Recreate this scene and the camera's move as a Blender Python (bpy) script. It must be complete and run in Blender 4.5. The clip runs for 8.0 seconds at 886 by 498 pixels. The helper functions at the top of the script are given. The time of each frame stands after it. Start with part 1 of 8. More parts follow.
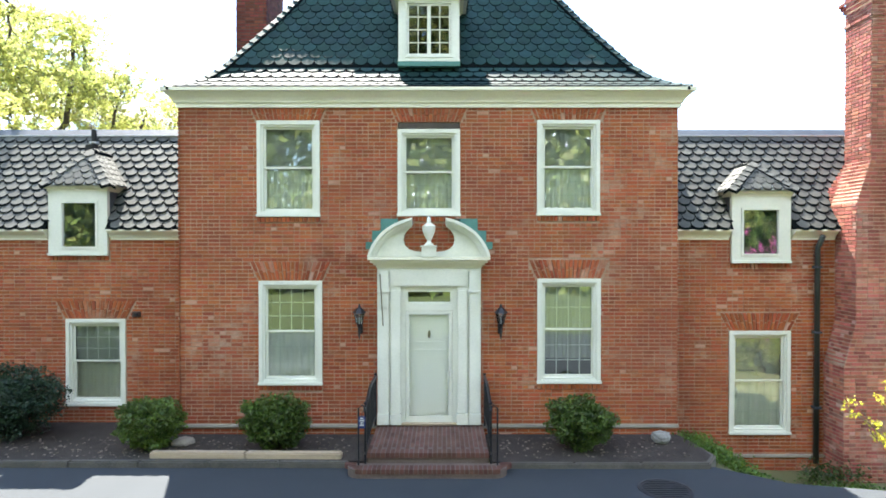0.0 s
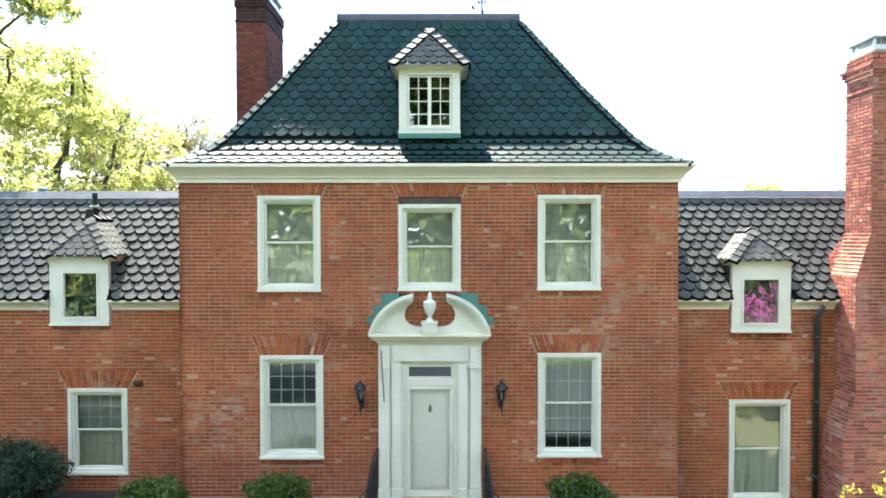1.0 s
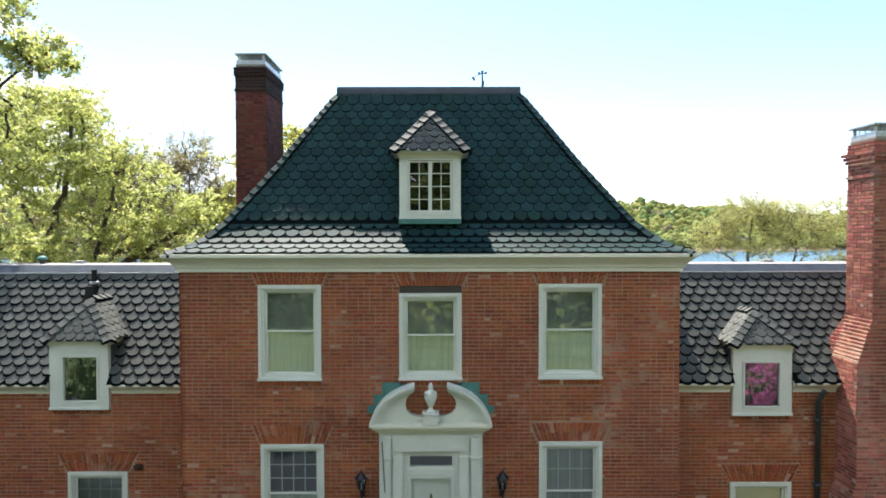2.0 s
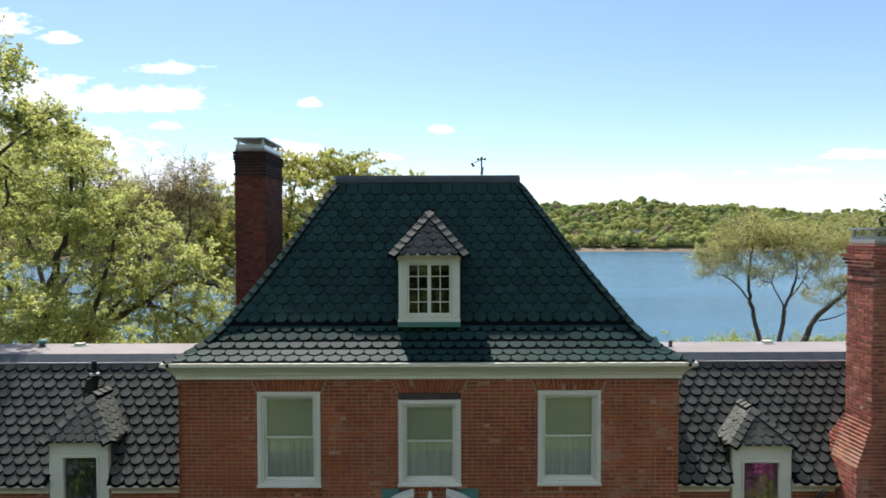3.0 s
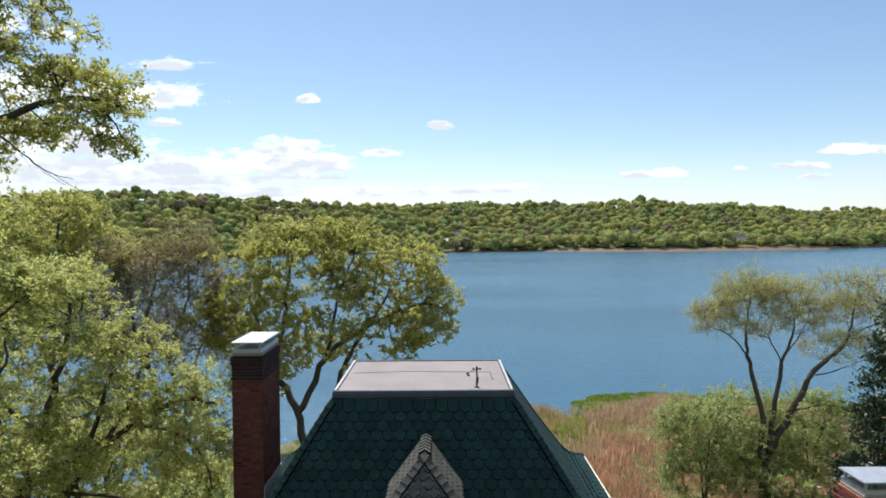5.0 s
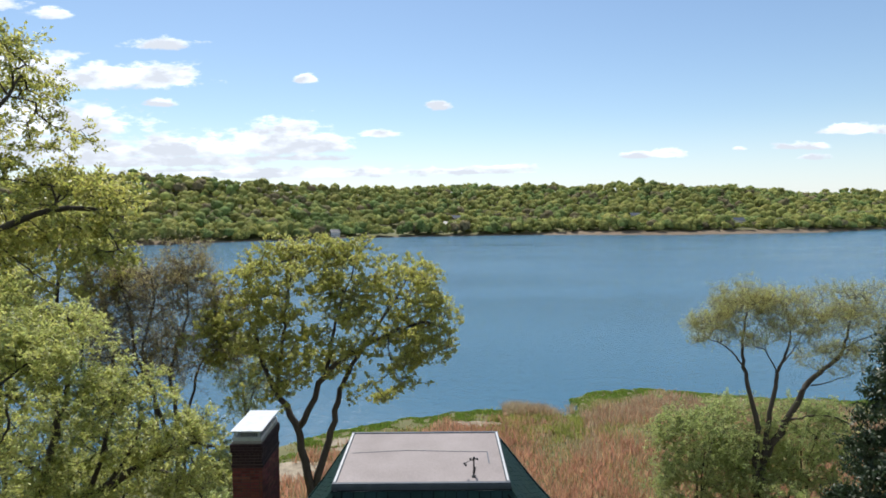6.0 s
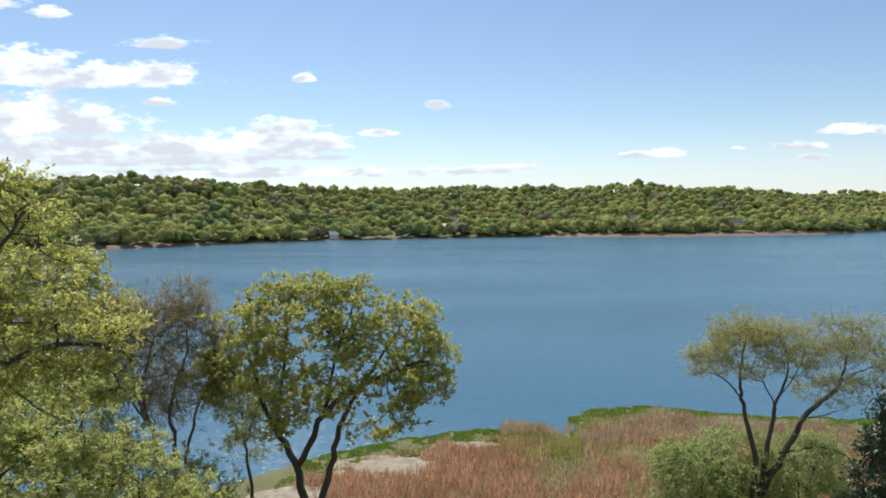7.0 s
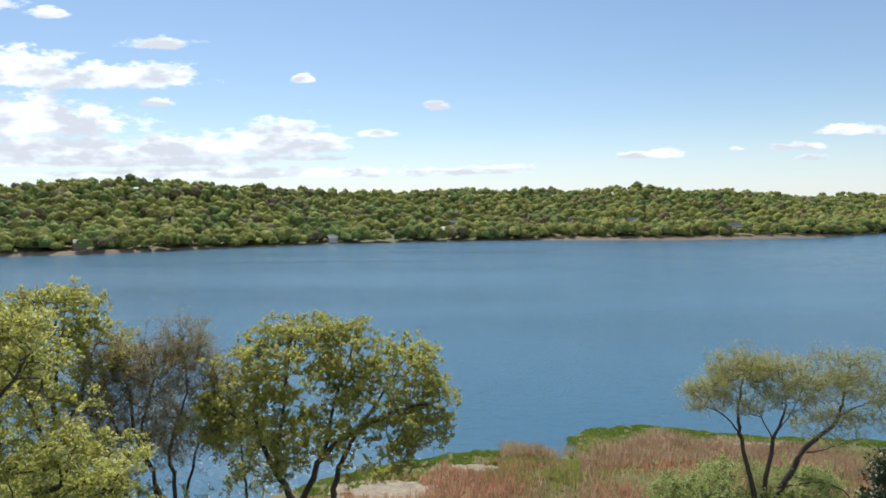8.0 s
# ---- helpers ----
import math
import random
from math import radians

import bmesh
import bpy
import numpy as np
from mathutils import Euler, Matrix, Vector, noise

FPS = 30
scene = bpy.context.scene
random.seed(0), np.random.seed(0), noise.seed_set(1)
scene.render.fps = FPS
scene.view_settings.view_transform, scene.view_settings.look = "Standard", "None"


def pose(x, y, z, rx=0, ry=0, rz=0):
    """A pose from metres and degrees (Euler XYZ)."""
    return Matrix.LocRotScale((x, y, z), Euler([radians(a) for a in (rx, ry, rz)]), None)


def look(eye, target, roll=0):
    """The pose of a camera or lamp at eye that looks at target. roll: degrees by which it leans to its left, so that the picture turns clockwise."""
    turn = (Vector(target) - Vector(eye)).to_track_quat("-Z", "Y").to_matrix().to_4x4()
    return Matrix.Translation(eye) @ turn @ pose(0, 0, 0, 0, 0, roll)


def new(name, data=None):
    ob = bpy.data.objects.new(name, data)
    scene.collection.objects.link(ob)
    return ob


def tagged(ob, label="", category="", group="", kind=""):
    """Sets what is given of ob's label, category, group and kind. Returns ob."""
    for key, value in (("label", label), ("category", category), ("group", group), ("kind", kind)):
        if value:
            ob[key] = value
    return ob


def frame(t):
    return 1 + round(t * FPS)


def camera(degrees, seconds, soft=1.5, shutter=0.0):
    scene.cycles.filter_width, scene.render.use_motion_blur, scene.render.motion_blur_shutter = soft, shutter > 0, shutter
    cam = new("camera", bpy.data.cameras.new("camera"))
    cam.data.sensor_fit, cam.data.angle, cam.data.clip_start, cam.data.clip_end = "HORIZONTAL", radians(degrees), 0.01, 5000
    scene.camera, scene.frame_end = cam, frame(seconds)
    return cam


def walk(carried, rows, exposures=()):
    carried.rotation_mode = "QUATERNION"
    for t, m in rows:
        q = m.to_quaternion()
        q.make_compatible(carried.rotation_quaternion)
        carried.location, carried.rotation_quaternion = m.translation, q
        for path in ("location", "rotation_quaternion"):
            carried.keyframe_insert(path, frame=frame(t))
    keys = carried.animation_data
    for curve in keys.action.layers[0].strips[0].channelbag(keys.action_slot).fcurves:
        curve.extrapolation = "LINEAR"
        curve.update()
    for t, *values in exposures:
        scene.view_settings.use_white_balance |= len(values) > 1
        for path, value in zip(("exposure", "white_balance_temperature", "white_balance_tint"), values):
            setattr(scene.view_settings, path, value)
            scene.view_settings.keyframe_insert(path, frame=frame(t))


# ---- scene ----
# ------------------------------------------------------------------ camera
cam = camera(71.1, 8.0, soft=1.7)
# seconds, x, y, z in metres, yaw, pitch and roll in degrees: a drone that rises in front of the house
PATH = [
    (0.0, 0.195, -0.491, 3.491, 0.03, -0.52, 0.00),
    (0.5, 0.205, -0.495, 4.237, 0.05, -0.90, 0.03),
    (1.0, 0.180, -0.490, 5.010, 0.02, -1.09, 0.05),
    (2.5, 0.145, -0.400, 7.685, -0.10, -1.38, 0.12),
    (3.0, 0.190, -0.385, 8.749, 0.02, -1.47, 0.17),
    (3.5, 0.216, -0.375, 9.888, 0.03, -1.49, 0.22),
    (4.0, 0.240, -0.372, 11.120, 0.00, -1.50, 0.26),
    (4.5, 0.285, -0.370, 12.408, 0.00, -1.50, 0.29),
    (4.7, 0.292, -0.365, 12.925, -0.02, -1.52, 0.30),
    (5.0, 0.300, -0.355, 13.700, -0.05, -1.85, 0.32),
    (5.4, 0.312, -0.335, 14.745, -0.10, -2.60, 0.35),
    (5.8, 0.325, -0.315, 15.785, -0.17, -3.25, 0.37),
    (6.0, 0.350, -0.302, 16.305, -0.17, -3.61, 0.38),
    (6.5, 0.375, -0.290, 17.645, -0.18, -3.66, 0.33),
    (7.0, 0.358, -0.240, 19.075, -0.28, -3.66, 0.34),
    (7.5, 0.345, -0.215, 20.541, -0.34, -3.61, 0.34),
    (8.0, 0.355, -0.185, 22.024, -0.39, -3.61, 0.35),
]
EXPOSURE = [(0.0, 2.79), (1.2, 2.71), (2.3, 1.18), (3.0, 0.80), (3.5, 0.64), (4.5, 0.52), (6.0, 0.40), (8.0, 0.33)]
walk(cam, [(t, pose(x, y, z, 90 + pitch, roll, yaw)) for t, x, y, z, yaw, pitch, roll in PATH], EXPOSURE)

# ------------------------------------------------------------------ sky and sun
SUN_UP, SUN_LEFT = 57.0, 19.0          # elevation; how far left of straight behind the house


def make_world():
    world = bpy.data.worlds.new("sky")
    scene.world = world
    world.use_nodes = True
    nt = world.node_tree
    nt.nodes.clear()
    N, L = nt.nodes.new, nt.links.new

    def calc(op, a, b=None, c=None):
        n = N("ShaderNodeMath")
        n.operation = op
        for k, v in enumerate((a, b, c)):
            if v is None:
                continue
            if isinstance(v, (int, float)):
                n.inputs[k].default_value = v
            else:
                L(v, n.inputs[k])
        return n.outputs[0]

    sky = N("ShaderNodeTexSky")
    sky.sky_type = "NISHITA"
    sky.sun_disc = False
    sky.sun_elevation, sky.sun_rotation = radians(SUN_UP), radians(-SUN_LEFT)
    sky.altitude, sky.air_density, sky.dust_density, sky.ozone_density = 0.0, 1.0, 0.3, 1.3
    coord = N("ShaderNodeTexCoord").outputs["Generated"]
    sep = N("ShaderNodeSeparateXYZ")
    L(coord, sep.inputs[0])
    X, Y, Z = sep.outputs
    ahead = calc("MAXIMUM", Y, 0.05)
    u, v = calc("DIVIDE", X, ahead), calc("DIVIDE", Z, ahead)
    uv = N("ShaderNodeCombineXYZ")
    L(u, uv.inputs[0]), L(calc("MULTIPLY", v, 2.5), uv.inputs[1])
    wob = N("ShaderNodeTexNoise")
    wob.inputs["Scale"].default_value, wob.inputs["Detail"].default_value, wob.inputs["Roughness"].default_value = 17.0, 7.0, 0.58
    L(uv.outputs[0], wob.inputs["Vector"])
    fray = N("ShaderNodeTexNoise")
    fray.inputs["Scale"].default_value, fray.inputs["Detail"].default_value, fray.inputs["Roughness"].default_value = 46.0, 5.0, 0.6
    L(uv.outputs[0], fray.inputs["Vector"])
    wobble = calc("ADD", calc("SUBTRACT", wob.outputs["Fac"], 0.5), calc("MULTIPLY", calc("SUBTRACT", fray.outputs["Fac"], 0.5), 0.55))
    puff = N("ShaderNodeTexNoise")
    puff.inputs["Scale"].default_value, puff.inputs["Detail"].default_value = 13.0, 8.0
    L(uv.outputs[0], puff.inputs["Vector"])
    # fair-weather clouds: place across, flat base, half width and height above the base (tangents of the angles)
    clouds = [(-0.67, 0.216, 0.115, 0.052), (-0.55, 0.207, 0.13, 0.030), (-0.455, 0.209, 0.085, 0.032), (-0.68, 0.140, 0.14, 0.058), (-0.57, 0.136, 0.115, 0.040),
              (-0.62, 0.092, 0.25, 0.036), (-0.44, 0.096, 0.20, 0.028), (-0.255, 0.104, 0.085, 0.050), (-0.20, 0.103, 0.060, 0.028), (-0.50, 0.078, 0.30, 0.016), (-0.80, 0.10, 0.12, 0.10),
              (-0.24, 0.083, 0.10, 0.008), (-0.30, 0.058, 0.34, 0.014), (0.02, 0.060, 0.13, 0.008), (0.10, 0.066, 0.06, 0.007),
              (-0.004, 0.163, 0.027, 0.013), (-0.213, 0.206, 0.022, 0.010), (-0.437, 0.262, 0.058, 0.014), (-0.443, 0.171, 0.030, 0.011), (-0.61, 0.309, 0.040, 0.014),
              (0.665, 0.121, 0.060, 0.013), (0.575, 0.096, 0.045, 0.009), (0.60, 0.079, 0.030, 0.008), (0.315, 0.084, 0.035, 0.008), (0.362, 0.086, 0.030, 0.012), (-0.095, 0.120, 0.035, 0.009), (-0.75, 0.33, 0.10, 0.03), (0.48, 0.094, 0.012, 0.005)]

    def heap(lift, some):
        total = None
        for cu, cv, a, b in some:
            du = calc("DIVIDE", calc("SUBTRACT", u, cu), a)
            dz = calc("SUBTRACT", v, cv + lift * b)
            dv = calc("MAXIMUM", calc("DIVIDE", dz, b), calc("DIVIDE", dz, -0.42 * b))
            d = calc("SQRT", calc("ADD", calc("MULTIPLY", du, du), calc("MULTIPLY", dv, dv)))
            d = calc("ADD", d, calc("MULTIPLY", wobble, 2.1))
            m = calc("SUBTRACT", 1.0, d)
            total = m if total is None else calc("MAXIMUM", total, m)
        return total

    total = heap(0.0, clouds)
    crest = N("ShaderNodeMapRange")          # sunlit tops, grey flat bases
    crest.interpolation_type = "SMOOTHSTEP"
    crest.inputs["From Min"].default_value, crest.inputs["From Max"].default_value = -0.45, 0.45
    L(heap(-0.55, clouds), crest.inputs["Value"])
    ramp = N("ShaderNodeMapRange")
    ramp.interpolation_type = "SMOOTHSTEP"
    ramp.inputs["From Min"].default_value, ramp.inputs["From Max"].default_value = -0.08, 0.45
    L(total, ramp.inputs["Value"])
    front = calc("GREATER_THAN", Y, 0.1)
    # unseen broken clouds behind the camera, added to brighten the house front
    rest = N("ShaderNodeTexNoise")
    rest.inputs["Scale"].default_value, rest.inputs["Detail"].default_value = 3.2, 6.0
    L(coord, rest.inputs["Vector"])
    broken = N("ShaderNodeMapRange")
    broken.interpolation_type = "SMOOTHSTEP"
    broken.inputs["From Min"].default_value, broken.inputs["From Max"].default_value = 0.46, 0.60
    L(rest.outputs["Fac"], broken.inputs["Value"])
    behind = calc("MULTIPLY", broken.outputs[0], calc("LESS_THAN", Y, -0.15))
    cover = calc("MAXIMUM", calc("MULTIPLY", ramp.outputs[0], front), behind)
    # thin white haze low over the horizon
    haze = N("ShaderNodeMapRange")
    haze.interpolation_type = "SMOOTHSTEP"
    haze.inputs["From Min"].default_value, haze.inputs["From Max"].default_value = 0.15, -0.02
    haze.inputs["To Min"].default_value, haze.inputs["To Max"].default_value = 0.0, 0.55
    L(Z, haze.inputs["Value"])
    shade = N("ShaderNodeMapRange")
    shade.inputs["From Min"].default_value, shade.inputs["From Max"].default_value = 0.38, 0.62
    shade.inputs["To Min"].default_value, shade.inputs["To Max"].default_value = 6.5, 10.6
    L(calc("ADD", puff.outputs["Fac"], calc("MULTIPLY", calc("SUBTRACT", 0.60, crest.outputs[0]), 0.20)), shade.inputs["Value"])
    white = N("ShaderNodeCombineXYZ")
    for k, g in enumerate((0.93, 1.0, 1.12)):
        L(calc("MULTIPLY", shade.outputs[0], g), white.inputs[k])
    mix1 = N("ShaderNodeMix")
    mix1.data_type = "RGBA"
    clean = N("ShaderNodeMix")          # clear maritime air
    clean.data_type, clean.blend_type = "RGBA", "MULTIPLY"
    clean.inputs["Factor"].default_value = 1.0
    clean.inputs[7].default_value = (0.95, 1.0, 1.03, 1)
    L(sky.outputs[0], clean.inputs[6])
    L(haze.outputs[0], mix1.inputs["Factor"]), L(clean.outputs[2], mix1.inputs[6])
    mix1.inputs[7].default_value = (7.1, 7.6, 8.9, 1)
    mix2 = N("ShaderNodeMix")
    mix2.data_type = "RGBA"
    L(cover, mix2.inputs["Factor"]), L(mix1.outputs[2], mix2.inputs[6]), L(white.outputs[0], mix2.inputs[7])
    bg = N("ShaderNodeBackground")
    bg.inputs["Strength"].default_value = 0.095
    L(mix2.outputs[2], bg.inputs["Color"])
    out = N("ShaderNodeOutputWorld")
    L(bg.outputs[0], out.inputs["Surface"])


make_world()
sun = new("sun", bpy.data.lights.new("sun", "SUN"))
sun.data.energy, sun.data.angle, sun.data.color = 4.4, radians(0.53), (1.0, 0.95, 0.87)
sun.matrix_world = look((0, 0, 0), (math.sin(radians(SUN_LEFT)) * math.cos(radians(SUN_UP)), -math.cos(radians(SUN_LEFT)) * math.cos(radians(SUN_UP)), -math.sin(radians(SUN_UP))))
# ------------------------------------------------------------------ materials


def surface(name, dark, light, scale=3.0, fine=40.0, rough=0.7, bump=0.15, dist=0.01, vary=0.0, tint=0.0, metal=0.0, coarse=0.5, through_light=0.0, spec=0.5, stretch=None, bloom=None):
    """A node material: two sizes of noise between two colours, relief, and a change from piece to piece (vary: value, tint: hue)."""
    m = bpy.data.materials.new(name)
    m.use_nodes = True
    nt = m.node_tree
    N, L = nt.nodes.new, nt.links.new
    bsdf = nt.nodes["Principled BSDF"]
    geo = N("ShaderNodeNewGeometry")
    place = geo.outputs["Position"]
    if stretch:
        mp = N("ShaderNodeMapping")
        mp.inputs["Scale"].default_value = stretch
        L(place, mp.inputs["Vector"])
        place = mp.outputs[0]
    n1, n2 = N("ShaderNodeTexNoise"), N("ShaderNodeTexNoise")
    n1.inputs["Scale"].default_value, n1.inputs["Detail"].default_value = scale, 5.0
    n2.inputs["Scale"].default_value, n2.inputs["Detail"].default_value = fine, 4.0
    L(place, n1.inputs["Vector"]), L(place, n2.inputs["Vector"])
    mx = N("ShaderNodeMix")
    mx.inputs["Factor"].default_value = 1.0 - coarse
    L(n1.outputs["Fac"], mx.inputs[2]), L(n2.outputs["Fac"], mx.inputs[3])
    ramp = N("ShaderNodeValToRGB")
    ramp.color_ramp.elements[0].position, ramp.color_ramp.elements[0].color = 0.32, (*dark, 1)
    ramp.color_ramp.elements[1].position, ramp.color_ramp.elements[1].color = 0.68, (*light, 1)
    L(mx.outputs[0], ramp.inputs["Fac"])
    colour = ramp.outputs["Color"]
    if vary or tint:
        add = N("ShaderNodeMath")
        add.operation = "ADD"
        L(geo.outputs["Random Per Island"], add.inputs[0])
        L(N("ShaderNodeObjectInfo").outputs["Random"], add.inputs[1])
        fr = N("ShaderNodeMath")
        fr.operation = "FRACT"
        L(add.outputs[0], fr.inputs[0])
        white = N("ShaderNodeTexWhiteNoise")
        white.noise_dimensions = "1D"
        L(fr.outputs[0], white.inputs["W"])
        hsv = N("ShaderNodeHueSaturation")
        for src, key, lo, hi in ((fr.outputs[0], "Value", 1 - vary, 1 + vary), (white.outputs["Value"], "Hue", 0.5 - tint, 0.5 + tint)):
            r = N("ShaderNodeMapRange")
            r.inputs["To Min"].default_value, r.inputs["To Max"].default_value = lo, hi
            L(src, r.inputs["Value"]), L(r.outputs[0], hsv.inputs[key])
        L(colour, hsv.inputs["Color"])
        colour = hsv.outputs["Color"]
    if bloom:
        # pale salt bloom in ragged patches
        nb = N("ShaderNodeTexNoise")
        nb.inputs["Scale"].default_value, nb.inputs["Detail"].default_value, nb.inputs["Roughness"].default_value = 0.85, 9.0, 0.72
        L(place, nb.inputs["Vector"])
        rb = N("ShaderNodeMapRange")
        rb.inputs["From Min"].default_value, rb.inputs["From Max"].default_value, rb.inputs["To Max"].default_value = 0.53, 0.70, 0.62
        L(nb.outputs["Fac"], rb.inputs["Value"])
        some = N("ShaderNodeMapRange")          # some bricks take it, others not
        some.inputs["From Min"].default_value, some.inputs["From Max"].default_value, some.inputs["To Min"].default_value = 0.35, 0.75, 0.15
        L(white.outputs["Value"], some.inputs["Value"])
        share = N("ShaderNodeMath")
        share.operation = "MULTIPLY"
        L(rb.outputs[0], share.inputs[0]), L(some.outputs[0], share.inputs[1])
        pale = N("ShaderNodeMix")
        pale.data_type = "RGBA"
        L(share.outputs[0], pale.inputs["Factor"]), L(colour, pale.inputs[6])
        pale.inputs[7].default_value = (*bloom, 1)
        colour = pale.outputs[2]
        # a few bricks and patches of pointing stay pale
        few, fleck = N("ShaderNodeMapRange"), N("ShaderNodeMix")
        few.inputs["From Min"].default_value, few.inputs["From Max"].default_value, few.inputs["To Max"].default_value = 0.978, 0.990, 0.5
        fleck.data_type = "RGBA"
        fleck.inputs[7].default_value = (*bloom, 1)
        L(fr.outputs[0], few.inputs["Value"]), L(few.outputs[0], fleck.inputs["Factor"]), L(colour, fleck.inputs[6])
        colour = fleck.outputs[2]
        # broad damp stains
        ns = N("ShaderNodeTexNoise")
        ns.inputs["Scale"].default_value, ns.inputs["Detail"].default_value, ns.inputs["Roughness"].default_value = 0.55, 7.0, 0.65
        L(place, ns.inputs["Vector"])
        rs = N("ShaderNodeMapRange")
        rs.inputs["From Min"].default_value, rs.inputs["From Max"].default_value, rs.inputs["To Max"].default_value = 0.49, 0.62, 0.68
        L(ns.outputs["Fac"], rs.inputs["Value"])
        damp = N("ShaderNodeMix")
        damp.data_type = "RGBA"
        L(rs.outputs[0], damp.inputs["Factor"]), L(colour, damp.inputs[6])
        damp.inputs[7].default_value = (0.150, 0.033, 0.020, 1)
        colour = damp.outputs[2]
    L(colour, bsdf.inputs["Base Color"])
    rr = N("ShaderNodeMapRange")
    rr.inputs["To Min"].default_value, rr.inputs["To Max"].default_value = max(0.02, rough - 0.12), min(1.0, rough + 0.12)
    L(n2.outputs["Fac"], rr.inputs["Value"]), L(rr.outputs[0], bsdf.inputs["Roughness"])
    bsdf.inputs["Metallic"].default_value = metal
    bsdf.inputs["Specular IOR Level"].default_value = spec
    if bump:
        b = N("ShaderNodeBump")
        b.inputs["Strength"].default_value, b.inputs["Distance"].default_value = bump, dist
        L(mx.outputs[0], b.inputs["Height"]), L(b.outputs[0], bsdf.inputs["Normal"])
    if through_light:
        tr = N("ShaderNodeBsdfTranslucent")
        lift = N("ShaderNodeHueSaturation")
        lift.inputs["Value"].default_value, lift.inputs["Saturation"].default_value = 1.9, 1.02
        L(colour, lift.inputs["Color"]), L(lift.outputs["Color"], tr.inputs["Color"])
        ms = N("ShaderNodeMixShader")
        ms.inputs[0].default_value = through_light
        out = nt.nodes["Material Output"]
        L(bsdf.outputs[0], ms.inputs[1]), L(tr.outputs[0], ms.inputs[2]), L(ms.outputs[0], out.inputs["Surface"])
    return m


def glass_material(name, tint=(0.9, 0.95, 0.95), gloss=1.0, edge=1.6):
    """A thin pane: clear, with a mirror share that grows at grazing angles."""
    m = bpy.data.materials.new(name)
    m.use_nodes = True
    nt = m.node_tree
    nt.nodes.clear()
    N, L = nt.nodes.new, nt.links.new
    clear, shiny, mixer, out = N("ShaderNodeBsdfTransparent"), N("ShaderNodeBsdfGlossy"), N("ShaderNodeMixShader"), N("ShaderNodeOutputMaterial")
    clear.inputs["Color"].default_value = (*tint, 1)
    shiny.inputs["Roughness"].default_value = 0.015
    noise_, bump = N("ShaderNodeTexNoise"), N("ShaderNodeBump")
    noise_.inputs["Scale"].default_value = 2.2
    bump.inputs["Strength"].default_value, bump.inputs["Distance"].default_value = 0.12, 0.01
    L(N("ShaderNodeNewGeometry").outputs["Position"], noise_.inputs["Vector"])
    L(noise_.outputs["Fac"], bump.inputs["Height"]), L(bump.outputs[0], shiny.inputs["Normal"])
    fres = N("ShaderNodeFresnel")
    fres.inputs["IOR"].default_value = 1.5
    gain = N("ShaderNodeMath")
    gain.operation, gain.use_clamp = "MULTIPLY_ADD", True
    gain.inputs[1].default_value, gain.inputs[2].default_value = edge, 0.085 * gloss
    L(fres.outputs[0], gain.inputs[0]), L(gain.outputs[0], mixer.inputs[0])
    L(clear.outputs[0], mixer.inputs[1]), L(shiny.outputs[0], mixer.inputs[2]), L(mixer.outputs[0], out.inputs["Surface"])
    return m


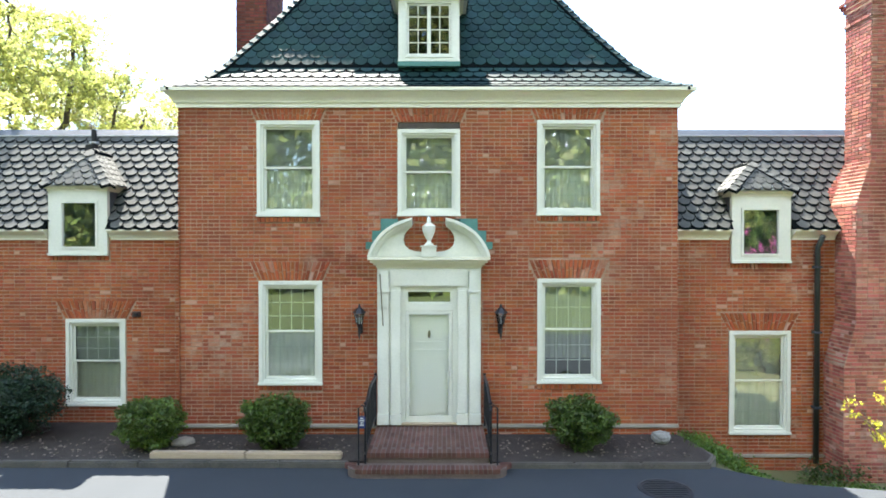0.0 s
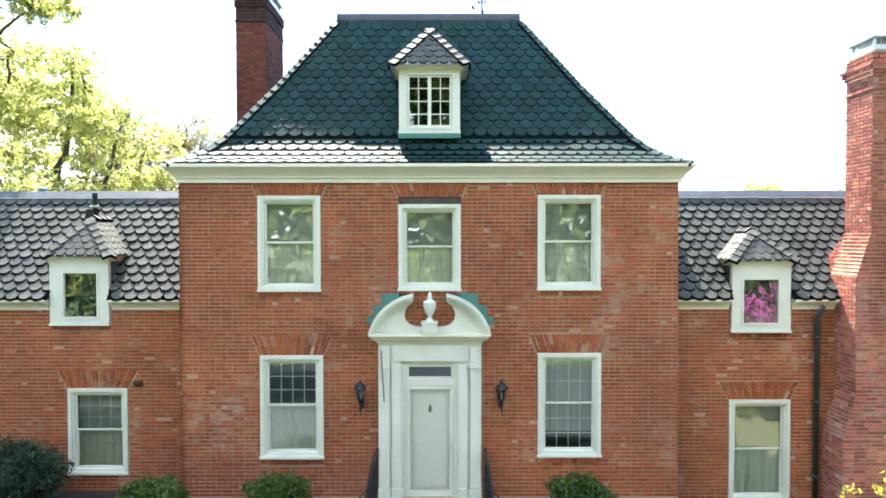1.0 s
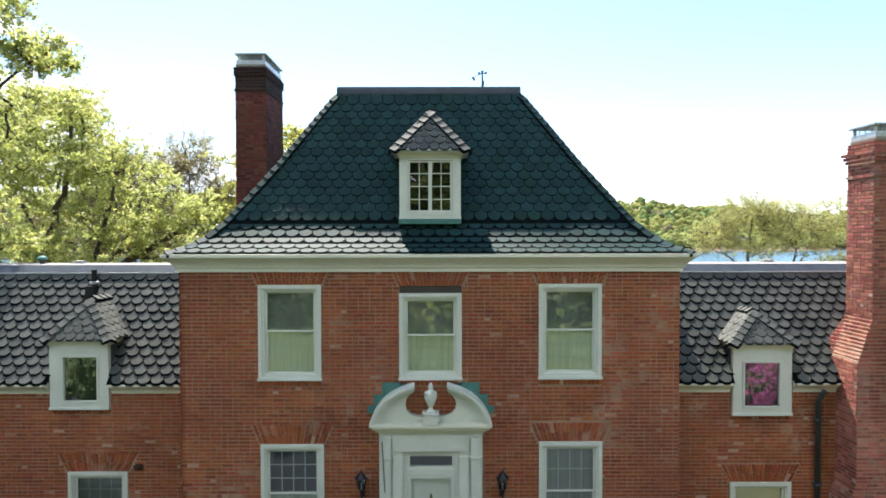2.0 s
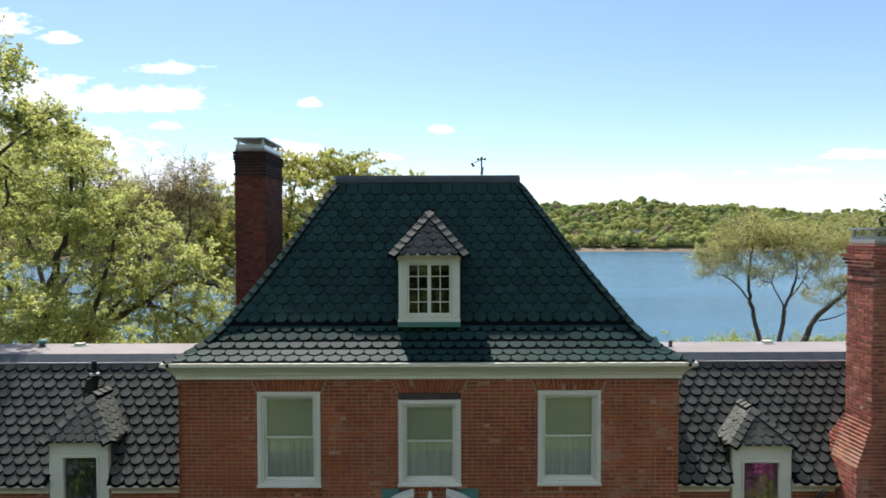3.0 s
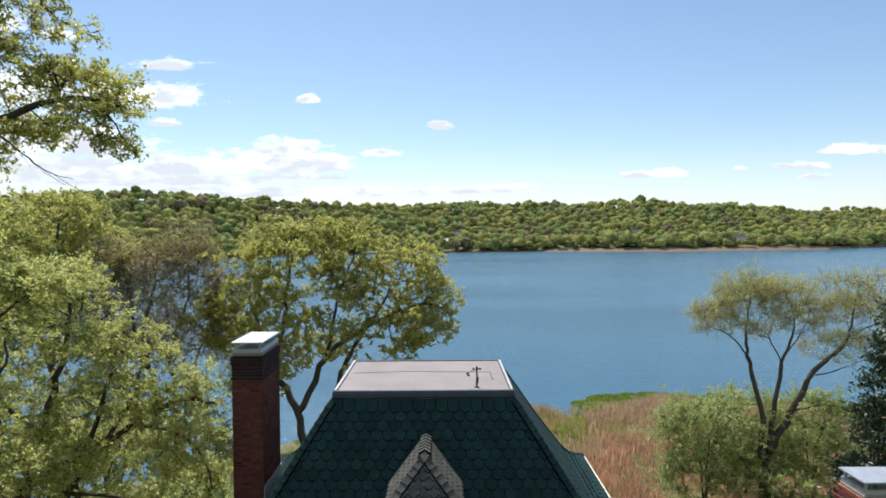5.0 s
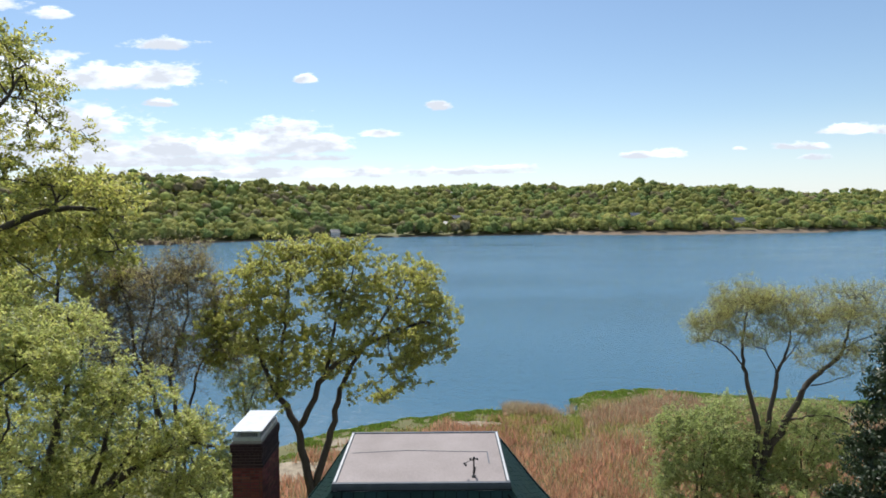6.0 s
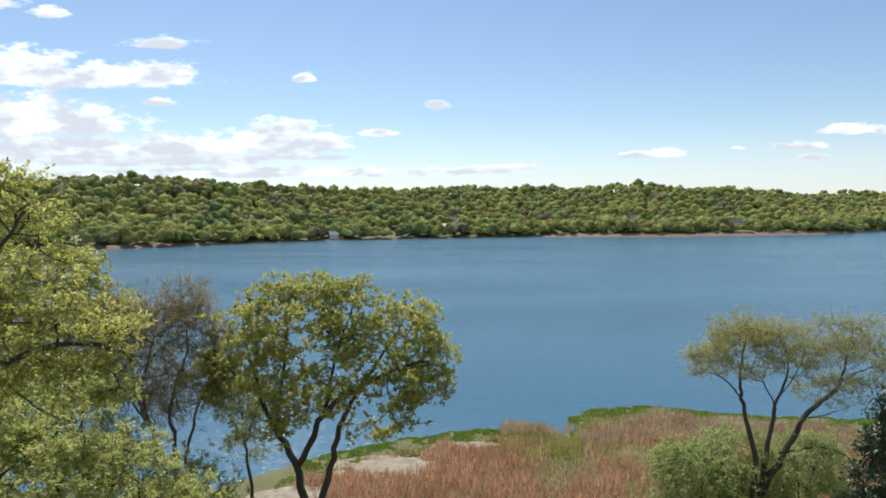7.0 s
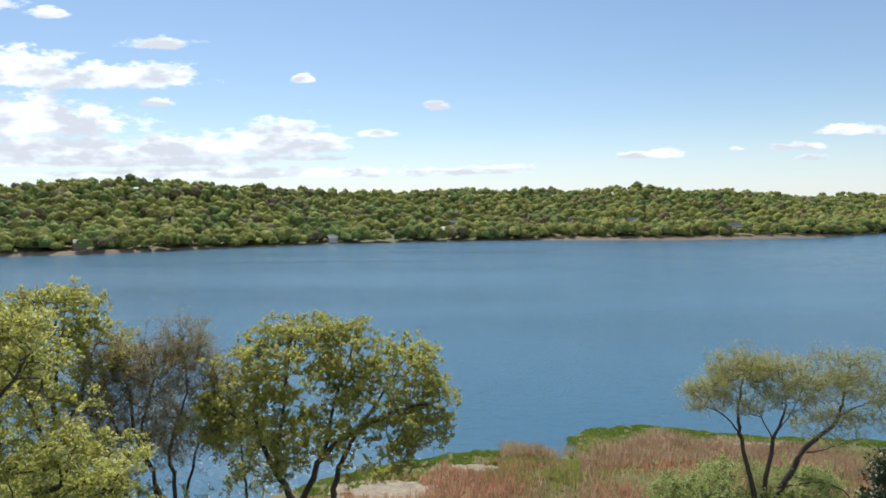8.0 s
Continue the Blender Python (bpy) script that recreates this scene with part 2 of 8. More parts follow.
def water_material():
    m = bpy.data.materials.new("water")
    m.use_nodes = True
    nt = m.node_tree
    N, L = nt.nodes.new, nt.links.new
    bsdf = nt.nodes["Principled BSDF"]
    place = N("ShaderNodeNewGeometry").outputs["Position"]
    big = N("ShaderNodeTexNoise")
    big.inputs["Scale"].default_value, big.inputs["Detail"].default_value = 0.012, 3.0
    mp = N("ShaderNodeMapping")
    mp.inputs["Scale"].default_value = (0.35, 1.0, 1.0)
    L(place, mp.inputs["Vector"]), L(mp.outputs[0], big.inputs["Vector"])
    ramp = N("ShaderNodeValToRGB")
    ramp.color_ramp.elements[0].position, ramp.color_ramp.elements[0].color = 0.35, (0.041, 0.111, 0.173, 1)
    ramp.color_ramp.elements[1].position, ramp.color_ramp.elements[1].color = 0.65, (0.054, 0.134, 0.203, 1)
    L(big.outputs["Fac"], ramp.inputs["Fac"]), L(ramp.outputs["Color"], bsdf.inputs["Base Color"])
    gust, far_map, rough_map = N("ShaderNodeTexNoise"), N("ShaderNodeMapping"), N("ShaderNodeMapRange")
    far_map.inputs["Scale"].default_value = (0.004, 0.028, 1.0)
    gust.inputs["Scale"].default_value, gust.inputs["Detail"].default_value = 1.0, 4.0
    rough_map.inputs["From Min"].default_value, rough_map.inputs["From Max"].default_value = 0.35, 0.68
    rough_map.inputs["To Min"].default_value, rough_map.inputs["To Max"].default_value = 0.25, 0.15
    L(place, far_map.inputs["Vector"]), L(far_map.outputs[0], gust.inputs["Vector"]), L(gust.outputs["Fac"], rough_map.inputs["Value"])
    L(rough_map.outputs[0], bsdf.inputs["Roughness"])
    bsdf.inputs["IOR"].default_value = 1.33
    wave, chop, swell = N("ShaderNodeTexNoise"), N("ShaderNodeTexNoise"), N("ShaderNodeMapping")
    swell.inputs["Scale"].default_value, swell.inputs["Rotation"].default_value = (0.45, 1.0, 1.0), (0, 0, 0.35)
    wave.inputs["Scale"].default_value, wave.inputs["Detail"].default_value = 0.55, 4.0
    chop.inputs["Scale"].default_value, chop.inputs["Detail"].default_value = 2.6, 3.0
    L(place, swell.inputs["Vector"]), L(swell.outputs[0], wave.inputs["Vector"]), L(swell.outputs[0], chop.inputs["Vector"])
    mx = N("ShaderNodeMix")
    mx.inputs["Factor"].default_value = 0.48
    L(wave.outputs["Fac"], mx.inputs[2]), L(chop.outputs["Fac"], mx.inputs[3])
    b = N("ShaderNodeBump")
    b.inputs["Strength"].default_value, b.inputs["Distance"].default_value = 0.8, 0.34
    L(mx.outputs[0], b.inputs["Height"]), L(b.outputs[0], bsdf.inputs["Normal"])
    return m


BRICK = surface("brick", (0.155, 0.034, 0.015), (0.430, 0.122, 0.040), 1.1, 55, 0.85, 0.45, 0.008, vary=0.25, tint=0.009, coarse=0.6, spec=0.25, bloom=(0.55, 0.43, 0.34))
BRICK_OLD = surface("stained_brick", (0.085, 0.022, 0.017), (0.19, 0.055, 0.036), 1.4, 55, 0.85, 0.35, 0.006, vary=0.34, tint=0.014, coarse=0.55, spec=0.25)
BRICK_RED = surface("dark_red_brick", (0.180, 0.050, 0.036), (0.460, 0.165, 0.115), 1.2, 55, 0.85, 0.35, 0.006, vary=0.42, tint=0.014, coarse=0.55, spec=0.25, bloom=(0.50, 0.40, 0.35))
MORTAR_DARK = surface("sooty_mortar", (0.055, 0.035, 0.028), (0.11, 0.075, 0.06), 2.0, 60, 0.95, 0.3, 0.004, spec=0.2)
# near-black colour that paints the shadow lines and gaps between slates
SLATE_SHADOW = surface("slate_shadow", (0.002, 0.004, 0.005), (0.007, 0.010, 0.010), 6, 60, 0.9, 0.2, 0.004, spec=0.03)
MORTAR = surface("mortar", (0.20, 0.125, 0.085), (0.46, 0.33, 0.24), 2.0, 60, 0.95, 0.3, 0.004, spec=0.2)
PAVER = surface("paving_brick", (0.062, 0.030, 0.023), (0.135, 0.066, 0.050), 3.0, 60, 0.85, 0.35, 0.005, vary=0.25, tint=0.01, spec=0.25)
SLATE = surface("green_slate", (0.0055, 0.0215, 0.0205), (0.0140, 0.0430, 0.0400), 5.0, 70, 0.60, 0.3, 0.004, vary=0.22, tint=0.03, spec=0.12)
SLATE_GREY = surface("grey_slate", (0.043, 0.046, 0.040), (0.102, 0.105, 0.092), 5.0, 70, 0.66, 0.3, 0.004, vary=0.20, tint=0.02, spec=0.26)
LEAD = surface("dark_flashing", (0.030, 0.042, 0.058), (0.070, 0.085, 0.105), 4.0, 40, 0.55, 0.2, 0.003)
PALE_LEAD = surface("pale_flashing", (0.35, 0.36, 0.37), (0.55, 0.56, 0.56), 4.0, 40, 0.5, 0.1, 0.003)
ROOFING = surface("roofing_membrane", (0.19, 0.165, 0.16), (0.30, 0.265, 0.26), 0.8, 30, 0.85, 0.2, 0.003)
CREAM = surface("cream_paint", (0.62, 0.60, 0.47), (0.72, 0.70, 0.57), 1.6, 30, 0.5, 0.06, 0.003)
WHITE = surface("white_paint", (0.56, 0.58, 0.50), (0.67, 0.68, 0.59), 2.0, 30, 0.45, 0.06, 0.003)
DOORWHITE = surface("door_paint", (0.80, 0.83, 0.79), (0.90, 0.92, 0.87), 1.2, 24, 0.35, 0.04, 0.002)
GREENCOPPER = surface("green_flashing", (0.035, 0.13, 0.115), (0.075, 0.21, 0.175), 6.0, 40, 0.6, 0.2, 0.003)
IRON = surface("black_iron", (0.006, 0.007, 0.009), (0.018, 0.020, 0.024), 8, 90, 0.45, 0.2, 0.002, metal=0.3)
BRASS = surface("aged_brass", (0.10, 0.09, 0.06), (0.22, 0.19, 0.12), 8, 60, 0.4, 0.1, 0.002, metal=0.8)
STEEL = surface("galvanised_metal", (0.42, 0.43, 0.44), (0.66, 0.67, 0.68), 5, 40, 0.35, 0.08, 0.003, metal=0.6)
STONE = surface("pale_stone", (0.22, 0.20, 0.17), (0.36, 0.33, 0.27), 3, 45, 0.85, 0.3, 0.006)
KERB = surface("kerb_concrete", (0.036, 0.036, 0.031), (0.115, 0.107, 0.088), 2.4, 50, 0.9, 0.35, 0.006, vary=0.06)
TIMBER = surface("weathered_timber", (0.26, 0.20, 0.13), (0.44, 0.36, 0.25), 3, 40, 0.85, 0.3, 0.006, stretch=(0.3, 3, 3))
ASPHALT = surface("asphalt", (0.015, 0.021, 0.026), (0.035, 0.043, 0.049), 0.5, 90, 0.85, 0.5, 0.006)
STEP_JOINT = surface("step_joint", (0.075, 0.055, 0.045), (0.15, 0.115, 0.095), 3, 50, 0.95, 0.3, 0.004)
MULCH = surface("bark_mulch", (0.013, 0.010, 0.008), (0.050, 0.039, 0.031), 3, 40, 0.95, 0.8, 0.03)
CURTAIN = surface("pale_curtain", (0.76, 0.75, 0.62), (0.86, 0.85, 0.74), 2, 20, 0.9, 0.1, 0.004)
# dark colour that holds the dimness of the unlit rooms
ROOM = surface("room_darkness", (0.045, 0.05, 0.045), (0.075, 0.08, 0.07), 1, 8, 0.9, 0.0)
GLASS = glass_material("window_glass")
GLASS_OLD = glass_material("old_casement_glass", (0.75, 0.78, 0.75), 0.15, 1.5)
GLASS_CLEAR = glass_material("storm_glass", (0.99, 1.0, 0.99), 0.0, 0.9)
GLASS_BLUE = glass_material("lantern_glass", (0.75, 0.82, 0.88))
DARK = surface("dark_void", (0.006, 0.006, 0.007), (0.012, 0.012, 0.013), 3, 30, 0.8, 0.0)
BARK = surface("grey_bark", (0.030, 0.024, 0.018), (0.085, 0.070, 0.055), 2.5, 22, 0.9, 0.8, 0.03, stretch=(1, 1, 0.3))
BARK_ASH = surface("ash_twig", (0.110, 0.075, 0.060), (0.210, 0.150, 0.120), 2.5, 22, 0.95, 0.0, spec=0.1)
TWIG_WILLOW = surface("willow_twig", (0.20, 0.155, 0.075), (0.33, 0.27, 0.13), 2.5, 22, 0.95, 0.0, spec=0.1)
BARK_PALE = surface("pale_bark", (0.11, 0.085, 0.06), (0.22, 0.18, 0.13), 2.5, 22, 0.9, 0.6, 0.03, stretch=(1, 1, 0.3))


def leaf_material(name, dark, light, glow=0.35, vary=0.35, tint=0.02):
    return surface(name, dark, light, 0.35, 6.0, 0.48, 0.0, vary=vary, tint=tint, through_light=glow, spec=0.45)


LEAF_OAK = leaf_material("oak_leaf", (0.212, 0.222, 0.050), (0.435, 0.425, 0.125), 0.47)
LEAF_YELLOW = leaf_material("young_yellow_leaf", (0.218, 0.242, 0.066), (0.420, 0.432, 0.148), 0.47)
LEAF_MID = leaf_material("spring_leaf", (0.170, 0.195, 0.055), (0.350, 0.365, 0.125), 0.46)
LEAF_BROWN = leaf_material("bud_leaf", (0.165, 0.140, 0.056), (0.290, 0.255, 0.108), 0.45)
LEAF_WILLOW = leaf_material("willow_leaf", (0.270, 0.280, 0.095), (0.450, 0.440, 0.170), 0.48)
LEAF_BOX = leaf_material("boxwood_leaf", (0.010, 0.030, 0.005), (0.098, 0.160, 0.022), 0.2)
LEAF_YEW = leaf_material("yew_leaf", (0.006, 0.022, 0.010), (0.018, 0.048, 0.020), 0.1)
LEAF_CONIFER = leaf_material("conifer_leaf", (0.016, 0.034, 0.014), (0.040, 0.065, 0.026), 0.15)
LEAF_BUSH = leaf_material("bush_leaf", (0.195, 0.240, 0.085), (0.360, 0.400, 0.160), 0.48)
LEAF_IVY = leaf_material("groundcover_leaf", (0.050, 0.110, 0.015), (0.120, 0.200, 0.030), 0.3)
PETAL = leaf_material("magenta_petal", (0.40, 0.05, 0.25), (0.68, 0.26, 0.50), 0.35, 0.5, 0.02)
SOOT = surface("sooty_brick", (0.018, 0.012, 0.012), (0.060, 0.030, 0.026), 3.0, 50, 0.9, 0.35, 0.006, vary=0.3, spec=0.2)
# ------------------------------------------------------------------ building blocks


class Shape:
    """Gathers points and faces for one mesh."""

    def __init__(self):
        self.v, self.f = [], []

    def add(self, points, faces):
        k = len(self.v)
        self.v.extend(tuple(p) for p in points)
        self.f.extend(tuple(i + k for i in f) for f in faces)
        return self

    def box(self, x0, x1, y0, y1, z0, z1):
        return self.add([(x0, y0, z0), (x1, y0, z0), (x1, y1, z0), (x0, y1, z0), (x0, y0, z1), (x1, y0, z1), (x1, y1, z1), (x0, y1, z1)],
                        [(0, 3, 2, 1), (4, 5, 6, 7), (0, 1, 5, 4), (1, 2, 6, 5), (2, 3, 7, 6), (3, 0, 4, 7)])

    def bar(self, a, b, w, h=None):
        """A square bar from a to b."""
        a, b, h = Vector(a), Vector(b), h or w
        d = (b - a).normalized()
        s = d.cross(Vector((0, 0, 1)) if abs(d.z) < 0.95 else Vector((0, 1, 0))).normalized()
        t = s.cross(d)
        c = [s * w / 2 * i + t * h / 2 * j for i, j in ((-1, -1), (1, -1), (1, 1), (-1, 1))]
        return self.add([a + q for q in c] + [b + q for q in c], [(3, 2, 1, 0), (4, 5, 6, 7), (0, 1, 5, 4), (1, 2, 6, 5), (2, 3, 7, 6), (3, 0, 4, 7)])

    def prism(self, outline, y0, y1):
        """An outline of (x, z), counter-clockwise seen from -y, pushed from y0 to y1."""
        n = len(outline)
        pts = [(x, y0, z) for x, z in outline] + [(x, y1, z) for x, z in outline]
        return self.add(pts, [tuple(range(n)), tuple(range(2 * n - 1, n - 1, -1))] + [((i + 1) % n, i, i + n, (i + 1) % n + n) for i in range(n)])

    def slab(self, outline, z0, z1):
        """An outline of (x, y), counter-clockwise from above, from z0 to z1."""
        n = len(outline)
        pts = [(x, y, z0) for x, y in outline] + [(x, y, z1) for x, y in outline]
        return self.add(pts, [tuple(range(n - 1, -1, -1)), tuple(range(n, 2 * n))] + [(i, (i + 1) % n, (i + 1) % n + n, i + n) for i in range(n)])

    def tube(self, path, radii, n=6):
        path = [Vector(p) for p in path]
        pts, faces = [], []
        for i, p in enumerate(path):
            d = (path[min(i + 1, len(path) - 1)] - path[max(i - 1, 0)]).normalized()
            s = d.cross(Vector((0.31, 0.17, 0.94)) if abs(d.z) < 0.9 else Vector((0.1, 1, 0.1))).normalized()
            t = d.cross(s)
            r = radii[i] if isinstance(radii, (list, tuple)) else radii
            pts += [p + (s * math.cos(k * math.tau / n) + t * math.sin(k * math.tau / n)) * r for k in range(n)]
        for i in range(len(path) - 1):
            faces += [(i * n + k, i * n + (k + 1) % n, (i + 1) * n + (k + 1) % n, (i + 1) * n + k) for k in range(n)]
        faces += [tuple(range(n - 1, -1, -1)), tuple(range((len(path) - 1) * n, len(path) * n))]
        return self.add(pts, faces)

    def lathe(self, profile, at=(0, 0, 0), n=16):
        """A profile of (radius, height), turned round the upright through at."""
        pts = [(at[0] + r * math.cos(k * math.tau / n), at[1] + r * math.sin(k * math.tau / n), at[2] + z) for r, z in profile for k in range(n)]
        faces = [(i * n + k, i * n + (k + 1) % n, (i + 1) * n + (k + 1) % n, (i + 1) * n + k) for i in range(len(profile) - 1) for k in range(n)]
        faces += [tuple(range(n - 1, -1, -1)), tuple(range((len(profile) - 1) * n, len(profile) * n))]
        return self.add(pts, faces)

    def mesh(self, name, bevel=0.0):
        me = bpy.data.meshes.new(name)
        me.from_pydata(self.v, [], self.f)
        if bevel:
            bm = bmesh.new()
            bm.from_mesh(me)
            sharp = [e for e in bm.edges if len(e.link_faces) == 2 and e.calc_face_angle(0) > 0.6]
            bmesh.ops.bevel(bm, geom=sharp, offset=bevel, segments=2, affect="EDGES", clamp_overlap=True)
            bm.to_mesh(me)
            bm.free()
        return me


class Quads:
    """Many loose four-cornered faces from number arrays: quick to link as one mesh."""

    def __init__(self, v, f):
        self.v, self.f = np.asarray(v, np.float32), np.asarray(f, np.int32)

    def mesh(self, name, bevel=0.0):
        me = bpy.data.meshes.new(name)
        k = self.f.shape[1]
        me.vertices.add(len(self.v))
        me.vertices.foreach_set("co", self.v.ravel())
        me.loops.add(self.f.size)
        me.loops.foreach_set("vertex_index", self.f.ravel())
        me.polygons.add(len(self.f))
        me.polygons.foreach_set("loop_start", np.arange(0, self.f.size, k, dtype=np.int32))
        me.update(calc_edges=True)
        return me


def rods(p, q, r0, r1, n=4):
    """Tapered rods from the points p to the points q."""
    p, q = np.asarray(p, float), np.asarray(q, float)
    d = q - p
    d /= np.maximum(np.linalg.norm(d, axis=1), 1e-6)[:, None]
    s = np.cross(d, np.where(np.abs(d[:, 2:3]) < 0.9, np.array([[0.0, 0, 1]]), np.array([[0.0, 1, 0]])))
    s /= np.linalg.norm(s, axis=1)[:, None]
    t = np.cross(d, s)
    a = np.arange(n) * math.tau / n
    ring = s[:, None] * np.cos(a)[None, :, None] + t[:, None] * np.sin(a)[None, :, None]
    v = np.concatenate([p[:, None] + ring * np.reshape(r0, (-1, 1, 1)), q[:, None] + ring * np.reshape(r1, (-1, 1, 1))], axis=1).reshape(-1, 3)
    k = np.arange(n)
    f = np.stack([k, (k + 1) % n, (k + 1) % n + n, k + n], axis=1)
    return v, (f[None] + (np.arange(len(p)) * 2 * n)[:, None, None]).reshape(-1, 4)


def part(name, shape, material, parent=None, label="", bevel=0.0, smooth=False):
    """Links a Shape as one mesh object, under parent where one is given."""
    me = shape.mesh(name, bevel)
    if material:
        me.materials.append(material)
    if smooth:
        me.polygons.foreach_set("use_smooth", [True] * len(me.polygons))
    ob = new(name, me)
    if parent:
        ob.parent = parent
        ob.matrix_parent_inverse = parent.get("base", None) and Matrix.Translation(-Vector(parent["base"])) or Matrix.Identity(4)
    if label:
        ob["label"] = label
    return ob


def thing(name, label, category, group="", kind="", base=(0, 0, 0)):
    """An Empty for a thing; its parts are built round the origin, or in world metres where a base is given."""
    ob = new(name)
    ob.empty_display_size = 0.2
    ob.location = base
    if any(base):
        ob["base"] = base
    return tagged(ob, label, category, group, kind)


def piece(name, mesh, parent, m):
    """One of many alike pieces, on shared mesh data, at the world pose m."""
    ob = bpy.data.objects.new(name, mesh)
    scene.collection.objects.link(ob)
    ob.parent = parent
    top = parent
    while top.parent:
        top = top.parent
    if "base" in top.keys():
        ob.matrix_parent_inverse = Matrix.Translation(-Vector(top["base"])) if parent is top else Matrix.Identity(4)
    ob.matrix_basis = m
    return ob


def smooth01(t):
    t = max(0.0, min(1.0, t))
    return t * t * (3 - 2 * t)


def along(x, pts):
    """Straight lines between (x, y) points."""
    if x <= pts[0][0]:
        return pts[0][1]
    for (a, b), (c, d) in zip(pts, pts[1:]):
        if x <= c:
            return b + (d - b) * (x - a) / (c - a)
    return pts[-1][1]


# ------------------------------------------------------------------ ground and water
DRIVE, WATER = -0.19, -11.5
SHORE = [(-400, 30), (-80, 46), (-40, 54), (-25, 66), (-13.3, 76.6), (-9.9, 78.6), (-5.6, 80.4), (-1.1, 82.2), (4.3, 84.0), (8.3, 84.4), (12.5, 83.6), (14.4, 82.4), (15.8, 80.9), (17.4, 80.6), (18.0, 84.0), (18.8, 89.0), (22.9, 92.7), (28.5, 93.8), (32.8, 93.7), (38.2, 91.8), (44.1, 89.8), (50, 88.5), (60, 87.4), (120, 80), (500, 60)]
FAR = [(-1500, 330), (-700, 400), (-450, 445), (-331, 470), (-284, 484), (-240, 518), (-157, 585), (-112, 620), (-16, 650), (113, 670), (250, 646), (430, 688), (570, 790), (900, 905), (2000, 1000)]


def shore_at(x):
    """The waterline, ragged with small points and nicks."""
    return along(x, SHORE) + 0.9 * noise.noise((x * 0.30, 5.1, 0)) + 0.6 * noise.noise((x * 0.9, 2.3, 0))


def fbm(x, y, s):
    return noise.noise((x / s, y / s, 0.37)) + 0.5 * noise.noise((2 * x / s, 2 * y / s, 4.1))


def ground_height(x, y):
    """Terrace, bank and salt marsh, the bed of the bay, and the wooded hills beyond."""
    if y < 300:
        top = -0.23 - 0.85 * smooth01((x - 4.7) / 1.6) * smooth01((y - 8.6) / 1.6)
        edge = 20
        foot = 47 + 0.06 * x
        shore = shore_at(x)
        foot = min(foot, shore - 6)
        t = smooth01((y - edge) / max(foot - edge, 5))
        marsh = -10.6 - 0.7 * smooth01((y - foot) / max(shore - foot, 1))
        z = top + (marsh - top) * t
        if y > foot - 4:
            z += 0.12 * fbm(x, y, 5)
        z += (-13.6 - z) * smooth01((y - shore + 2) / 9)
        return z
    far = along(x, FAR)
    d = y - far
    hill = along(x, [(-900, 60), (-350, 54), (-150, 48), (-40, 46), (80, 51), (190, 48), (300, 51), (420, 47), (520, 43), (800, 43)])
    z = -14 + 3.2 * smooth01((d + 8) / 16)
    z += (hill + 8 * fbm(x, y, 160)) * smooth01((d - 18) / 260) + 3 * smooth01((d - 8) / 30)
    return z


def make_ground():
    xs = sorted({*np.round(np.linspace(-16, 16, 33), 2), *np.round(np.linspace(-60, 80, 71), 2), *np.round(np.linspace(-900, 1100, 81), 2), -4000.0, -2000.0, 2500.0, 4500.0})
    ys = sorted({*np.round(np.linspace(-30, 22, 53), 2), *np.round(np.linspace(22, 110, 59), 2), *np.round(np.linspace(110, 1500, 120), 2), -2500.0, -600.0, -150.0, -60.0, 2200.0, 4500.0})
    s = Shape()
    s.v = [(x, y, ground_height(x, y)) for y in ys for x in xs]
    n = len(xs)
    s.f = [(j * n + i, j * n + i + 1, (j + 1) * n + i + 1, (j + 1) * n + i) for j in range(len(ys) - 1) for i in range(n - 1)]
    m = surface("ground_earth", (0.075, 0.085, 0.028), (0.150, 0.140, 0.060), 0.12, 2.5, 0.95, 0.6, 0.05)
    ob = part("ground", s, m, smooth=True)
    return tagged(ob, "grassy ground falling to marsh, shore and far hills", "ground", kind="structure")


make_ground()
water = part("water", Shape().add([(-4000, 30, WATER), (4500, 30, WATER), (4500, 1200, WATER), (-4000, 1200, WATER)], [(0, 1, 2, 3)]), water_material())
tagged(water, "calm blue bay with small wind ripples", "water", kind="structure")
drive = part("road", Shape().slab([(-60, -2.4), (60, -2.4), (60, 0.5), (9.0, 1.6), (7.7, 3.2), (7.4, 8.5), (7, 8.65), (5.5, 9.0), (4.6, 9.72), (-60, 9.9)], DRIVE - 0.3, DRIVE), ASPHALT)
tagged(drive, "dark grey asphalt drive in the house's shade", "driveway", kind="structure")

# broad dark blotches in the grass colour imitate tree shade
lawn = part("lawn", Shape().add([(-60, -33, -0.205), (60, -33, -0.205), (60, -2.3, -0.205), (-60, -2.3, -0.205)], [(0, 1, 2, 3)]), surface("shade_mottled_lawn", (0.026, 0.045, 0.014), (0.130, 0.165, 0.055), 0.28, 5, 0.9, 0.5, 0.04, coarse=0.65))
tagged(lawn, "mown green lawn across the drive", "lawn", kind="structure")
# ------------------------------------------------------------------ the house: walls
HX0, HX1, HY, HB = -4.76, 4.59, 11.15, 19.30          # main block: sides, front, back
WY, WB = 11.93, 16.40                                  # wings: front, back
WLX, WRX = -12.6, 10.4                                 # ends of the wings
COURSE, BRICK_L, JOINT, BED_JOINT = 0.0725, 0.215, 0.008, 0.0135
house = thing("house", "red brick house with cream trim and green slate roof", "house", base=(-0.08, HY, -0.3))
rng = random.Random(11)


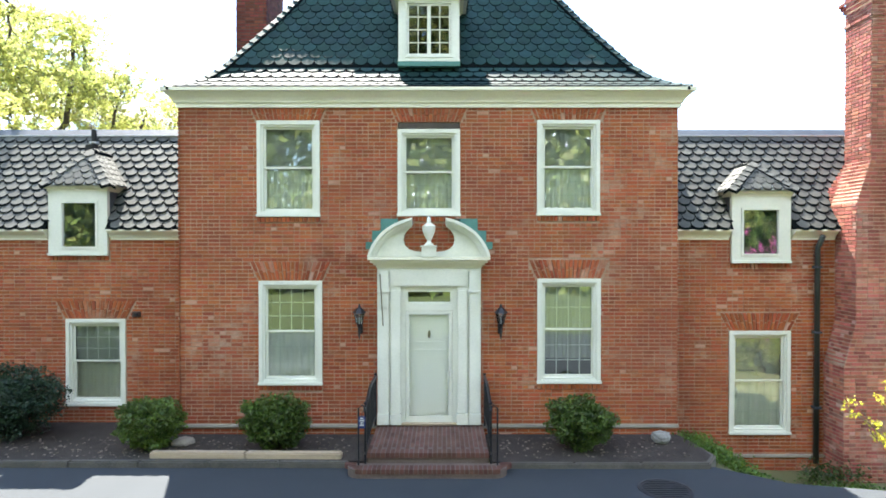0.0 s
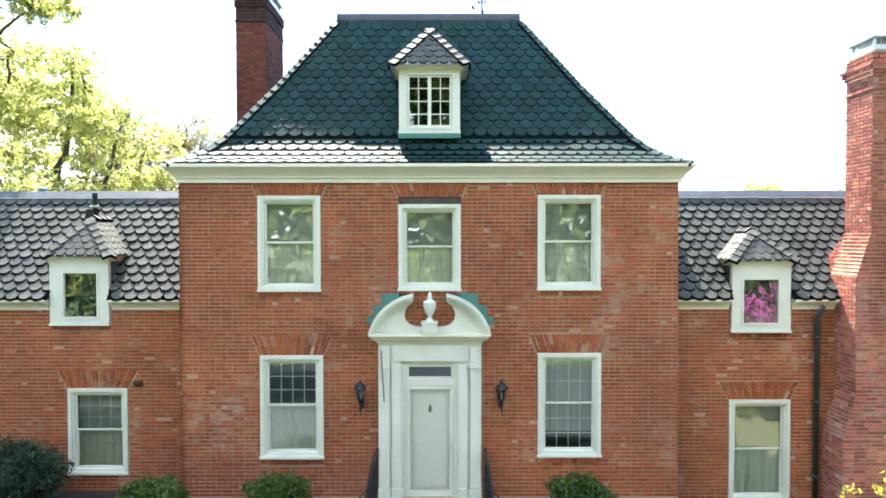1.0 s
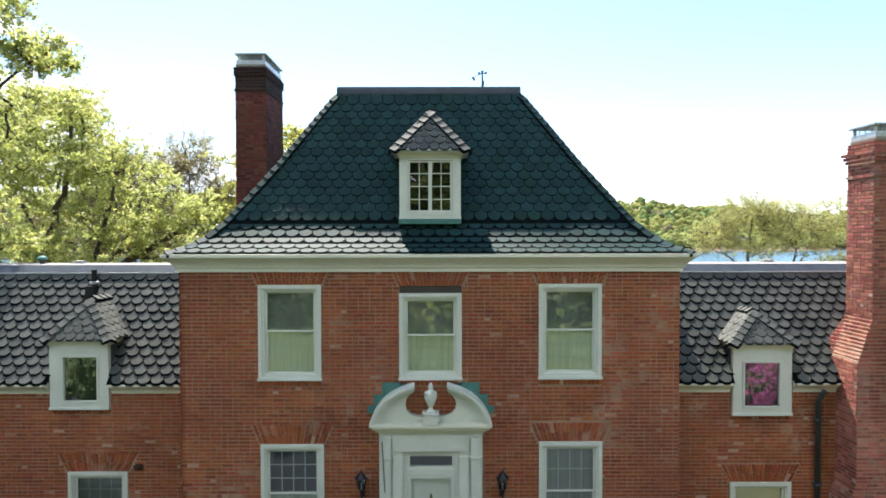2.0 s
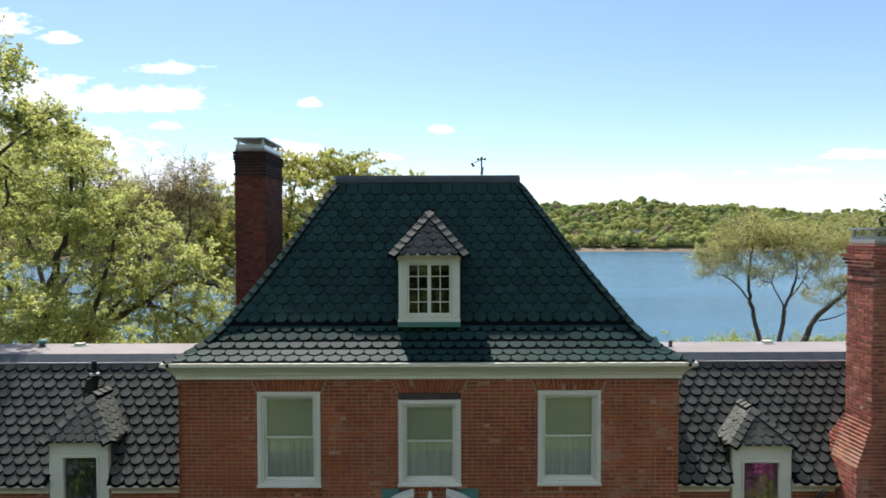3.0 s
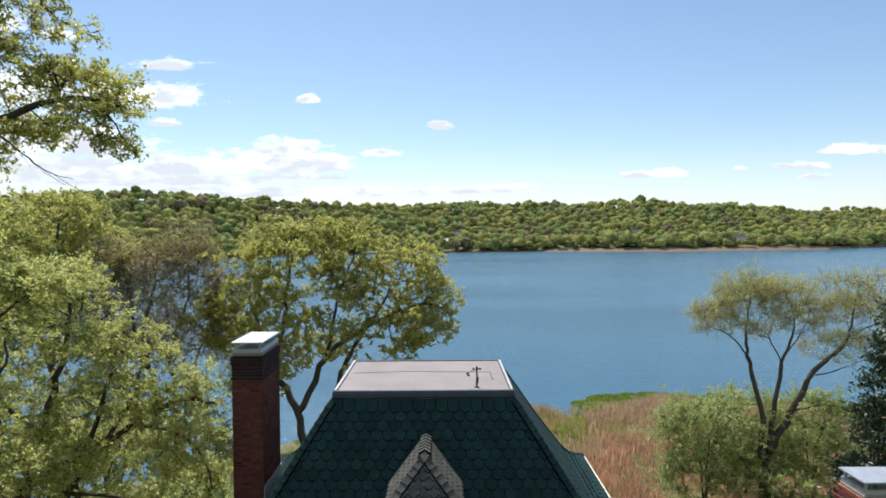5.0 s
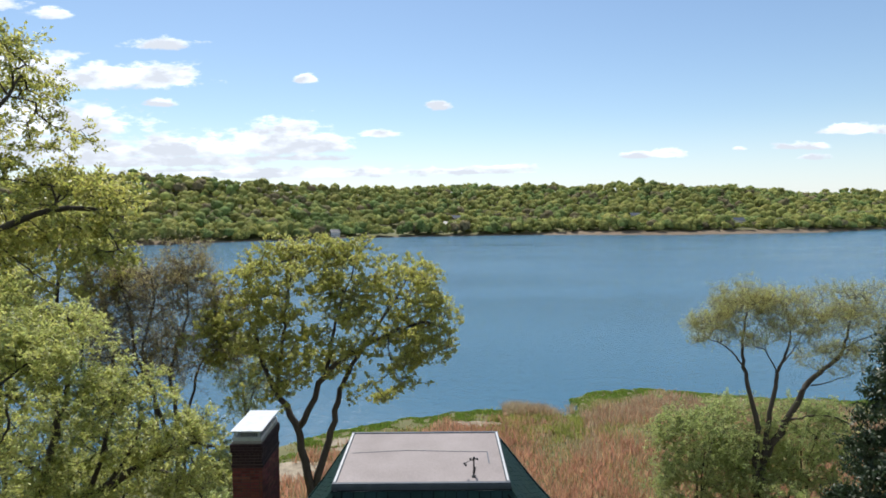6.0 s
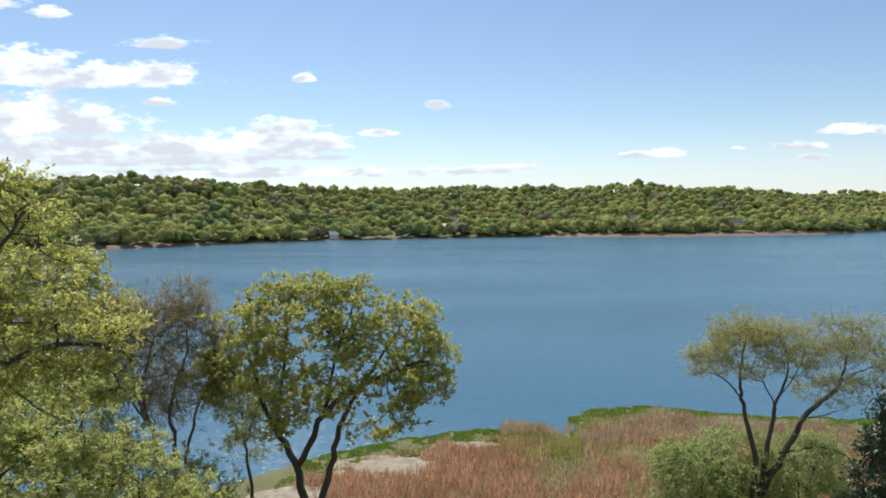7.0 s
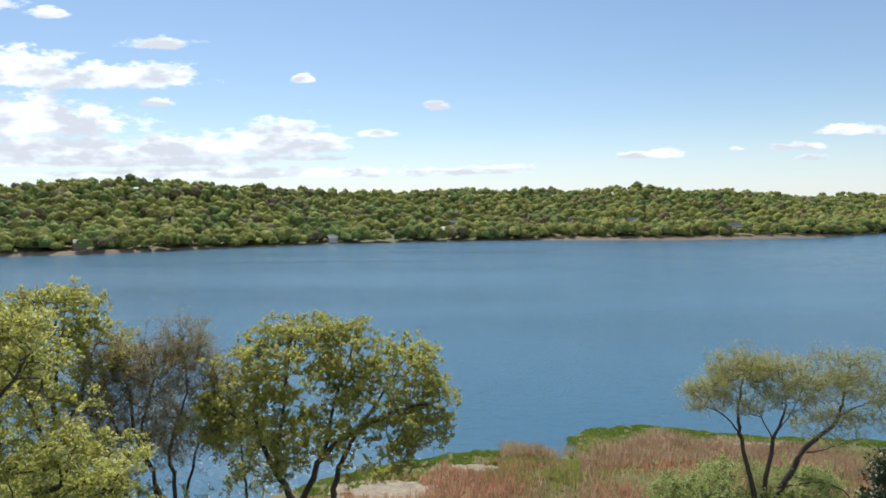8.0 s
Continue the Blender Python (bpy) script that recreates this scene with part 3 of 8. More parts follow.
def wall_shape(x0, x1, z0, z1, y0, y1, holes):
    """A wall with openings that go through it. Holes are (x0, x1, z0, z1)."""
    xs = sorted({x0, x1, *[h[0] for h in holes], *[h[1] for h in holes]})
    zs = sorted({z0, z1, *[h[2] for h in holes], *[h[3] for h in holes]})
    s = Shape()

    def solid(i, j):
        if not (0 <= i < len(xs) - 1 and 0 <= j < len(zs) - 1):
            return False
        cx, cz = (xs[i] + xs[i + 1]) / 2, (zs[j] + zs[j + 1]) / 2
        return not any(h[0] < cx < h[1] and h[2] < cz < h[3] for h in holes)

    for i in range(len(xs) - 1):
        for j in range(len(zs) - 1):
            if not solid(i, j):
                continue
            a, b, c, d = xs[i], xs[i + 1], zs[j], zs[j + 1]
            s.add([(a, y0, c), (b, y0, c), (b, y0, d), (a, y0, d)], [(0, 1, 2, 3)])
            s.add([(a, y1, c), (b, y1, c), (b, y1, d), (a, y1, d)], [(3, 2, 1, 0)])
            if not solid(i - 1, j):
                s.add([(a, y0, c), (a, y1, c), (a, y1, d), (a, y0, d)], [(3, 2, 1, 0)])
            if not solid(i + 1, j):
                s.add([(b, y0, c), (b, y1, c), (b, y1, d), (b, y0, d)], [(0, 1, 2, 3)])
            if not solid(i, j - 1):
                s.add([(a, y0, c), (b, y0, c), (b, y1, c), (a, y1, c)], [(3, 2, 1, 0)])
            if not solid(i, j + 1):
                s.add([(a, y0, d), (b, y0, d), (b, y1, d), (a, y1, d)], [(0, 1, 2, 3)])
    return s


def bond(a0, a1, b0, b1, holes, seed):
    """Bricks of a wall as (a0, a1, b0, b1, kind), in courses, cut at the openings."""
    r = random.Random(seed)
    out = []
    k, b = 0, b0
    while b < b1 - 0.02:
        top = min(b + COURSE, b1)
        a = a0 - (BRICK_L / 2 if k % 2 else 0)
        gaps = sorted((h[0], h[1]) for h in holes if h[2] < top - 0.02 and h[3] > b + 0.02)
        while a < a1:
            length = BRICK_L if (r.random() > 0.30 and k % 6 != 3) else BRICK_L / 2
            parts = [(max(a, a0), min(a + length, a1))]
            for g0, g1 in gaps:
                parts = [q for p0, p1 in parts for q in ((p0, min(p1, g0)), (max(p0, g1), p1)) if q[1] - q[0] > 0.03]
            for p0, p1 in parts:
                w = p1 - p0
                kind = "full" if abs(w - BRICK_L) < 1e-6 and top - b > COURSE - 1e-6 else "cut"
                out.append((p0 + JOINT / 2, p1 - JOINT / 2, b + BED_JOINT / 2, top - BED_JOINT / 2, kind))
            a += length
        k, b = k + 1, b + COURSE
    return out


def brick_box(s, pos, a0, a1, b0, b1, proud):
    """One brick on a wall: pos(a, b, out) gives its world place."""
    i = 0.004
    pts = [pos(a0, b0, -0.01), pos(a1, b0, -0.01), pos(a1, b1, -0.01), pos(a0, b1, -0.01),
           pos(a0 + i, b0 + i, proud), pos(a1 - i, b0 + i, proud), pos(a1 - i, b1 - i, proud), pos(a0 + i, b1 - i, proud)]
    s.add(pts, [(4, 5, 6, 7), (0, 1, 5, 4), (1, 2, 6, 5), (2, 3, 7, 6), (3, 0, 4, 7)])


LATER = []          # work that is done at the end of the file: the single bricks and slates


def brickwork(parent, pos, m_of, a0, a1, b0, b1, holes, seed, singles=0, zone=None, material=None):
    """Lays the bricks of one wall: those of the zone as single pieces, the rest joined."""
    s, r, n = Shape(), random.Random(seed + 5), 0
    lone = []
    for q in bond(a0, a1, b0, b1, holes, seed):
        proud = 0.005 + r.uniform(0, 0.005)
        ca, cb = (q[0] + q[1]) / 2, (q[2] + q[3]) / 2
        if q[4] == "full" and n < singles and zone and zone(ca, cb):
            lone.append((ca, cb, proud))
            n += 1
        else:
            brick_box(s, pos, *q[:4], proud)
    ob = part("brickwork", s, material or BRICK, parent)
    tagged(ob, kind="stuff")
    LATER.append((parent, lone, m_of, material or BRICK))


def arch_bricks(s, cx, z0, z1, half, spread, pos, count):
    """A flat arch of splayed bricks over an opening."""
    for k in range(count):
        t0, t1 = (k + 0.08) / count, (k + 0.92) / count
        lo0, lo1 = cx - half + 2 * half * t0, cx - half + 2 * half * t1
        hi0, hi1 = cx - spread + 2 * spread * t0, cx - spread + 2 * spread * t1
        mid = (z0 + z1) / 2 + (0.02 if k % 2 else -0.02)
        ml0, ml1 = (lo0 + hi0) / 2, (lo1 + hi1) / 2
        for (p0, p1, za), (q0, q1, zb) in (((lo0, lo1, z0), (ml0, ml1, mid - 0.005)), ((ml0, ml1, mid + 0.005), (hi0, hi1, z1))):
            i = 0.004
            pr = 0.012 + 0.004 * (k % 3)
            pts = [pos(p0, za, -0.01), pos(p1, za, -0.01), pos(q1, zb, -0.01), pos(q0, zb, -0.01),
                   pos(p0 + i, za + i, pr), pos(p1 - i, za + i, pr), pos(q1 - i, zb - i, pr), pos(q0 + i, zb - i, pr)]
            s.add(pts, [(4, 5, 6, 7), (0, 1, 5, 4), (1, 2, 6, 5), (2, 3, 7, 6), (3, 0, 4, 7)])


def trapezium_cut(cx, z0, z1, half, spread):
    """Stepped holes for an arch, course by course."""
    out, z = [], z0
    while z < z1 - 0.01:
        t = (min(z + COURSE, z1) - z0) / (z1 - z0)
        w = half + (spread - half) * t
        out.append((cx - w, cx + w, z, min(z + COURSE, z1)))
        z += COURSE
    return out


def front_pos(y):
    return lambda a, b, o: (a, y - o, b)


# windows of the main front: casing x0, x1, z0, z1
MAIN_WINDOWS = [(-3.30, -2.12, 3.99, 5.79), (-0.66, 0.51, 4.00, 5.76), (1.95, 3.13, 4.01, 5.80), (-3.27, -2.08, 0.83, 2.79), (1.96, 3.15, 0.86, 2.83)]
DOORWAY = (-0.60, 0.46, 0.10, 2.68)
base_wall = part("wall", wall_shape(HX0, HX1, -0.6, 6.06, HY, HY + 0.30, MAIN_WINDOWS + [DOORWAY]), MORTAR, house, "red brick front wall with pale weathered patches")
holes = list(MAIN_WINDOWS) + [(-1.03, 0.90, 0.05, 3.25)]
arches = Shape()
for x0, x1, z0, z1 in MAIN_WINDOWS:
    c, top = (x0 + x1) / 2, min(z1 + 0.36, 6.03)
    spread = 0.60 + 0.16 * (top - z1) / 0.36
    holes += trapezium_cut(c, z1, top, 0.60, spread)
    arch_bricks(arches, c, z1 + 0.005, top - 0.004, 0.60, spread, front_pos(HY), 18)
    holes.append((x0 - 0.0, x1 + 0.0, z0 - 0.10, z0))
    for k in range(15):
        w = (x1 - x0) / 15
        brick_box(arches, front_pos(HY), x0 + k * w + 0.005, x0 + (k + 1) * w - 0.005, z0 - 0.10, z0 - 0.004, 0.03)
tagged(part("arch_brickwork", arches, BRICK, base_wall), kind="stuff")
brickwork(base_wall, front_pos(HY), lambda a, b, o: Matrix.Translation((a, HY - o, b)), HX0, HX1, 0.10, 6.05, holes, 3, 300,
          lambda a, b: (-2.05 < a < -1.12 or 1.02 < a < 1.92) and b < 5)
brickwork(base_wall, front_pos(HY + 0.0), lambda a, b, o: Matrix.Translation((a, HY - o, b)), HX0, HX1, -0.5, 0.03, [], 4)
for a, b in ((HX0 - 0.03, -1.06), (0.93, HX1 + 0.03)):
    part("water_table", Shape().box(a, b, HY - 0.05, HY + 0.02, 0.03, 0.09), STONE, house, "narrow stone ledge", 0.012)
for name, x, sgn, seed in (("wall", HX0, -1, 21), ("wall", HX1, 1, 22)):
    side = part(name, Shape().box(min(x, x - sgn * 0.3), max(x, x - sgn * 0.3), HY + 0.30, HB, -1.6, 6.06), MORTAR, house)
    brickwork(side, (lambda X, S: lambda a, b, o: (X + S * o, a if S > 0 else 2 * 15.2 - a, b))(x, sgn), None, HY, HB, -1.0, 6.05, [], seed)
part("wall", Shape().box(HX0, HX1, HB - 0.3, HB, -1.6, 6.06), BRICK, house)

# wings
LW, RW = (-7.37, -6.17, 0.23, 1.98), (5.92, 7.15, -0.34, 1.74)
LD, RD = (-7.68, -6.50, 3.25, 4.55), (5.94, 7.12, 3.10, 4.45)
for x0, x1, zb, window, dormer, seed in ((WLX, HX0 - 0.002, -0.45, LW, LD, 31), (HX1 + 0.002, WRX, -1.6, RW, RD, 32)):
    cut = [window, (dormer[0], dormer[1], dormer[2], 3.62)]
    w = part("wall", wall_shape(x0, x1, zb, 3.62, WY, WY + 0.3, cut), MORTAR, house, "red brick wall of the lower wing")
    c = (window[0] + window[1]) / 2
    cut2 = cut + trapezium_cut(c, window[3], window[3] + 0.36, 0.61, 0.80) + [(dormer[0], dormer[1], dormer[2] - 0.1, dormer[2])]
    s = Shape()
    arch_bricks(s, c, window[3] + 0.005, window[3] + 0.356, 0.61, 0.80, front_pos(WY), 18)
    for x in range(15):
        d = (dormer[1] - dormer[0]) / 15
        brick_box(s, front_pos(WY), dormer[0] + x * d + 0.005, dormer[0] + (x + 1) * d - 0.005, dormer[2] - 0.1, dormer[2] - 0.004, 0.03)
    tagged(part("arch_brickwork", s, BRICK, w), kind="stuff")
    brickwork(w, front_pos(WY), lambda a, b, o: Matrix.Translation((a, WY - o, b)), x0, x1, zb + 0.02, 3.60, cut2, seed, 200, lambda a, b: (-9 < a < 8) and b > 0.6)
    part("wall", Shape().box(x0, x1, WB - 0.3, WB, -3.5, 3.62), BRICK, house)
part("wall", Shape().box(WLX - 0.3, WLX, WY, WB, -2.5, 3.62), BRICK, house)
part("wall", Shape().box(WRX, WRX + 0.3, WY, WB, -3.5, 3.62), BRICK, house)
part("water_table", Shape().box(HX1 + 0.05, 7.85, WY - 0.05, WY + 0.02, -0.80, -0.73), STONE, house, "narrow stone ledge", 0.012)


# ------------------------------------------------------------------ cornices
def sweep_ring(x0, x1, y0, y1, profile):
    """A moulding of (out, z) points round a rectangle, with mitred corners."""
    s, n = Shape(), len(profile)
    pts = []
    for sx, sy in ((-1, -1), (1, -1), (1, 1), (-1, 1)):
        pts += [((x0 - o) if sx < 0 else (x1 + o), (y0 - o) if sy < 0 else (y1 + o), z) for o, z in profile]
    faces = []
    for c in range(4):
        d = (c + 1) % 4
        faces += [(c * n + i, d * n + i, d * n + i + 1, c * n + i + 1) for i in range(n - 1)]
    return s.add(pts, faces)


CROWN = [(0.0, 0.0), (0.045, 0.0), (0.045, 0.07), (0.075, 0.085), (0.085, 0.12), (0.12, 0.17), (0.17, 0.215), (0.215, 0.265), (0.255, 0.275), (0.255, 0.335), (-0.05, 0.345)]
part("cornice", sweep_ring(HX0, HX1, HY, HB, [(o, 6.03 + z) for o, z in CROWN]), CREAM, house, "cream painted crown moulding")


def wing_cornice(x0, x1):
    s, n = Shape(), len(CROWN)
    pr = [(o * 0.75, 3.56 + z * 0.62) for o, z in CROWN]
    for x in (x0, x1):
        s.v += [(x, WY - o, z) for o, z in pr]
    s.f = [(i, n + i, n + i + 1, i + 1) for i in range(n - 1)] + [tuple(range(n)), tuple(range(2 * n - 1, n - 1, -1))]
    part("cornice", s, CREAM, house, "cream painted crown moulding")


for x0, x1 in ((WLX, LD[0] - 0.04), (LD[1] + 0.04, HX0 - 0.003), (HX1 + 0.003, RD[0] - 0.04), (RD[1] + 0.04, 8.02)):
    wing_cornice(x0, x1)


# ------------------------------------------------------------------ roofs
SLATE_W, SLATE_H = 0.262, 0.205
RISE = [(0, 6.39), (0.05, 6.44), (0.10, 6.505), (0.15, 6.59), (0.20, 6.69), (0.24, 6.785), (0.27, 6.875), (0.31, 7.04), (0.378, 7.31), (0.5, 7.79), (0.635, 8.36), (0.8, 9.10), (1.0, 9.98)]
EX0, EX1, EY0, EY1 = HX0 - 0.19, HX1 + 0.19, HY - 0.19, HB + 0.19
TX0, TX1, TY0, TY1 = -2.16, 1.86, 13.61, 16.85


def roof_ring(t):
    return EX0 + (TX0 - EX0) * t, EX1 + (TX1 - EX1) * t, EY0 + (TY0 - EY0) * t, EY1 + (TY1 - EY1) * t, along(t, RISE)


def slate_outline(w, h):
    return [(-w / 2, 0.42 * h), (-0.33 * w, 0.10 * h), (-0.14 * w, 0.0), (0.14 * w, 0.0), (0.33 * w, 0.10 * h), (w / 2, 0.42 * h), (w / 2, 1.45 * h), (-w / 2, 1.45 * h)]


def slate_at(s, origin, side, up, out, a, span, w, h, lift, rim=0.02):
    """One slate with a splayed lower edge that carries a painted shadow line, cut to the span of the roof at each
    height above the row.
    """
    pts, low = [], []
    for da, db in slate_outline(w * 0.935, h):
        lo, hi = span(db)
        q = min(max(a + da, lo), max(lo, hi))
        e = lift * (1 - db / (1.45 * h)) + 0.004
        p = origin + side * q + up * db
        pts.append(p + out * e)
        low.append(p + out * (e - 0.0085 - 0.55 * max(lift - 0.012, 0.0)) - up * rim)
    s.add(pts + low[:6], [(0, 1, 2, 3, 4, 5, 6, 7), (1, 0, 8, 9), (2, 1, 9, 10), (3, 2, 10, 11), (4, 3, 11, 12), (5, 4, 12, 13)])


def paint_slate_shadow(me):
    """Paints the slates' edges near-black as shadow lines: five faces after each slate's top."""
    me.materials.append(SLATE_SHADOW)
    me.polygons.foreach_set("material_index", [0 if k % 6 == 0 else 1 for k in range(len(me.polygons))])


def slates(parent, row_at, length, side, bounds, material, seed, singles=0, w=SLATE_W, h=SLATE_H, lift=0.007, skip=None, rim=0.017):
    """Rows of scalloped slates up a roof side. row_at(s) is the point at length s up the slope, where side = 0."""
    s, r, lone, k, d = Shape(), random.Random(seed), [], 0, 0.0
    side = Vector(side)
    while d < length - 1.2 * h:
        p = Vector(row_at(d))
        up = (Vector(row_at(d + 0.03)) - p).normalized()
        out = side.cross(up)
        lo, hi = bounds(d)
        if k == 0:
            lo, hi = bounds(0)
        a = math.floor(lo / w) * w + (w / 2 if k % 2 else 0)
        while a - w / 2 < hi:
            if a + w / 2 > lo + 0.02 and a - w / 2 < hi - 0.02 and not (skip and skip(a, d)):
                l = lift + r.uniform(-0.003, 0.004)
                j = a + r.uniform(-0.004, 0.004)
                if len(lone) < singles and a - w / 2 > lo + 0.05 and a + w / 2 < hi - 0.05 and abs(a) < 4.2:
                    m = Matrix.Identity(4)
                    m.col[0][:3], m.col[1][:3], m.col[2][:3], m.col[3][:3] = side, up, out, p + side * j
                    lone.append(m)
                else:
                    slate_at(s, p, side, up, out, j, (lambda q: lambda db: bounds(min(q + db, length)))(d), w, h, l, rim)
            a += w
        k, d = k + 1, d + h
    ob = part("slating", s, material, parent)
    paint_slate_shadow(ob.data)
    tagged(ob, kind="stuff")
    LATER.append((parent, lone, "slate", material, w, h, lift, rim))


def profile_length():
    """Arc length table of the main roof's front slope."""
    tab, l = [(0.0, 0.0)], 0.0
    for i in range(1, 101):
        t0, t1 = (i - 1) / 100, i / 100
        l += math.hypot((TY0 - EY0) * (t1 - t0), along(t1, RISE) - along(t0, RISE))
        tab.append((l, t1))
    return tab


ARC = profile_length()
body = Shape()
rings = [(EX0, EX1, EY0, EY1, 6.375)] + [roof_ring(t) for t, _ in RISE]
for a in rings:
    body.v += [(a[0], a[2], a[4]), (a[1], a[2], a[4]), (a[1], a[3], a[4]), (a[0], a[3], a[4])]
for k in range(len(rings) - 1):
    body.f += [(4 * k + i, 4 * k + (i + 1) % 4, 4 * k + 4 + (i + 1) % 4, 4 * k + 4 + i) for i in range(4)]
roof = part("roof", body, SLATE_SHADOW, house, "steep hipped roof of dark green scalloped slates with flared eaves")


def ring_at(d):
    return roof_ring(along(d, ARC))


FULL = ARC[-1][0]
slates(roof, lambda d: (0, ring_at(d)[2], ring_at(d)[4]) if d < FULL else (0, ring_at(FULL)[2] + 0.03 * 0.53, ring_at(FULL)[4] + 0.03 * 0.85), FULL, (1, 0, 0), lambda d: ring_at(d)[:2], SLATE, 41, 300, lift=0.013, rim=0.022)
slates(roof, lambda d: (ring_at(d)[0], 0, ring_at(d)[4]), FULL - 0.05, (0, -1, 0), lambda d: (-ring_at(d)[3], -ring_at(d)[2]), SLATE, 42)
slates(roof, lambda d: (ring_at(d)[1], 0, ring_at(d)[4]), FULL - 0.05, (0, 1, 0), lambda d: ring_at(d)[2:4], SLATE, 43)
slates(roof, lambda d: (0, ring_at(d)[3], ring_at(d)[4]), FULL - 0.05, (-1, 0, 0), lambda d: (-ring_at(d)[1], -ring_at(d)[0]), SLATE, 44)


def hip_caps(parent, path, material, w=0.11, step=0.19, lift=0.03):
    """Saddle slates that step up along a hip: path is points from the eave to the top."""
    pts = [Vector(p) for p in path]
    s, dark = Shape(), Shape()
    for p, q in zip(pts, pts[1:]):
        n = max(1, round((q - p).length / step))
        for i in range(n):
            a, b = p.lerp(q, i / n), p.lerp(q, min(i + 1.2, n) / n)
            d = (b - a).normalized()
            side = d.cross(Vector((0, 0, 1))).normalized()
            up = side.cross(d)
            for sg in (-1, 1):
                e = side * sg * w * 0.75 - up * w * 0.45
                base = [a + up * lift, b + up * lift * 0.4, b + e + up * lift * 0.4, a + e + up * lift]
                low = [v - up * (lift + 0.015) - d * (lift * 0.7 if k in (0, 3) else 0) + side * sg * (0.012 if k > 1 else 0) for k, v in enumerate(base)]
                s.add(base, [(0, 1, 2, 3) if sg < 0 else (3, 2, 1, 0)])
                dark.add(base + low, [(0, 3, 7, 4) if sg > 0 else (4, 7, 3, 0), (3, 2, 6, 7) if sg > 0 else (7, 6, 2, 3)])
    caps = part("hip_slating", s, material, parent)
    tagged(caps, kind="stuff")
    return caps, dark


def finish_caps(made):
    """Puts near-black edge faces, a painted shadow, on the saddle slates."""
    caps, dark = made
    me = caps.data
    n = len(me.polygons)
    v = [tuple(q.co) for q in me.vertices]
    f = [tuple(p.vertices) for p in me.polygons] + [tuple(i + len(v) for i in q) for q in dark.f]
    me.clear_geometry()
    me.from_pydata(v + list(dark.v), [], f)
    me.materials.append(SLATE_SHADOW)
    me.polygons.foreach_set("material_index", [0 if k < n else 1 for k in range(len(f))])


for ix, iy in ((0, 2), (1, 2), (1, 3), (0, 3)):
    finish_caps(hip_caps(roof, [(roof_ring(t)[ix], roof_ring(t)[iy], roof_ring(t)[4]) for t in (0.0, 0.1, 0.2, 0.3, 0.4, 0.6, 0.8, 0.97)], SLATE, 0.15, 0.21, 0.04))

flat = part("flat_roof", Shape().box(TX0 - 0.02, TX1 + 0.02, TY0 - 0.02, TY1 + 0.02, 9.86, 10.02), ROOFING, house, "flat roof deck of pinkish grey membrane", 0.015)
part("fascia", sweep_ring(TX0 - 0.021, TX1 + 0.021, TY0 - 0.021, TY1 + 0.021, [(0.0, 9.84), (0.03, 9.84), (0.035, 9.98), (0.02, 10.045), (-0.06, 10.045), (-0.07, 10.015)]), LEAD, flat, "dark metal edge")
part("drip_edge", Shape().box(TX0 - 0.03, TX1 + 0.03, TY0 - 0.066, TY0 - 0.054, 9.845, 9.872), PALE_LEAD, flat, "pale drip strip")
seams = Shape().bar((TX0 + 0.15, 15.42, 10.022), (-0.6, 15.58, 10.022), 0.022, 0.012).bar((-0.6, 15.58, 10.022), (1.10, 15.46, 10.022), 0.022, 0.012).bar((1.10, 15.46, 10.022), (1.50, 15.46, 10.022), 0.022, 0.012).bar((1.50, 15.46, 10.022), (1.50, 14.70, 10.022), 0.03, 0.012)
for x in (TX0, TX1):
    part("drip_edge", Shape().box(x - 0.022, x + 0.022, TY0 + 0.05, TY1 - 0.05, 10.046, 10.056), PALE_LEAD, flat, "pale drip strip")
part("seam", seams, LEAD, flat)

# wing roofs
WE, WR, WZ0, WZ1, WFB = WY - 0.17, 13.47, 3.78, 6.00, 14.87
WLEN = math.hypot(WR - WE, WZ1 - WZ0)


def wing_row(d):
    t = d / WLEN
    return 0, WE + (WR - WE) * t, WZ0 + (WZ1 - WZ0) * t


def wing_back(d):
    t = d / WLEN
    return 0, WB + 0.2 - (WB + 0.2 - WFB) * t, WZ0 + (WZ1 - WZ0) * t


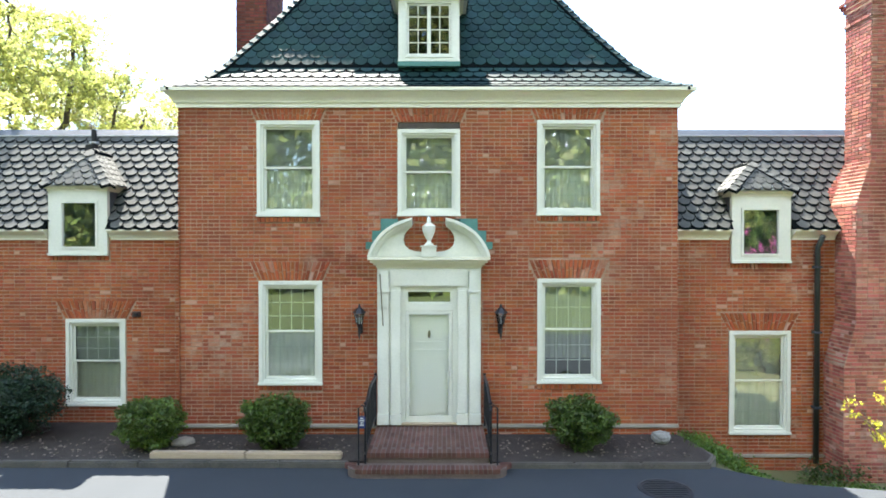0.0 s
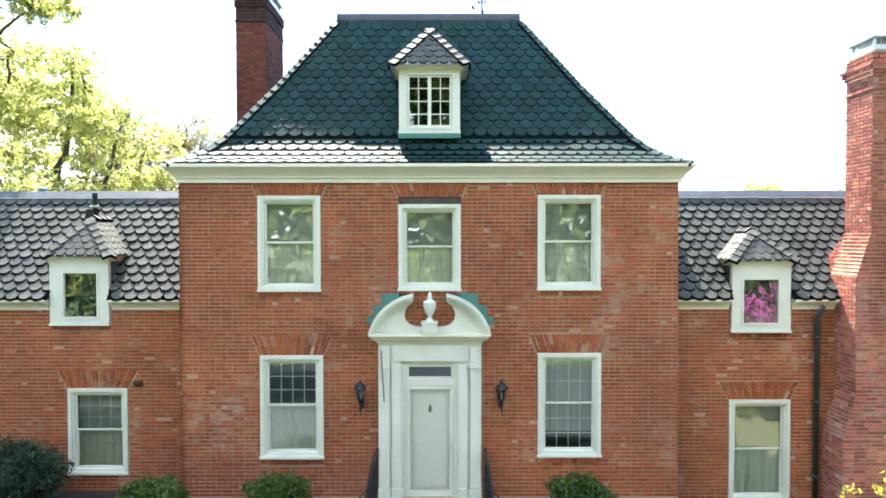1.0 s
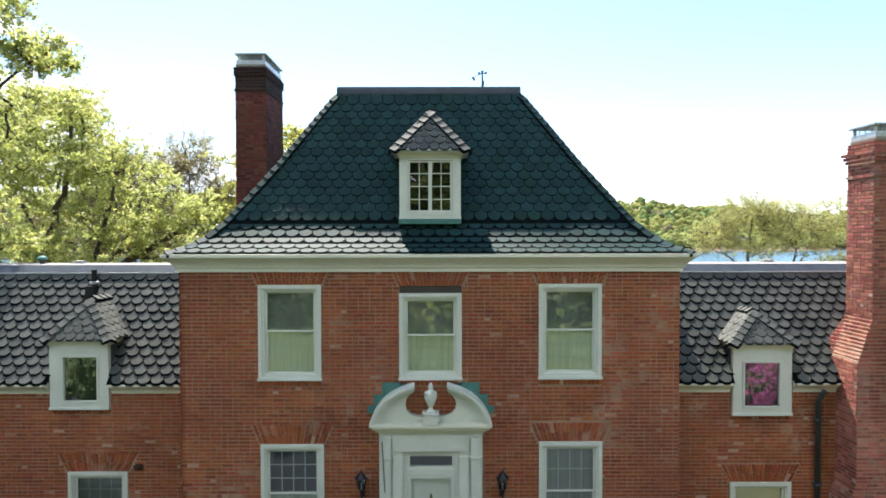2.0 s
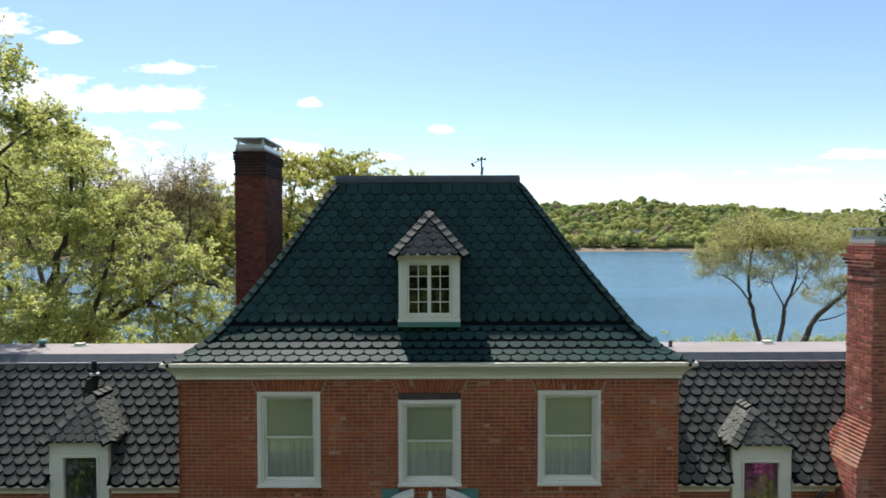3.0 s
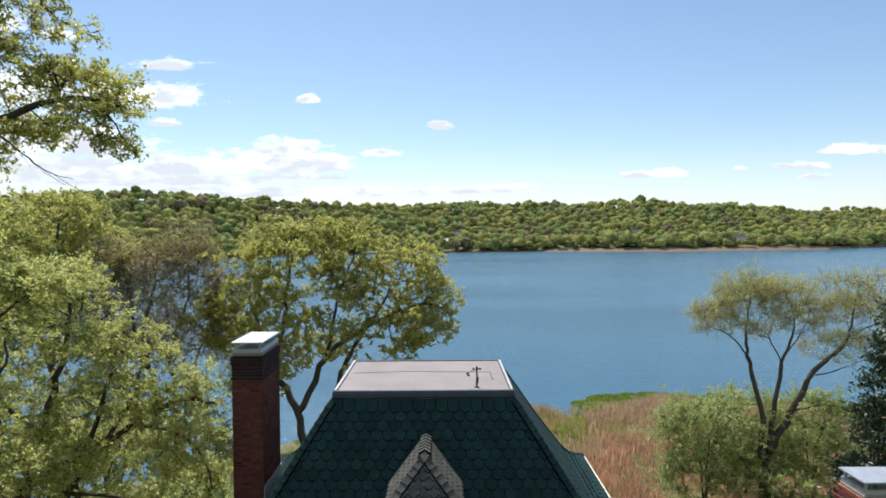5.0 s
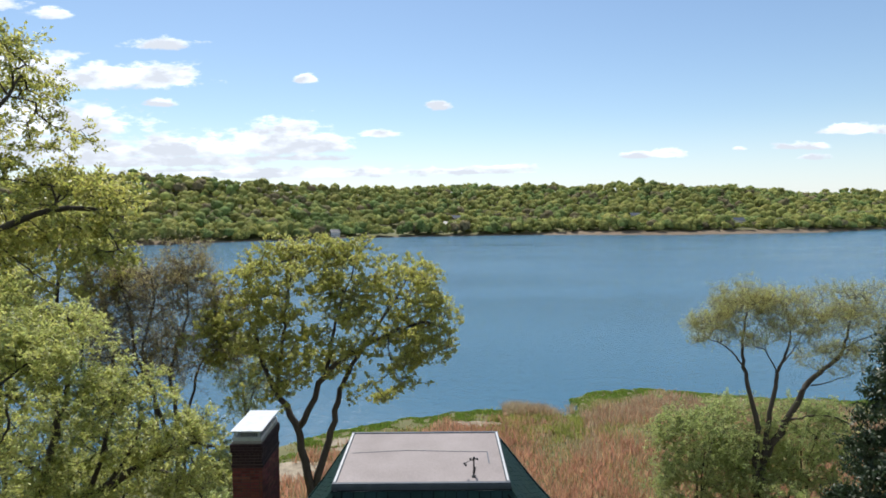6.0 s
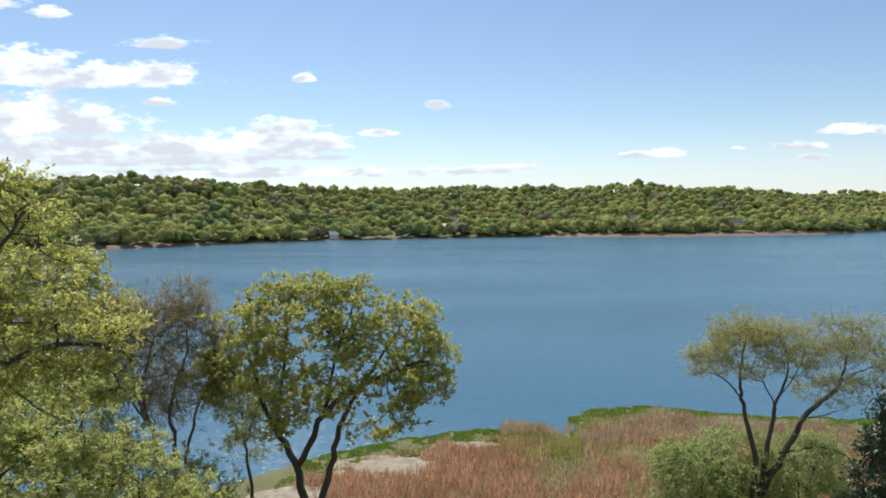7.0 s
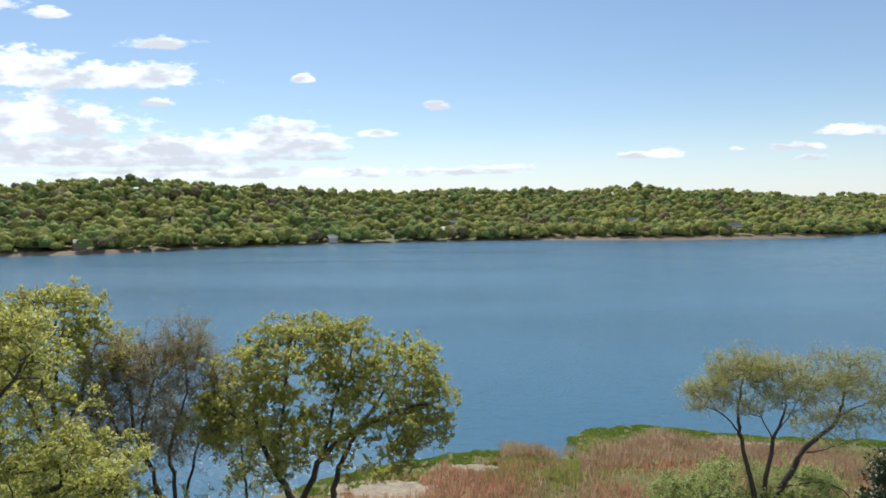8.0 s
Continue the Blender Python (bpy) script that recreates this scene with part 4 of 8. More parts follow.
for x0, x1, dx0, dx1, seed in ((WLX - 0.15, HX0 - 0.004, LD[0], LD[1], 51), (HX1 + 0.004, WRX + 0.15, RD[0], RD[1], 52)):
    s = Shape()
    cut_y, cut_z = WE + 0.5, WZ0 - 0.015 + 0.5 * (WZ1 - WZ0) / (WR - WE)
    xs = [x0, dx0, dx0, dx1, dx1, x1]
    for k, x in enumerate(xs):
        low = (cut_y, cut_z) if k in (2, 3) else (WE, WZ0 - 0.015)
        s.v += [(x, y, z) for y, z in (low, (WR, WZ1), (WFB, WZ1), (WB + 0.2, WZ0 - 0.015))]
    for k in range(5):
        a, b = 4 * k, 4 * k + 4
        s.f += [(a, b, b + 1, a + 1)] if k in (0, 2, 4) else [(a, b, a + 1)]
        if k in (0, 2, 4):
            s.f += [(a + 1, b + 1, b + 2, a + 2), (a + 2, b + 2, b + 3, a + 3)]
    s.f += [(0, 1, 2, 3), (23, 22, 21, 20)]
    wr = part("roof", s, SLATE_SHADOW, house, "wing roof of grey-green scalloped slates")
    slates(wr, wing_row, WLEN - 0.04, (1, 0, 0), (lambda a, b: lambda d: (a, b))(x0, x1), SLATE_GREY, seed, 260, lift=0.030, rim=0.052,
           skip=(lambda a, b: lambda q, d: a - 0.06 + (0.17 if d > 0.15 else 0) < q < b + 0.06 - (0.17 if d > 0.15 else 0) and d < 0.62)(dx0, dx1))
    slates(wr, wing_back, WLEN - 0.02, (-1, 0, 0), (lambda a, b: lambda d: (-b, -a))(x0, x1), SLATE_GREY, seed + 2, lift=0.030, rim=0.052)
    fr = part("flat_roof", Shape().box(x0, x1, WR + 0.03, WFB, 5.90, 6.045), ROOFING, house, "narrow flat roof deck of pinkish grey membrane", 0.012)
    ux, uz = (WR - WE) / WLEN, (WZ1 - WZ0) / WLEN
    strip = Shape()
    for x in (x0, x1):
        strip.v += [(x, WR + 0.04, WZ1 + 0.055), (x, WR - 0.17 * ux - 0.025 * uz, WZ1 - 0.17 * uz + 0.025 * ux), (x, WR - 0.17 * ux, WZ1 - 0.17 * uz), (x, WR + 0.04, WZ1)]
    strip.f = [(0, 1, 5, 4), (1, 2, 6, 5), (2, 3, 7, 6), (3, 0, 4, 7), (3, 2, 1, 0), (4, 5, 6, 7)]
    part("ridge_flashing", strip, LEAD, fr, "dark metal ridge flashing")
    part("drip_edge", Shape().bar((x0, WR - 0.17 * ux - 0.03, WZ1 - 0.17 * uz + 0.02), (x1, WR - 0.17 * ux - 0.03, WZ1 - 0.17 * uz + 0.02), 0.022, 0.022), PALE_LEAD, fr, "pale drip strip")
# ------------------------------------------------------------------ windows


def ring_shape(x0, x1, z0, z1, w, y0, y1, s=None, sill=0.0):
    """A rectangular surround, w wide, round the opening's inside."""
    s = s or Shape()
    b = sill or w
    o = [(x0, z0), (x1, z0), (x1, z1), (x0, z1)]
    i = [(x0 + w, z0 + b), (x1 - w, z0 + b), (x1 - w, z1 - w), (x0 + w, z1 - w)]
    pts = [(x, y, z) for y in (y0, y1) for loop in (o, i) for x, z in loop]
    faces = []
    for k in range(4):
        n = (k + 1) % 4
        faces += [(k, n, 4 + n, 4 + k), (8 + n, 8 + k, 12 + k, 12 + n), (n, k, 8 + k, 8 + n), (4 + k, 4 + n, 12 + n, 12 + k)]
    return s.add(pts, faces)


def folds(x0, x1, z0, z1, y, n=26, deep=0.018, seed=1):
    """A hanging cloth with soft folds."""
    r, s = random.Random(seed), Shape()
    ph = r.uniform(0, 6)
    for i in range(n + 1):
        x = x0 + (x1 - x0) * i / n
        o = deep * (math.sin(i * 1.7 + ph) + 0.5 * math.sin(i * 0.6))
        s.v += [(x, y + o, z0), (x, y + o * 0.7, z1), (x, y + o * 0.7 + 0.006, z1), (x, y + o + 0.006, z0)]
    for i in range(n):
        a, b = i * 4, i * 4 + 4
        s.f += [(a, b, b + 1, a + 1), (a + 2, b + 2, b + 3, a + 3), (a + 1, b + 1, b + 2, a + 2), (a, a + 3, b + 3, b)]
    return s


def room_box(s, x0, x1, y0, y1, z0, z1):
    """The five inner faces of a room behind an opening."""
    p = [(x0, y0, z0), (x1, y0, z0), (x1, y1, z0), (x0, y1, z0), (x0, y0, z1), (x1, y0, z1), (x1, y1, z1), (x0, y1, z1)]
    return s.add(p, [(0, 1, 2, 3), (7, 6, 5, 4), (0, 3, 7, 4), (2, 1, 5, 6), (3, 2, 6, 7)])


def sash_window(x0, x1, z0, z1, y, label, cloth=0.5, cols=4, upper_rows=0, lower_rows=3, border=0.125, head_gap=0.0, cloth_material=None, seed=1, blind=None):
    """A double-hung window: white casing, two sashes, panes, glazing bars, a curtain and the dim room behind."""
    s = ring_shape(x0, x1, z0, z1 - head_gap, border * 0.62, y - 0.035, y + 0.12, sill=0.07)
    w = part("window", s, WHITE, house, label, 0.006)
    part("stop_bead", ring_shape(x0 + border * 0.62, x1 - border * 0.62, z0 + 0.07, z1 - head_gap - border * 0.62, border * 0.30, y - 0.005, y + 0.12), WHITE, w, "", 0.004)
    part("sill", Shape().box(x0 - 0.015, x1 + 0.015, y - 0.06, y + 0.02, z0 - 0.002, z0 + 0.05), WHITE, w, "", 0.008)
    if head_gap:
        part("broken_head", Shape().box(x0 + 0.02, x1 - 0.02, y - 0.01, y + 0.10, z1 - head_gap * 0.9, z1 - 0.01), BARK, w, "dark weathered timber head")
    a0, a1, c0, c1 = x0 + border * 0.92, x1 - border * 0.92, z0 + 0.10, z1 - head_gap - border * 0.92
    mid = c0 + (c1 - c0) * 0.52
    for lo, hi, dy, rows in ((mid - 0.018, c1, 0.040, upper_rows), (c0, mid + 0.018, 0.075, lower_rows)):
        part("sash", ring_shape(a0, a1, lo, hi, 0.042, y + dy, y + dy + 0.034, sill=0.055 if dy > 0.05 else 0.036), WHITE, w, "", 0.004)
        p = part("pane", Shape().box(a0 + 0.03, a1 - 0.03, y + dy + 0.014, y + dy + 0.018, lo + 0.03, hi - 0.03), GLASS, w)
        p.visible_shadow = False
        if rows:
            for k in range(1, cols):
                x = a0 + 0.042 + (a1 - a0 - 0.084) * k / cols
                part("glazing_bar", Shape().box(x - 0.009, x + 0.009, y + dy + 0.022, y + dy + 0.034, lo + 0.03, hi - 0.03), WHITE, w)
            for k in range(1, rows):
                z = lo + 0.042 + (hi - lo - 0.084) * k / rows
                part("glazing_bar", Shape().box(a0 + 0.03, a1 - 0.03, y + dy + 0.023, y + dy + 0.033, z - 0.009, z + 0.009), WHITE, w)
    if cloth:
        lo, hi = c0 - 0.02, c0 + (c1 - c0) * abs(cloth)
        if cloth < 0:
            lo, hi = c1 - (c1 - c0) * abs(cloth), c1
        part("curtain", folds(a0 + 0.01, a1 - 0.01, lo, hi, y + 0.145, seed=seed), cloth_material or CURTAIN, w, "pale curtain behind the glass")
    if blind:
        part("roller_blind", Shape().box(a0 + 0.01, a1 - 0.01, y + 0.150, y + 0.156, mid - 0.05, c1), blind, w, "drawn blind behind the upper sash")
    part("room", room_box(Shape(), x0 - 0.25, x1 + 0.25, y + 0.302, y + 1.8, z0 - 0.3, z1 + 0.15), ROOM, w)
    return w


SHADE_GREY = surface("grey_blind", (0.32, 0.32, 0.29), (0.42, 0.42, 0.38), 1.5, 16, 0.9, 0.05, 0.003)
SHUTTER = surface("yellowed_blind", (0.60, 0.58, 0.42), (0.74, 0.72, 0.55), 1.5, 16, 0.9, 0.05, 0.003)
sash_window(*MAIN_WINDOWS[0], HY, "white double-hung window with a pale half curtain", 0.50, 4, 0, 3, seed=1, blind=SHADE_GREY)
sash_window(*MAIN_WINDOWS[1], HY, "white double-hung window below a dark weathered head", 0.52, 4, 0, 3, head_gap=0.13, seed=2, blind=SHADE_GREY)
sash_window(*MAIN_WINDOWS[2], HY, "white double-hung window with a pale half curtain", 0.50, 4, 0, 3, seed=3, blind=SHADE_GREY)
sash_window(*MAIN_WINDOWS[3], HY, "white double-hung window with small panes and a curtain", 0.52, 4, 3, 3, seed=4)
sash_window(*MAIN_WINDOWS[4], HY, "white double-hung window with small panes and a grey blind", -0.80, 4, 2, 3, cloth_material=SHADE_GREY, seed=5)
sash_window(*LW, WY, "white double-hung window with yellowed shutters behind", 0.50, 4, 3, 3, cloth_material=SHUTTER, seed=6, blind=SHADE_GREY)
sash_window(*RW, WY, "tall white double-hung window with a curtain behind", 0.52, 3, 0, 3, seed=7, blind=SHADE_GREY)


# ------------------------------------------------------------------ dormers
def dormer(x0, x1, zb, zt, y, inner, apex, roof_y, label, material, casement=False, eave=0.14):
    """A hipped dormer: painted front with its window, cheeks, and a small slated roof with its hips."""
    cx = (x0 + x1) / 2
    gx0, gx1, gz0, gz1 = inner
    s, holes_ = Shape(), (gx0 - 0.03, gx1 + 0.03, gz0 - 0.03, gz1 + 0.03)
    o, i = [(x0, zb), (x1, zb), (x1, zt), (x0, zt)], [(holes_[0], holes_[2]), (holes_[1], holes_[2]), (holes_[1], holes_[3]), (holes_[0], holes_[3])]
    faces = []
    for k in range(4):
        n = (k + 1) % 4
        faces += [(k, n, 4 + n, 4 + k), (8 + n, 8 + k, 12 + k, 12 + n), (n, k, 8 + k, 8 + n), (4 + k, 4 + n, 12 + n, 12 + k)]
    s.add([(x, yy, z) for yy in (y, y + 0.10) for loop in (o, i) for x, z in loop], faces)
    d = part("dormer", s, WHITE, house, label, 0.006)
    part("window_frame", ring_shape(gx0 - 0.05, gx1 + 0.05, gz0 - 0.05, gz1 + 0.05, 0.045, y - 0.018, y + 0.06), WHITE, d, "", 0.005)
    part("sill", Shape().box(x0 - 0.01, x1 + 0.01, y - 0.03, y + 0.05, zb - 0.004, zb + 0.05), WHITE, d, "", 0.008)
    if casement:
        m = (gx0 + gx1) / 2
        for a, b in ((gx0, m), (m, gx1)):
            part("casement", ring_shape(a, b, gz0, gz1, 0.035, y + 0.02, y + 0.05), WHITE, d, "", 0.003)
            p = part("pane", Shape().box(a + 0.03, b - 0.03, y + 0.034, y + 0.038, gz0 + 0.03, gz1 - 0.03), GLASS_OLD, d)
            p.visible_shadow = False
            for k in range(1, 4):
                z = gz0 + (gz1 - gz0) * k / 4
                part("glazing_bar", Shape().box(a + 0.03, b - 0.03, y + 0.026, y + 0.046, z - 0.008, z + 0.008), WHITE, d)
            part("glazing_bar", Shape().box((a + b) / 2 - 0.008, (a + b) / 2 + 0.008, y + 0.026, y + 0.046, gz0 + 0.03, gz1 - 0.03), WHITE, d)
        part("flashing", Shape().box(x0 - 0.01, x1 + 0.01, y - 0.05, y + 0.06, zb - 0.10, zb - 0.006), GREENCOPPER, d, "green copper apron", 0.006)
    else:
        p = part("pane", Shape().box(gx0 - 0.01, gx1 + 0.01, y + 0.03, y + 0.034, gz0 - 0.01, gz1 + 0.01), GLASS, d)
        p.visible_shadow = False
        part("blind", folds(gx0 - 0.02, gx1 + 0.02, gz0 - 0.02, gz1 + 0.02, y + 0.052, 18, 0.006, 3), surface("green_drape", (0.010, 0.020, 0.014), (0.026, 0.045, 0.032), 3, 25, 0.9, 0.05), d, "dark green drape behind the glass")
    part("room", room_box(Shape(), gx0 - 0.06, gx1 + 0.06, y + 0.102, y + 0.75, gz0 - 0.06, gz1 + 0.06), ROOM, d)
    back = roof_y(zt) + 0.10
    for a, b in ((x0 + 0.01, x0 + 0.08), (x1 - 0.08, x1 - 0.01)):
        part("cheek", Shape().box(a, b, y + 0.10, back, zb, zt), LEAD, d, "dark slate-hung cheek")
    # head moulding under the eaves
    head = Shape()
    for i, (o, za, zc) in enumerate(((0.02, zt - 0.02, zt + 0.03), (0.06, zt + 0.03, zt + 0.07), (0.10, zt + 0.07, zt + 0.10))):
        head.box(x0 - o, x1 + o, y - o, back, za, zc)
    part("head_moulding", head, CREAM, d, "cream painted moulding", 0.008)
    ex0, ex1, ey, ez = x0 - eave, x1 + eave, y - eave, zt + 0.10
    ax, ay, az = cx, apex[0], apex[1]
    yb, ye = roof_y(az) + 0.06, roof_y(ez) + 0.06
    rs = Shape().add([(ex0, ey, ez), (ex1, ey, ez), (ax, ay, az), (ax, yb, az), (ex0, ye, ez), (ex1, ye, ez), (ex0, ey, ez - 0.025), (ex1, ey, ez - 0.025), (ex0, ye, ez - 0.025), (ex1, ye, ez - 0.025)],
                     [(0, 1, 2), (4, 0, 2, 3), (1, 5, 3, 2), (6, 7, 1, 0), (8, 6, 0, 4), (7, 9, 5, 1), (6, 8, 9, 7)])
    top = part("dormer_roof", rs, PALE_LEAD, d)
    run, rise = ay - ey, az - ez
    fl = math.hypot(run, rise)
    slates(top, lambda q: (0, ey - 0.02 + run * q / fl, ez + 0.01 + rise * q / fl), fl, (1, 0, 0), lambda q: (ex0 + (ax - ex0) * q / fl, ex1 + (ax - ex1) * q / fl), material, 61, w=0.2, h=0.16, rim=0.03)
    sr = ax - ex0
    sl = math.hypot(sr, rise)
    slates(top, lambda q: (ex0 - 0.02 + sr * q / sl, 0, ez + 0.01 + rise * q / sl), sl, (0, -1, 0), lambda q: (-(ye + (yb - ye) * q / sl), -(ey + (ay - ey) * q / sl)), material, 62, w=0.2, h=0.16, rim=0.03)
    slates(top, lambda q: (ex1 + 0.02 - sr * q / sl, 0, ez + 0.01 + rise * q / sl), sl, (0, 1, 0), lambda q: (ey + (ay - ey) * q / sl, ye + (yb - ye) * q / sl), material, 63, w=0.2, h=0.16, rim=0.03)
    for ex in (ex0, ex1):
        finish_caps(hip_caps(top, [(ex, ey, ez), (ax, ay, az)], material, 0.17, 0.19, 0.042))
    finish_caps(hip_caps(top, [(ax, ay + 0.02, az + 0.01), (ax, yb - 0.10, az + 0.01)], material, 0.16, 0.18, 0.045))
    return d


def main_roof_y(z):
    t = along(z, [(b, a) for a, b in RISE])
    return EY0 + (TY0 - EY0) * t


def wing_roof_y(z):
    return WE + (WR - WE) * (z - WZ0) / (WZ1 - WZ0)


dormer(-0.68, 0.51, 7.03, 8.24, 11.62, (-0.51, 0.34, 7.16, 8.16), (12.02, 9.20), main_roof_y, "white dormer with paired casements and a slated hipped roof", SLATE_GREY, True, 0.16)
dormer(*LD, 11.86, (-7.39, -6.74, 3.43, 4.29), (12.36, 5.43), wing_roof_y, "white wall dormer with a single pane and slated hips", SLATE_GREY, eave=0.10)
dormer(*RD, 11.86, (6.18, 6.86, 3.29, 4.15), (12.26, 5.16), wing_roof_y, "white wall dormer with a single pane and slated hips", SLATE_GREY, eave=0.10)


# ------------------------------------------------------------------ chimneys
def brick_faces(parent, x0, x1, y0, y1, z0, z1, seed, material):
    faces = ((lambda a, b, o: (a, y0 - o, b), x0, x1), (lambda a, b, o: (-a, y1 + o, b), -x1, -x0), (lambda a, b, o: (x0 - o, -a, b), -y1, -y0), (lambda a, b, o: (x1 + o, a, b), y0, y1))
    s, r = Shape(), random.Random(seed)
    for k, (pos, a, b) in enumerate(faces):
        for q in bond(a, b, z0, z1, [], seed + k % 2):
            brick_box(s, pos, *q[:4], 0.005 + r.uniform(0, 0.005))
    tagged(part("brickwork", s, material, parent), kind="stuff")


def chimney(core, stacks, label, material, cap, seed, top_material=None):
    c = part("chimney", core, MORTAR_DARK if top_material else MORTAR, house, label)
    for k, q in enumerate(stacks):
        brick_faces(c, *q, seed + 2 * k, top_material if top_material and q[4] > 10 else material)
    x0, x1, y0, y1, z = cap
    part("crown", Shape().box(x0, x1, y0, y1, z, z + 0.07), STONE, c, "mortar crown", 0.02)
    for a in (x0 + 0.05, x1 - 0.09):
        for b in (y0 + 0.05, y1 - 0.09):
            part("cap_post", Shape().box(a, a + 0.04, b, b + 0.04, z + 0.07, z + 0.29), STEEL, c)
    screen = Shape()
    for k in range(13):
        x = x0 + 0.05 + (x1 - x0 - 0.1) * k / 12
        screen.box(x - 0.004, x + 0.004, y0 + 0.05, y0 + 0.058, z + 0.07, z + 0.29).box(x - 0.004, x + 0.004, y1 - 0.058, y1 - 0.05, z + 0.07, z + 0.29)
        yy = y0 + 0.05 + (y1 - y0 - 0.1) * k / 12
        screen.box(x0 + 0.05, x0 + 0.058, yy - 0.004, yy + 0.004, z + 0.07, z + 0.29).box(x1 - 0.058, x1 - 0.05, yy - 0.004, yy + 0.004, z + 0.07, z + 0.29)
    tagged(part("screen", screen, STEEL, c, "metal mesh screen"), kind="stuff")
    part("collar", ring_flat(x0 + 0.02, x1 - 0.02, y0 + 0.02, y1 - 0.02, 0.05, z + 0.07, z + 0.16), STEEL, c, "galvanised collar")
    part("cap", Shape().box(x0 - 0.02, x1 + 0.02, y0 - 0.02, y1 + 0.02, z + 0.29, z + 0.325), STEEL, c, "flat galvanised lid", 0.008)
    return c


def ring_flat(x0, x1, y0, y1, w, z0, z1):
    return Shape().box(x0, x0 + w, y0, y1, z0, z1).box(x1 - w, x1, y0, y1, z0, z1).box(x0 + w, x1 - w, y0, y0 + w, z0, z1).box(x0 + w, x1 - w, y1 - w, y1, z0, z1)


LCX0, LCX1, LCY0, LCY1 = -4.74, -4.02, 14.33, 15.86
lc = chimney(Shape().box(LCX0 + 0.002, LCX1 - 0.002, LCY0 + 0.002, LCY1 - 0.002, 6.2, 10.70), [(LCX0, LCX1, LCY0, LCY1, 6.2, 10.12), (LCX0 - 0.02, LCX1 + 0.02, LCY0 - 0.02, LCY1 + 0.02, 10.12, 10.20), (LCX0, LCX1, LCY0, LCY1, 10.20, 10.48), (LCX0 - 0.03, LCX1 + 0.03, LCY0 - 0.03, LCY1 + 0.03, 10.48, 10.70)],
             "tall dark red brick chimney with a metal cap", BRICK_OLD, (LCX0, LCX1, LCY0, LCY1, 10.70), 71, SOOT)
part("flashing", Shape().box(LCX1 + 0.012, LCX1 + 0.03, LCY0 - 0.02, LCY1, 7.0, 7.55), PALE_LEAD, lc, "lead flashing")
RCY0, RCY1 = 11.30, 12.08
stacks = [(7.83, 10.3, RCY0, 12.5, -1.7, 1.15), (8.05, 10.2, RCY0, 12.5, 1.15 + 11 * COURSE, 4.28)]
for k in range(11):
    stacks.append((7.83 + 0.22 * (k + 1) / 12, 10.25, RCY0, 12.5, 1.15 + k * COURSE, 1.15 + (k + 1) * COURSE))
for k in range(11):
    stacks.append((8.05 + 0.27 * (k + 1) / 12, 10.1, RCY0, 12.5 - 0.42 * (k + 1) / 12, 4.28 + k * COURSE, 4.28 + (k + 1) * COURSE))
top = 4.28 + 11 * COURSE
stacks += [(8.32, 9.9, RCY0, RCY1, top, 7.80), (8.30, 9.92, RCY0 - 0.02, RCY1 + 0.02, 7.80, 7.80 + COURSE), (8.32, 9.9, RCY0, RCY1, 7.80 + COURSE, 8.10)]
for k in range(3):
    stacks.append((8.32 - 0.03 * (k + 1), 9.9 + 0.03 * (k + 1), RCY0 - 0.03 * (k + 1), RCY1 + 0.03 * (k + 1), 8.10 + k * COURSE, 8.10 + (k + 1) * COURSE))
stacks.append((8.31, 9.91, RCY0 - 0.01, RCY1 + 0.01, 8.10 + 3 * COURSE, 8.50))
core = Shape().prism([(7.832, -1.7), (10.29, -1.7), (10.29, 1.15), (10.19, 2.0), (10.19, 4.28), (9.89, 5.1), (9.89, 8.5), (8.322, 8.5), (8.322, 5.1), (8.055, 4.28), (8.055, 1.98), (7.832, 1.15)], RCY0 + 0.002, RCY1 - 0.002)
chimney(core, stacks, "broad red brick chimney with stepped shoulders and metal cap", BRICK_RED, (8.33, 9.89, RCY0 + 0.01, RCY1 - 0.01, 8.50), 75)
down = Shape().tube([(7.64, 11.66, 3.64), (7.64, 11.84, 3.40), (7.64, 11.86, -0.9)], 0.055, 8)
dp = part("downspout", down, surface("dark_downspout", (0.018, 0.024, 0.022), (0.04, 0.05, 0.046), 3, 30, 0.5, 0.1), house, "dark green metal downspout", smooth=True)
for z in (0.2, 1.7, 3.0):
    part("bracket", Shape().box(7.57, 7.71, 11.79, 11.93, z, z + 0.04), LEAD, dp)
part("downspout", Shape().tube([(WLX + 0.4, 11.70, 3.6), (WLX + 0.4, 11.86, 3.4), (WLX + 0.4, 11.86, -0.2)], 0.05, 8), LEAD, house, smooth=True)


# ------------------------------------------------------------------ door surround
PX, PY = -0.07, HY          # middle of the doorway; wall face


def mirror(pts):
    return [(2 * PX - x, z) for x, z in pts][::-1]


surround = part("door_surround", Shape().box(-1.03, -0.60, PY - 0.16, PY + 0.02, 0.14, 3.04).box(0.46, 0.89, PY - 0.16, PY + 0.02, 0.14, 3.04).box(-0.60, 0.46, PY - 0.16, PY + 0.02, 2.68, 3.04), WHITE, house,
                "white classical door surround with a broken curved pediment", 0.006)
for a, b in ((-1.03, -0.80), (-0.79, -0.58), (0.44, 0.65), (0.66, 0.89)):
    part("pilaster", Shape().box(a + 0.015, b - 0.015, PY - 0.21, PY - 0.155, 0.34, 2.62), WHITE, surround, "", 0.01)
    part("plinth_block", Shape().box(a, b, PY - 0.24, PY - 0.12, 0.135, 0.34), WHITE, surround, "", 0.01)
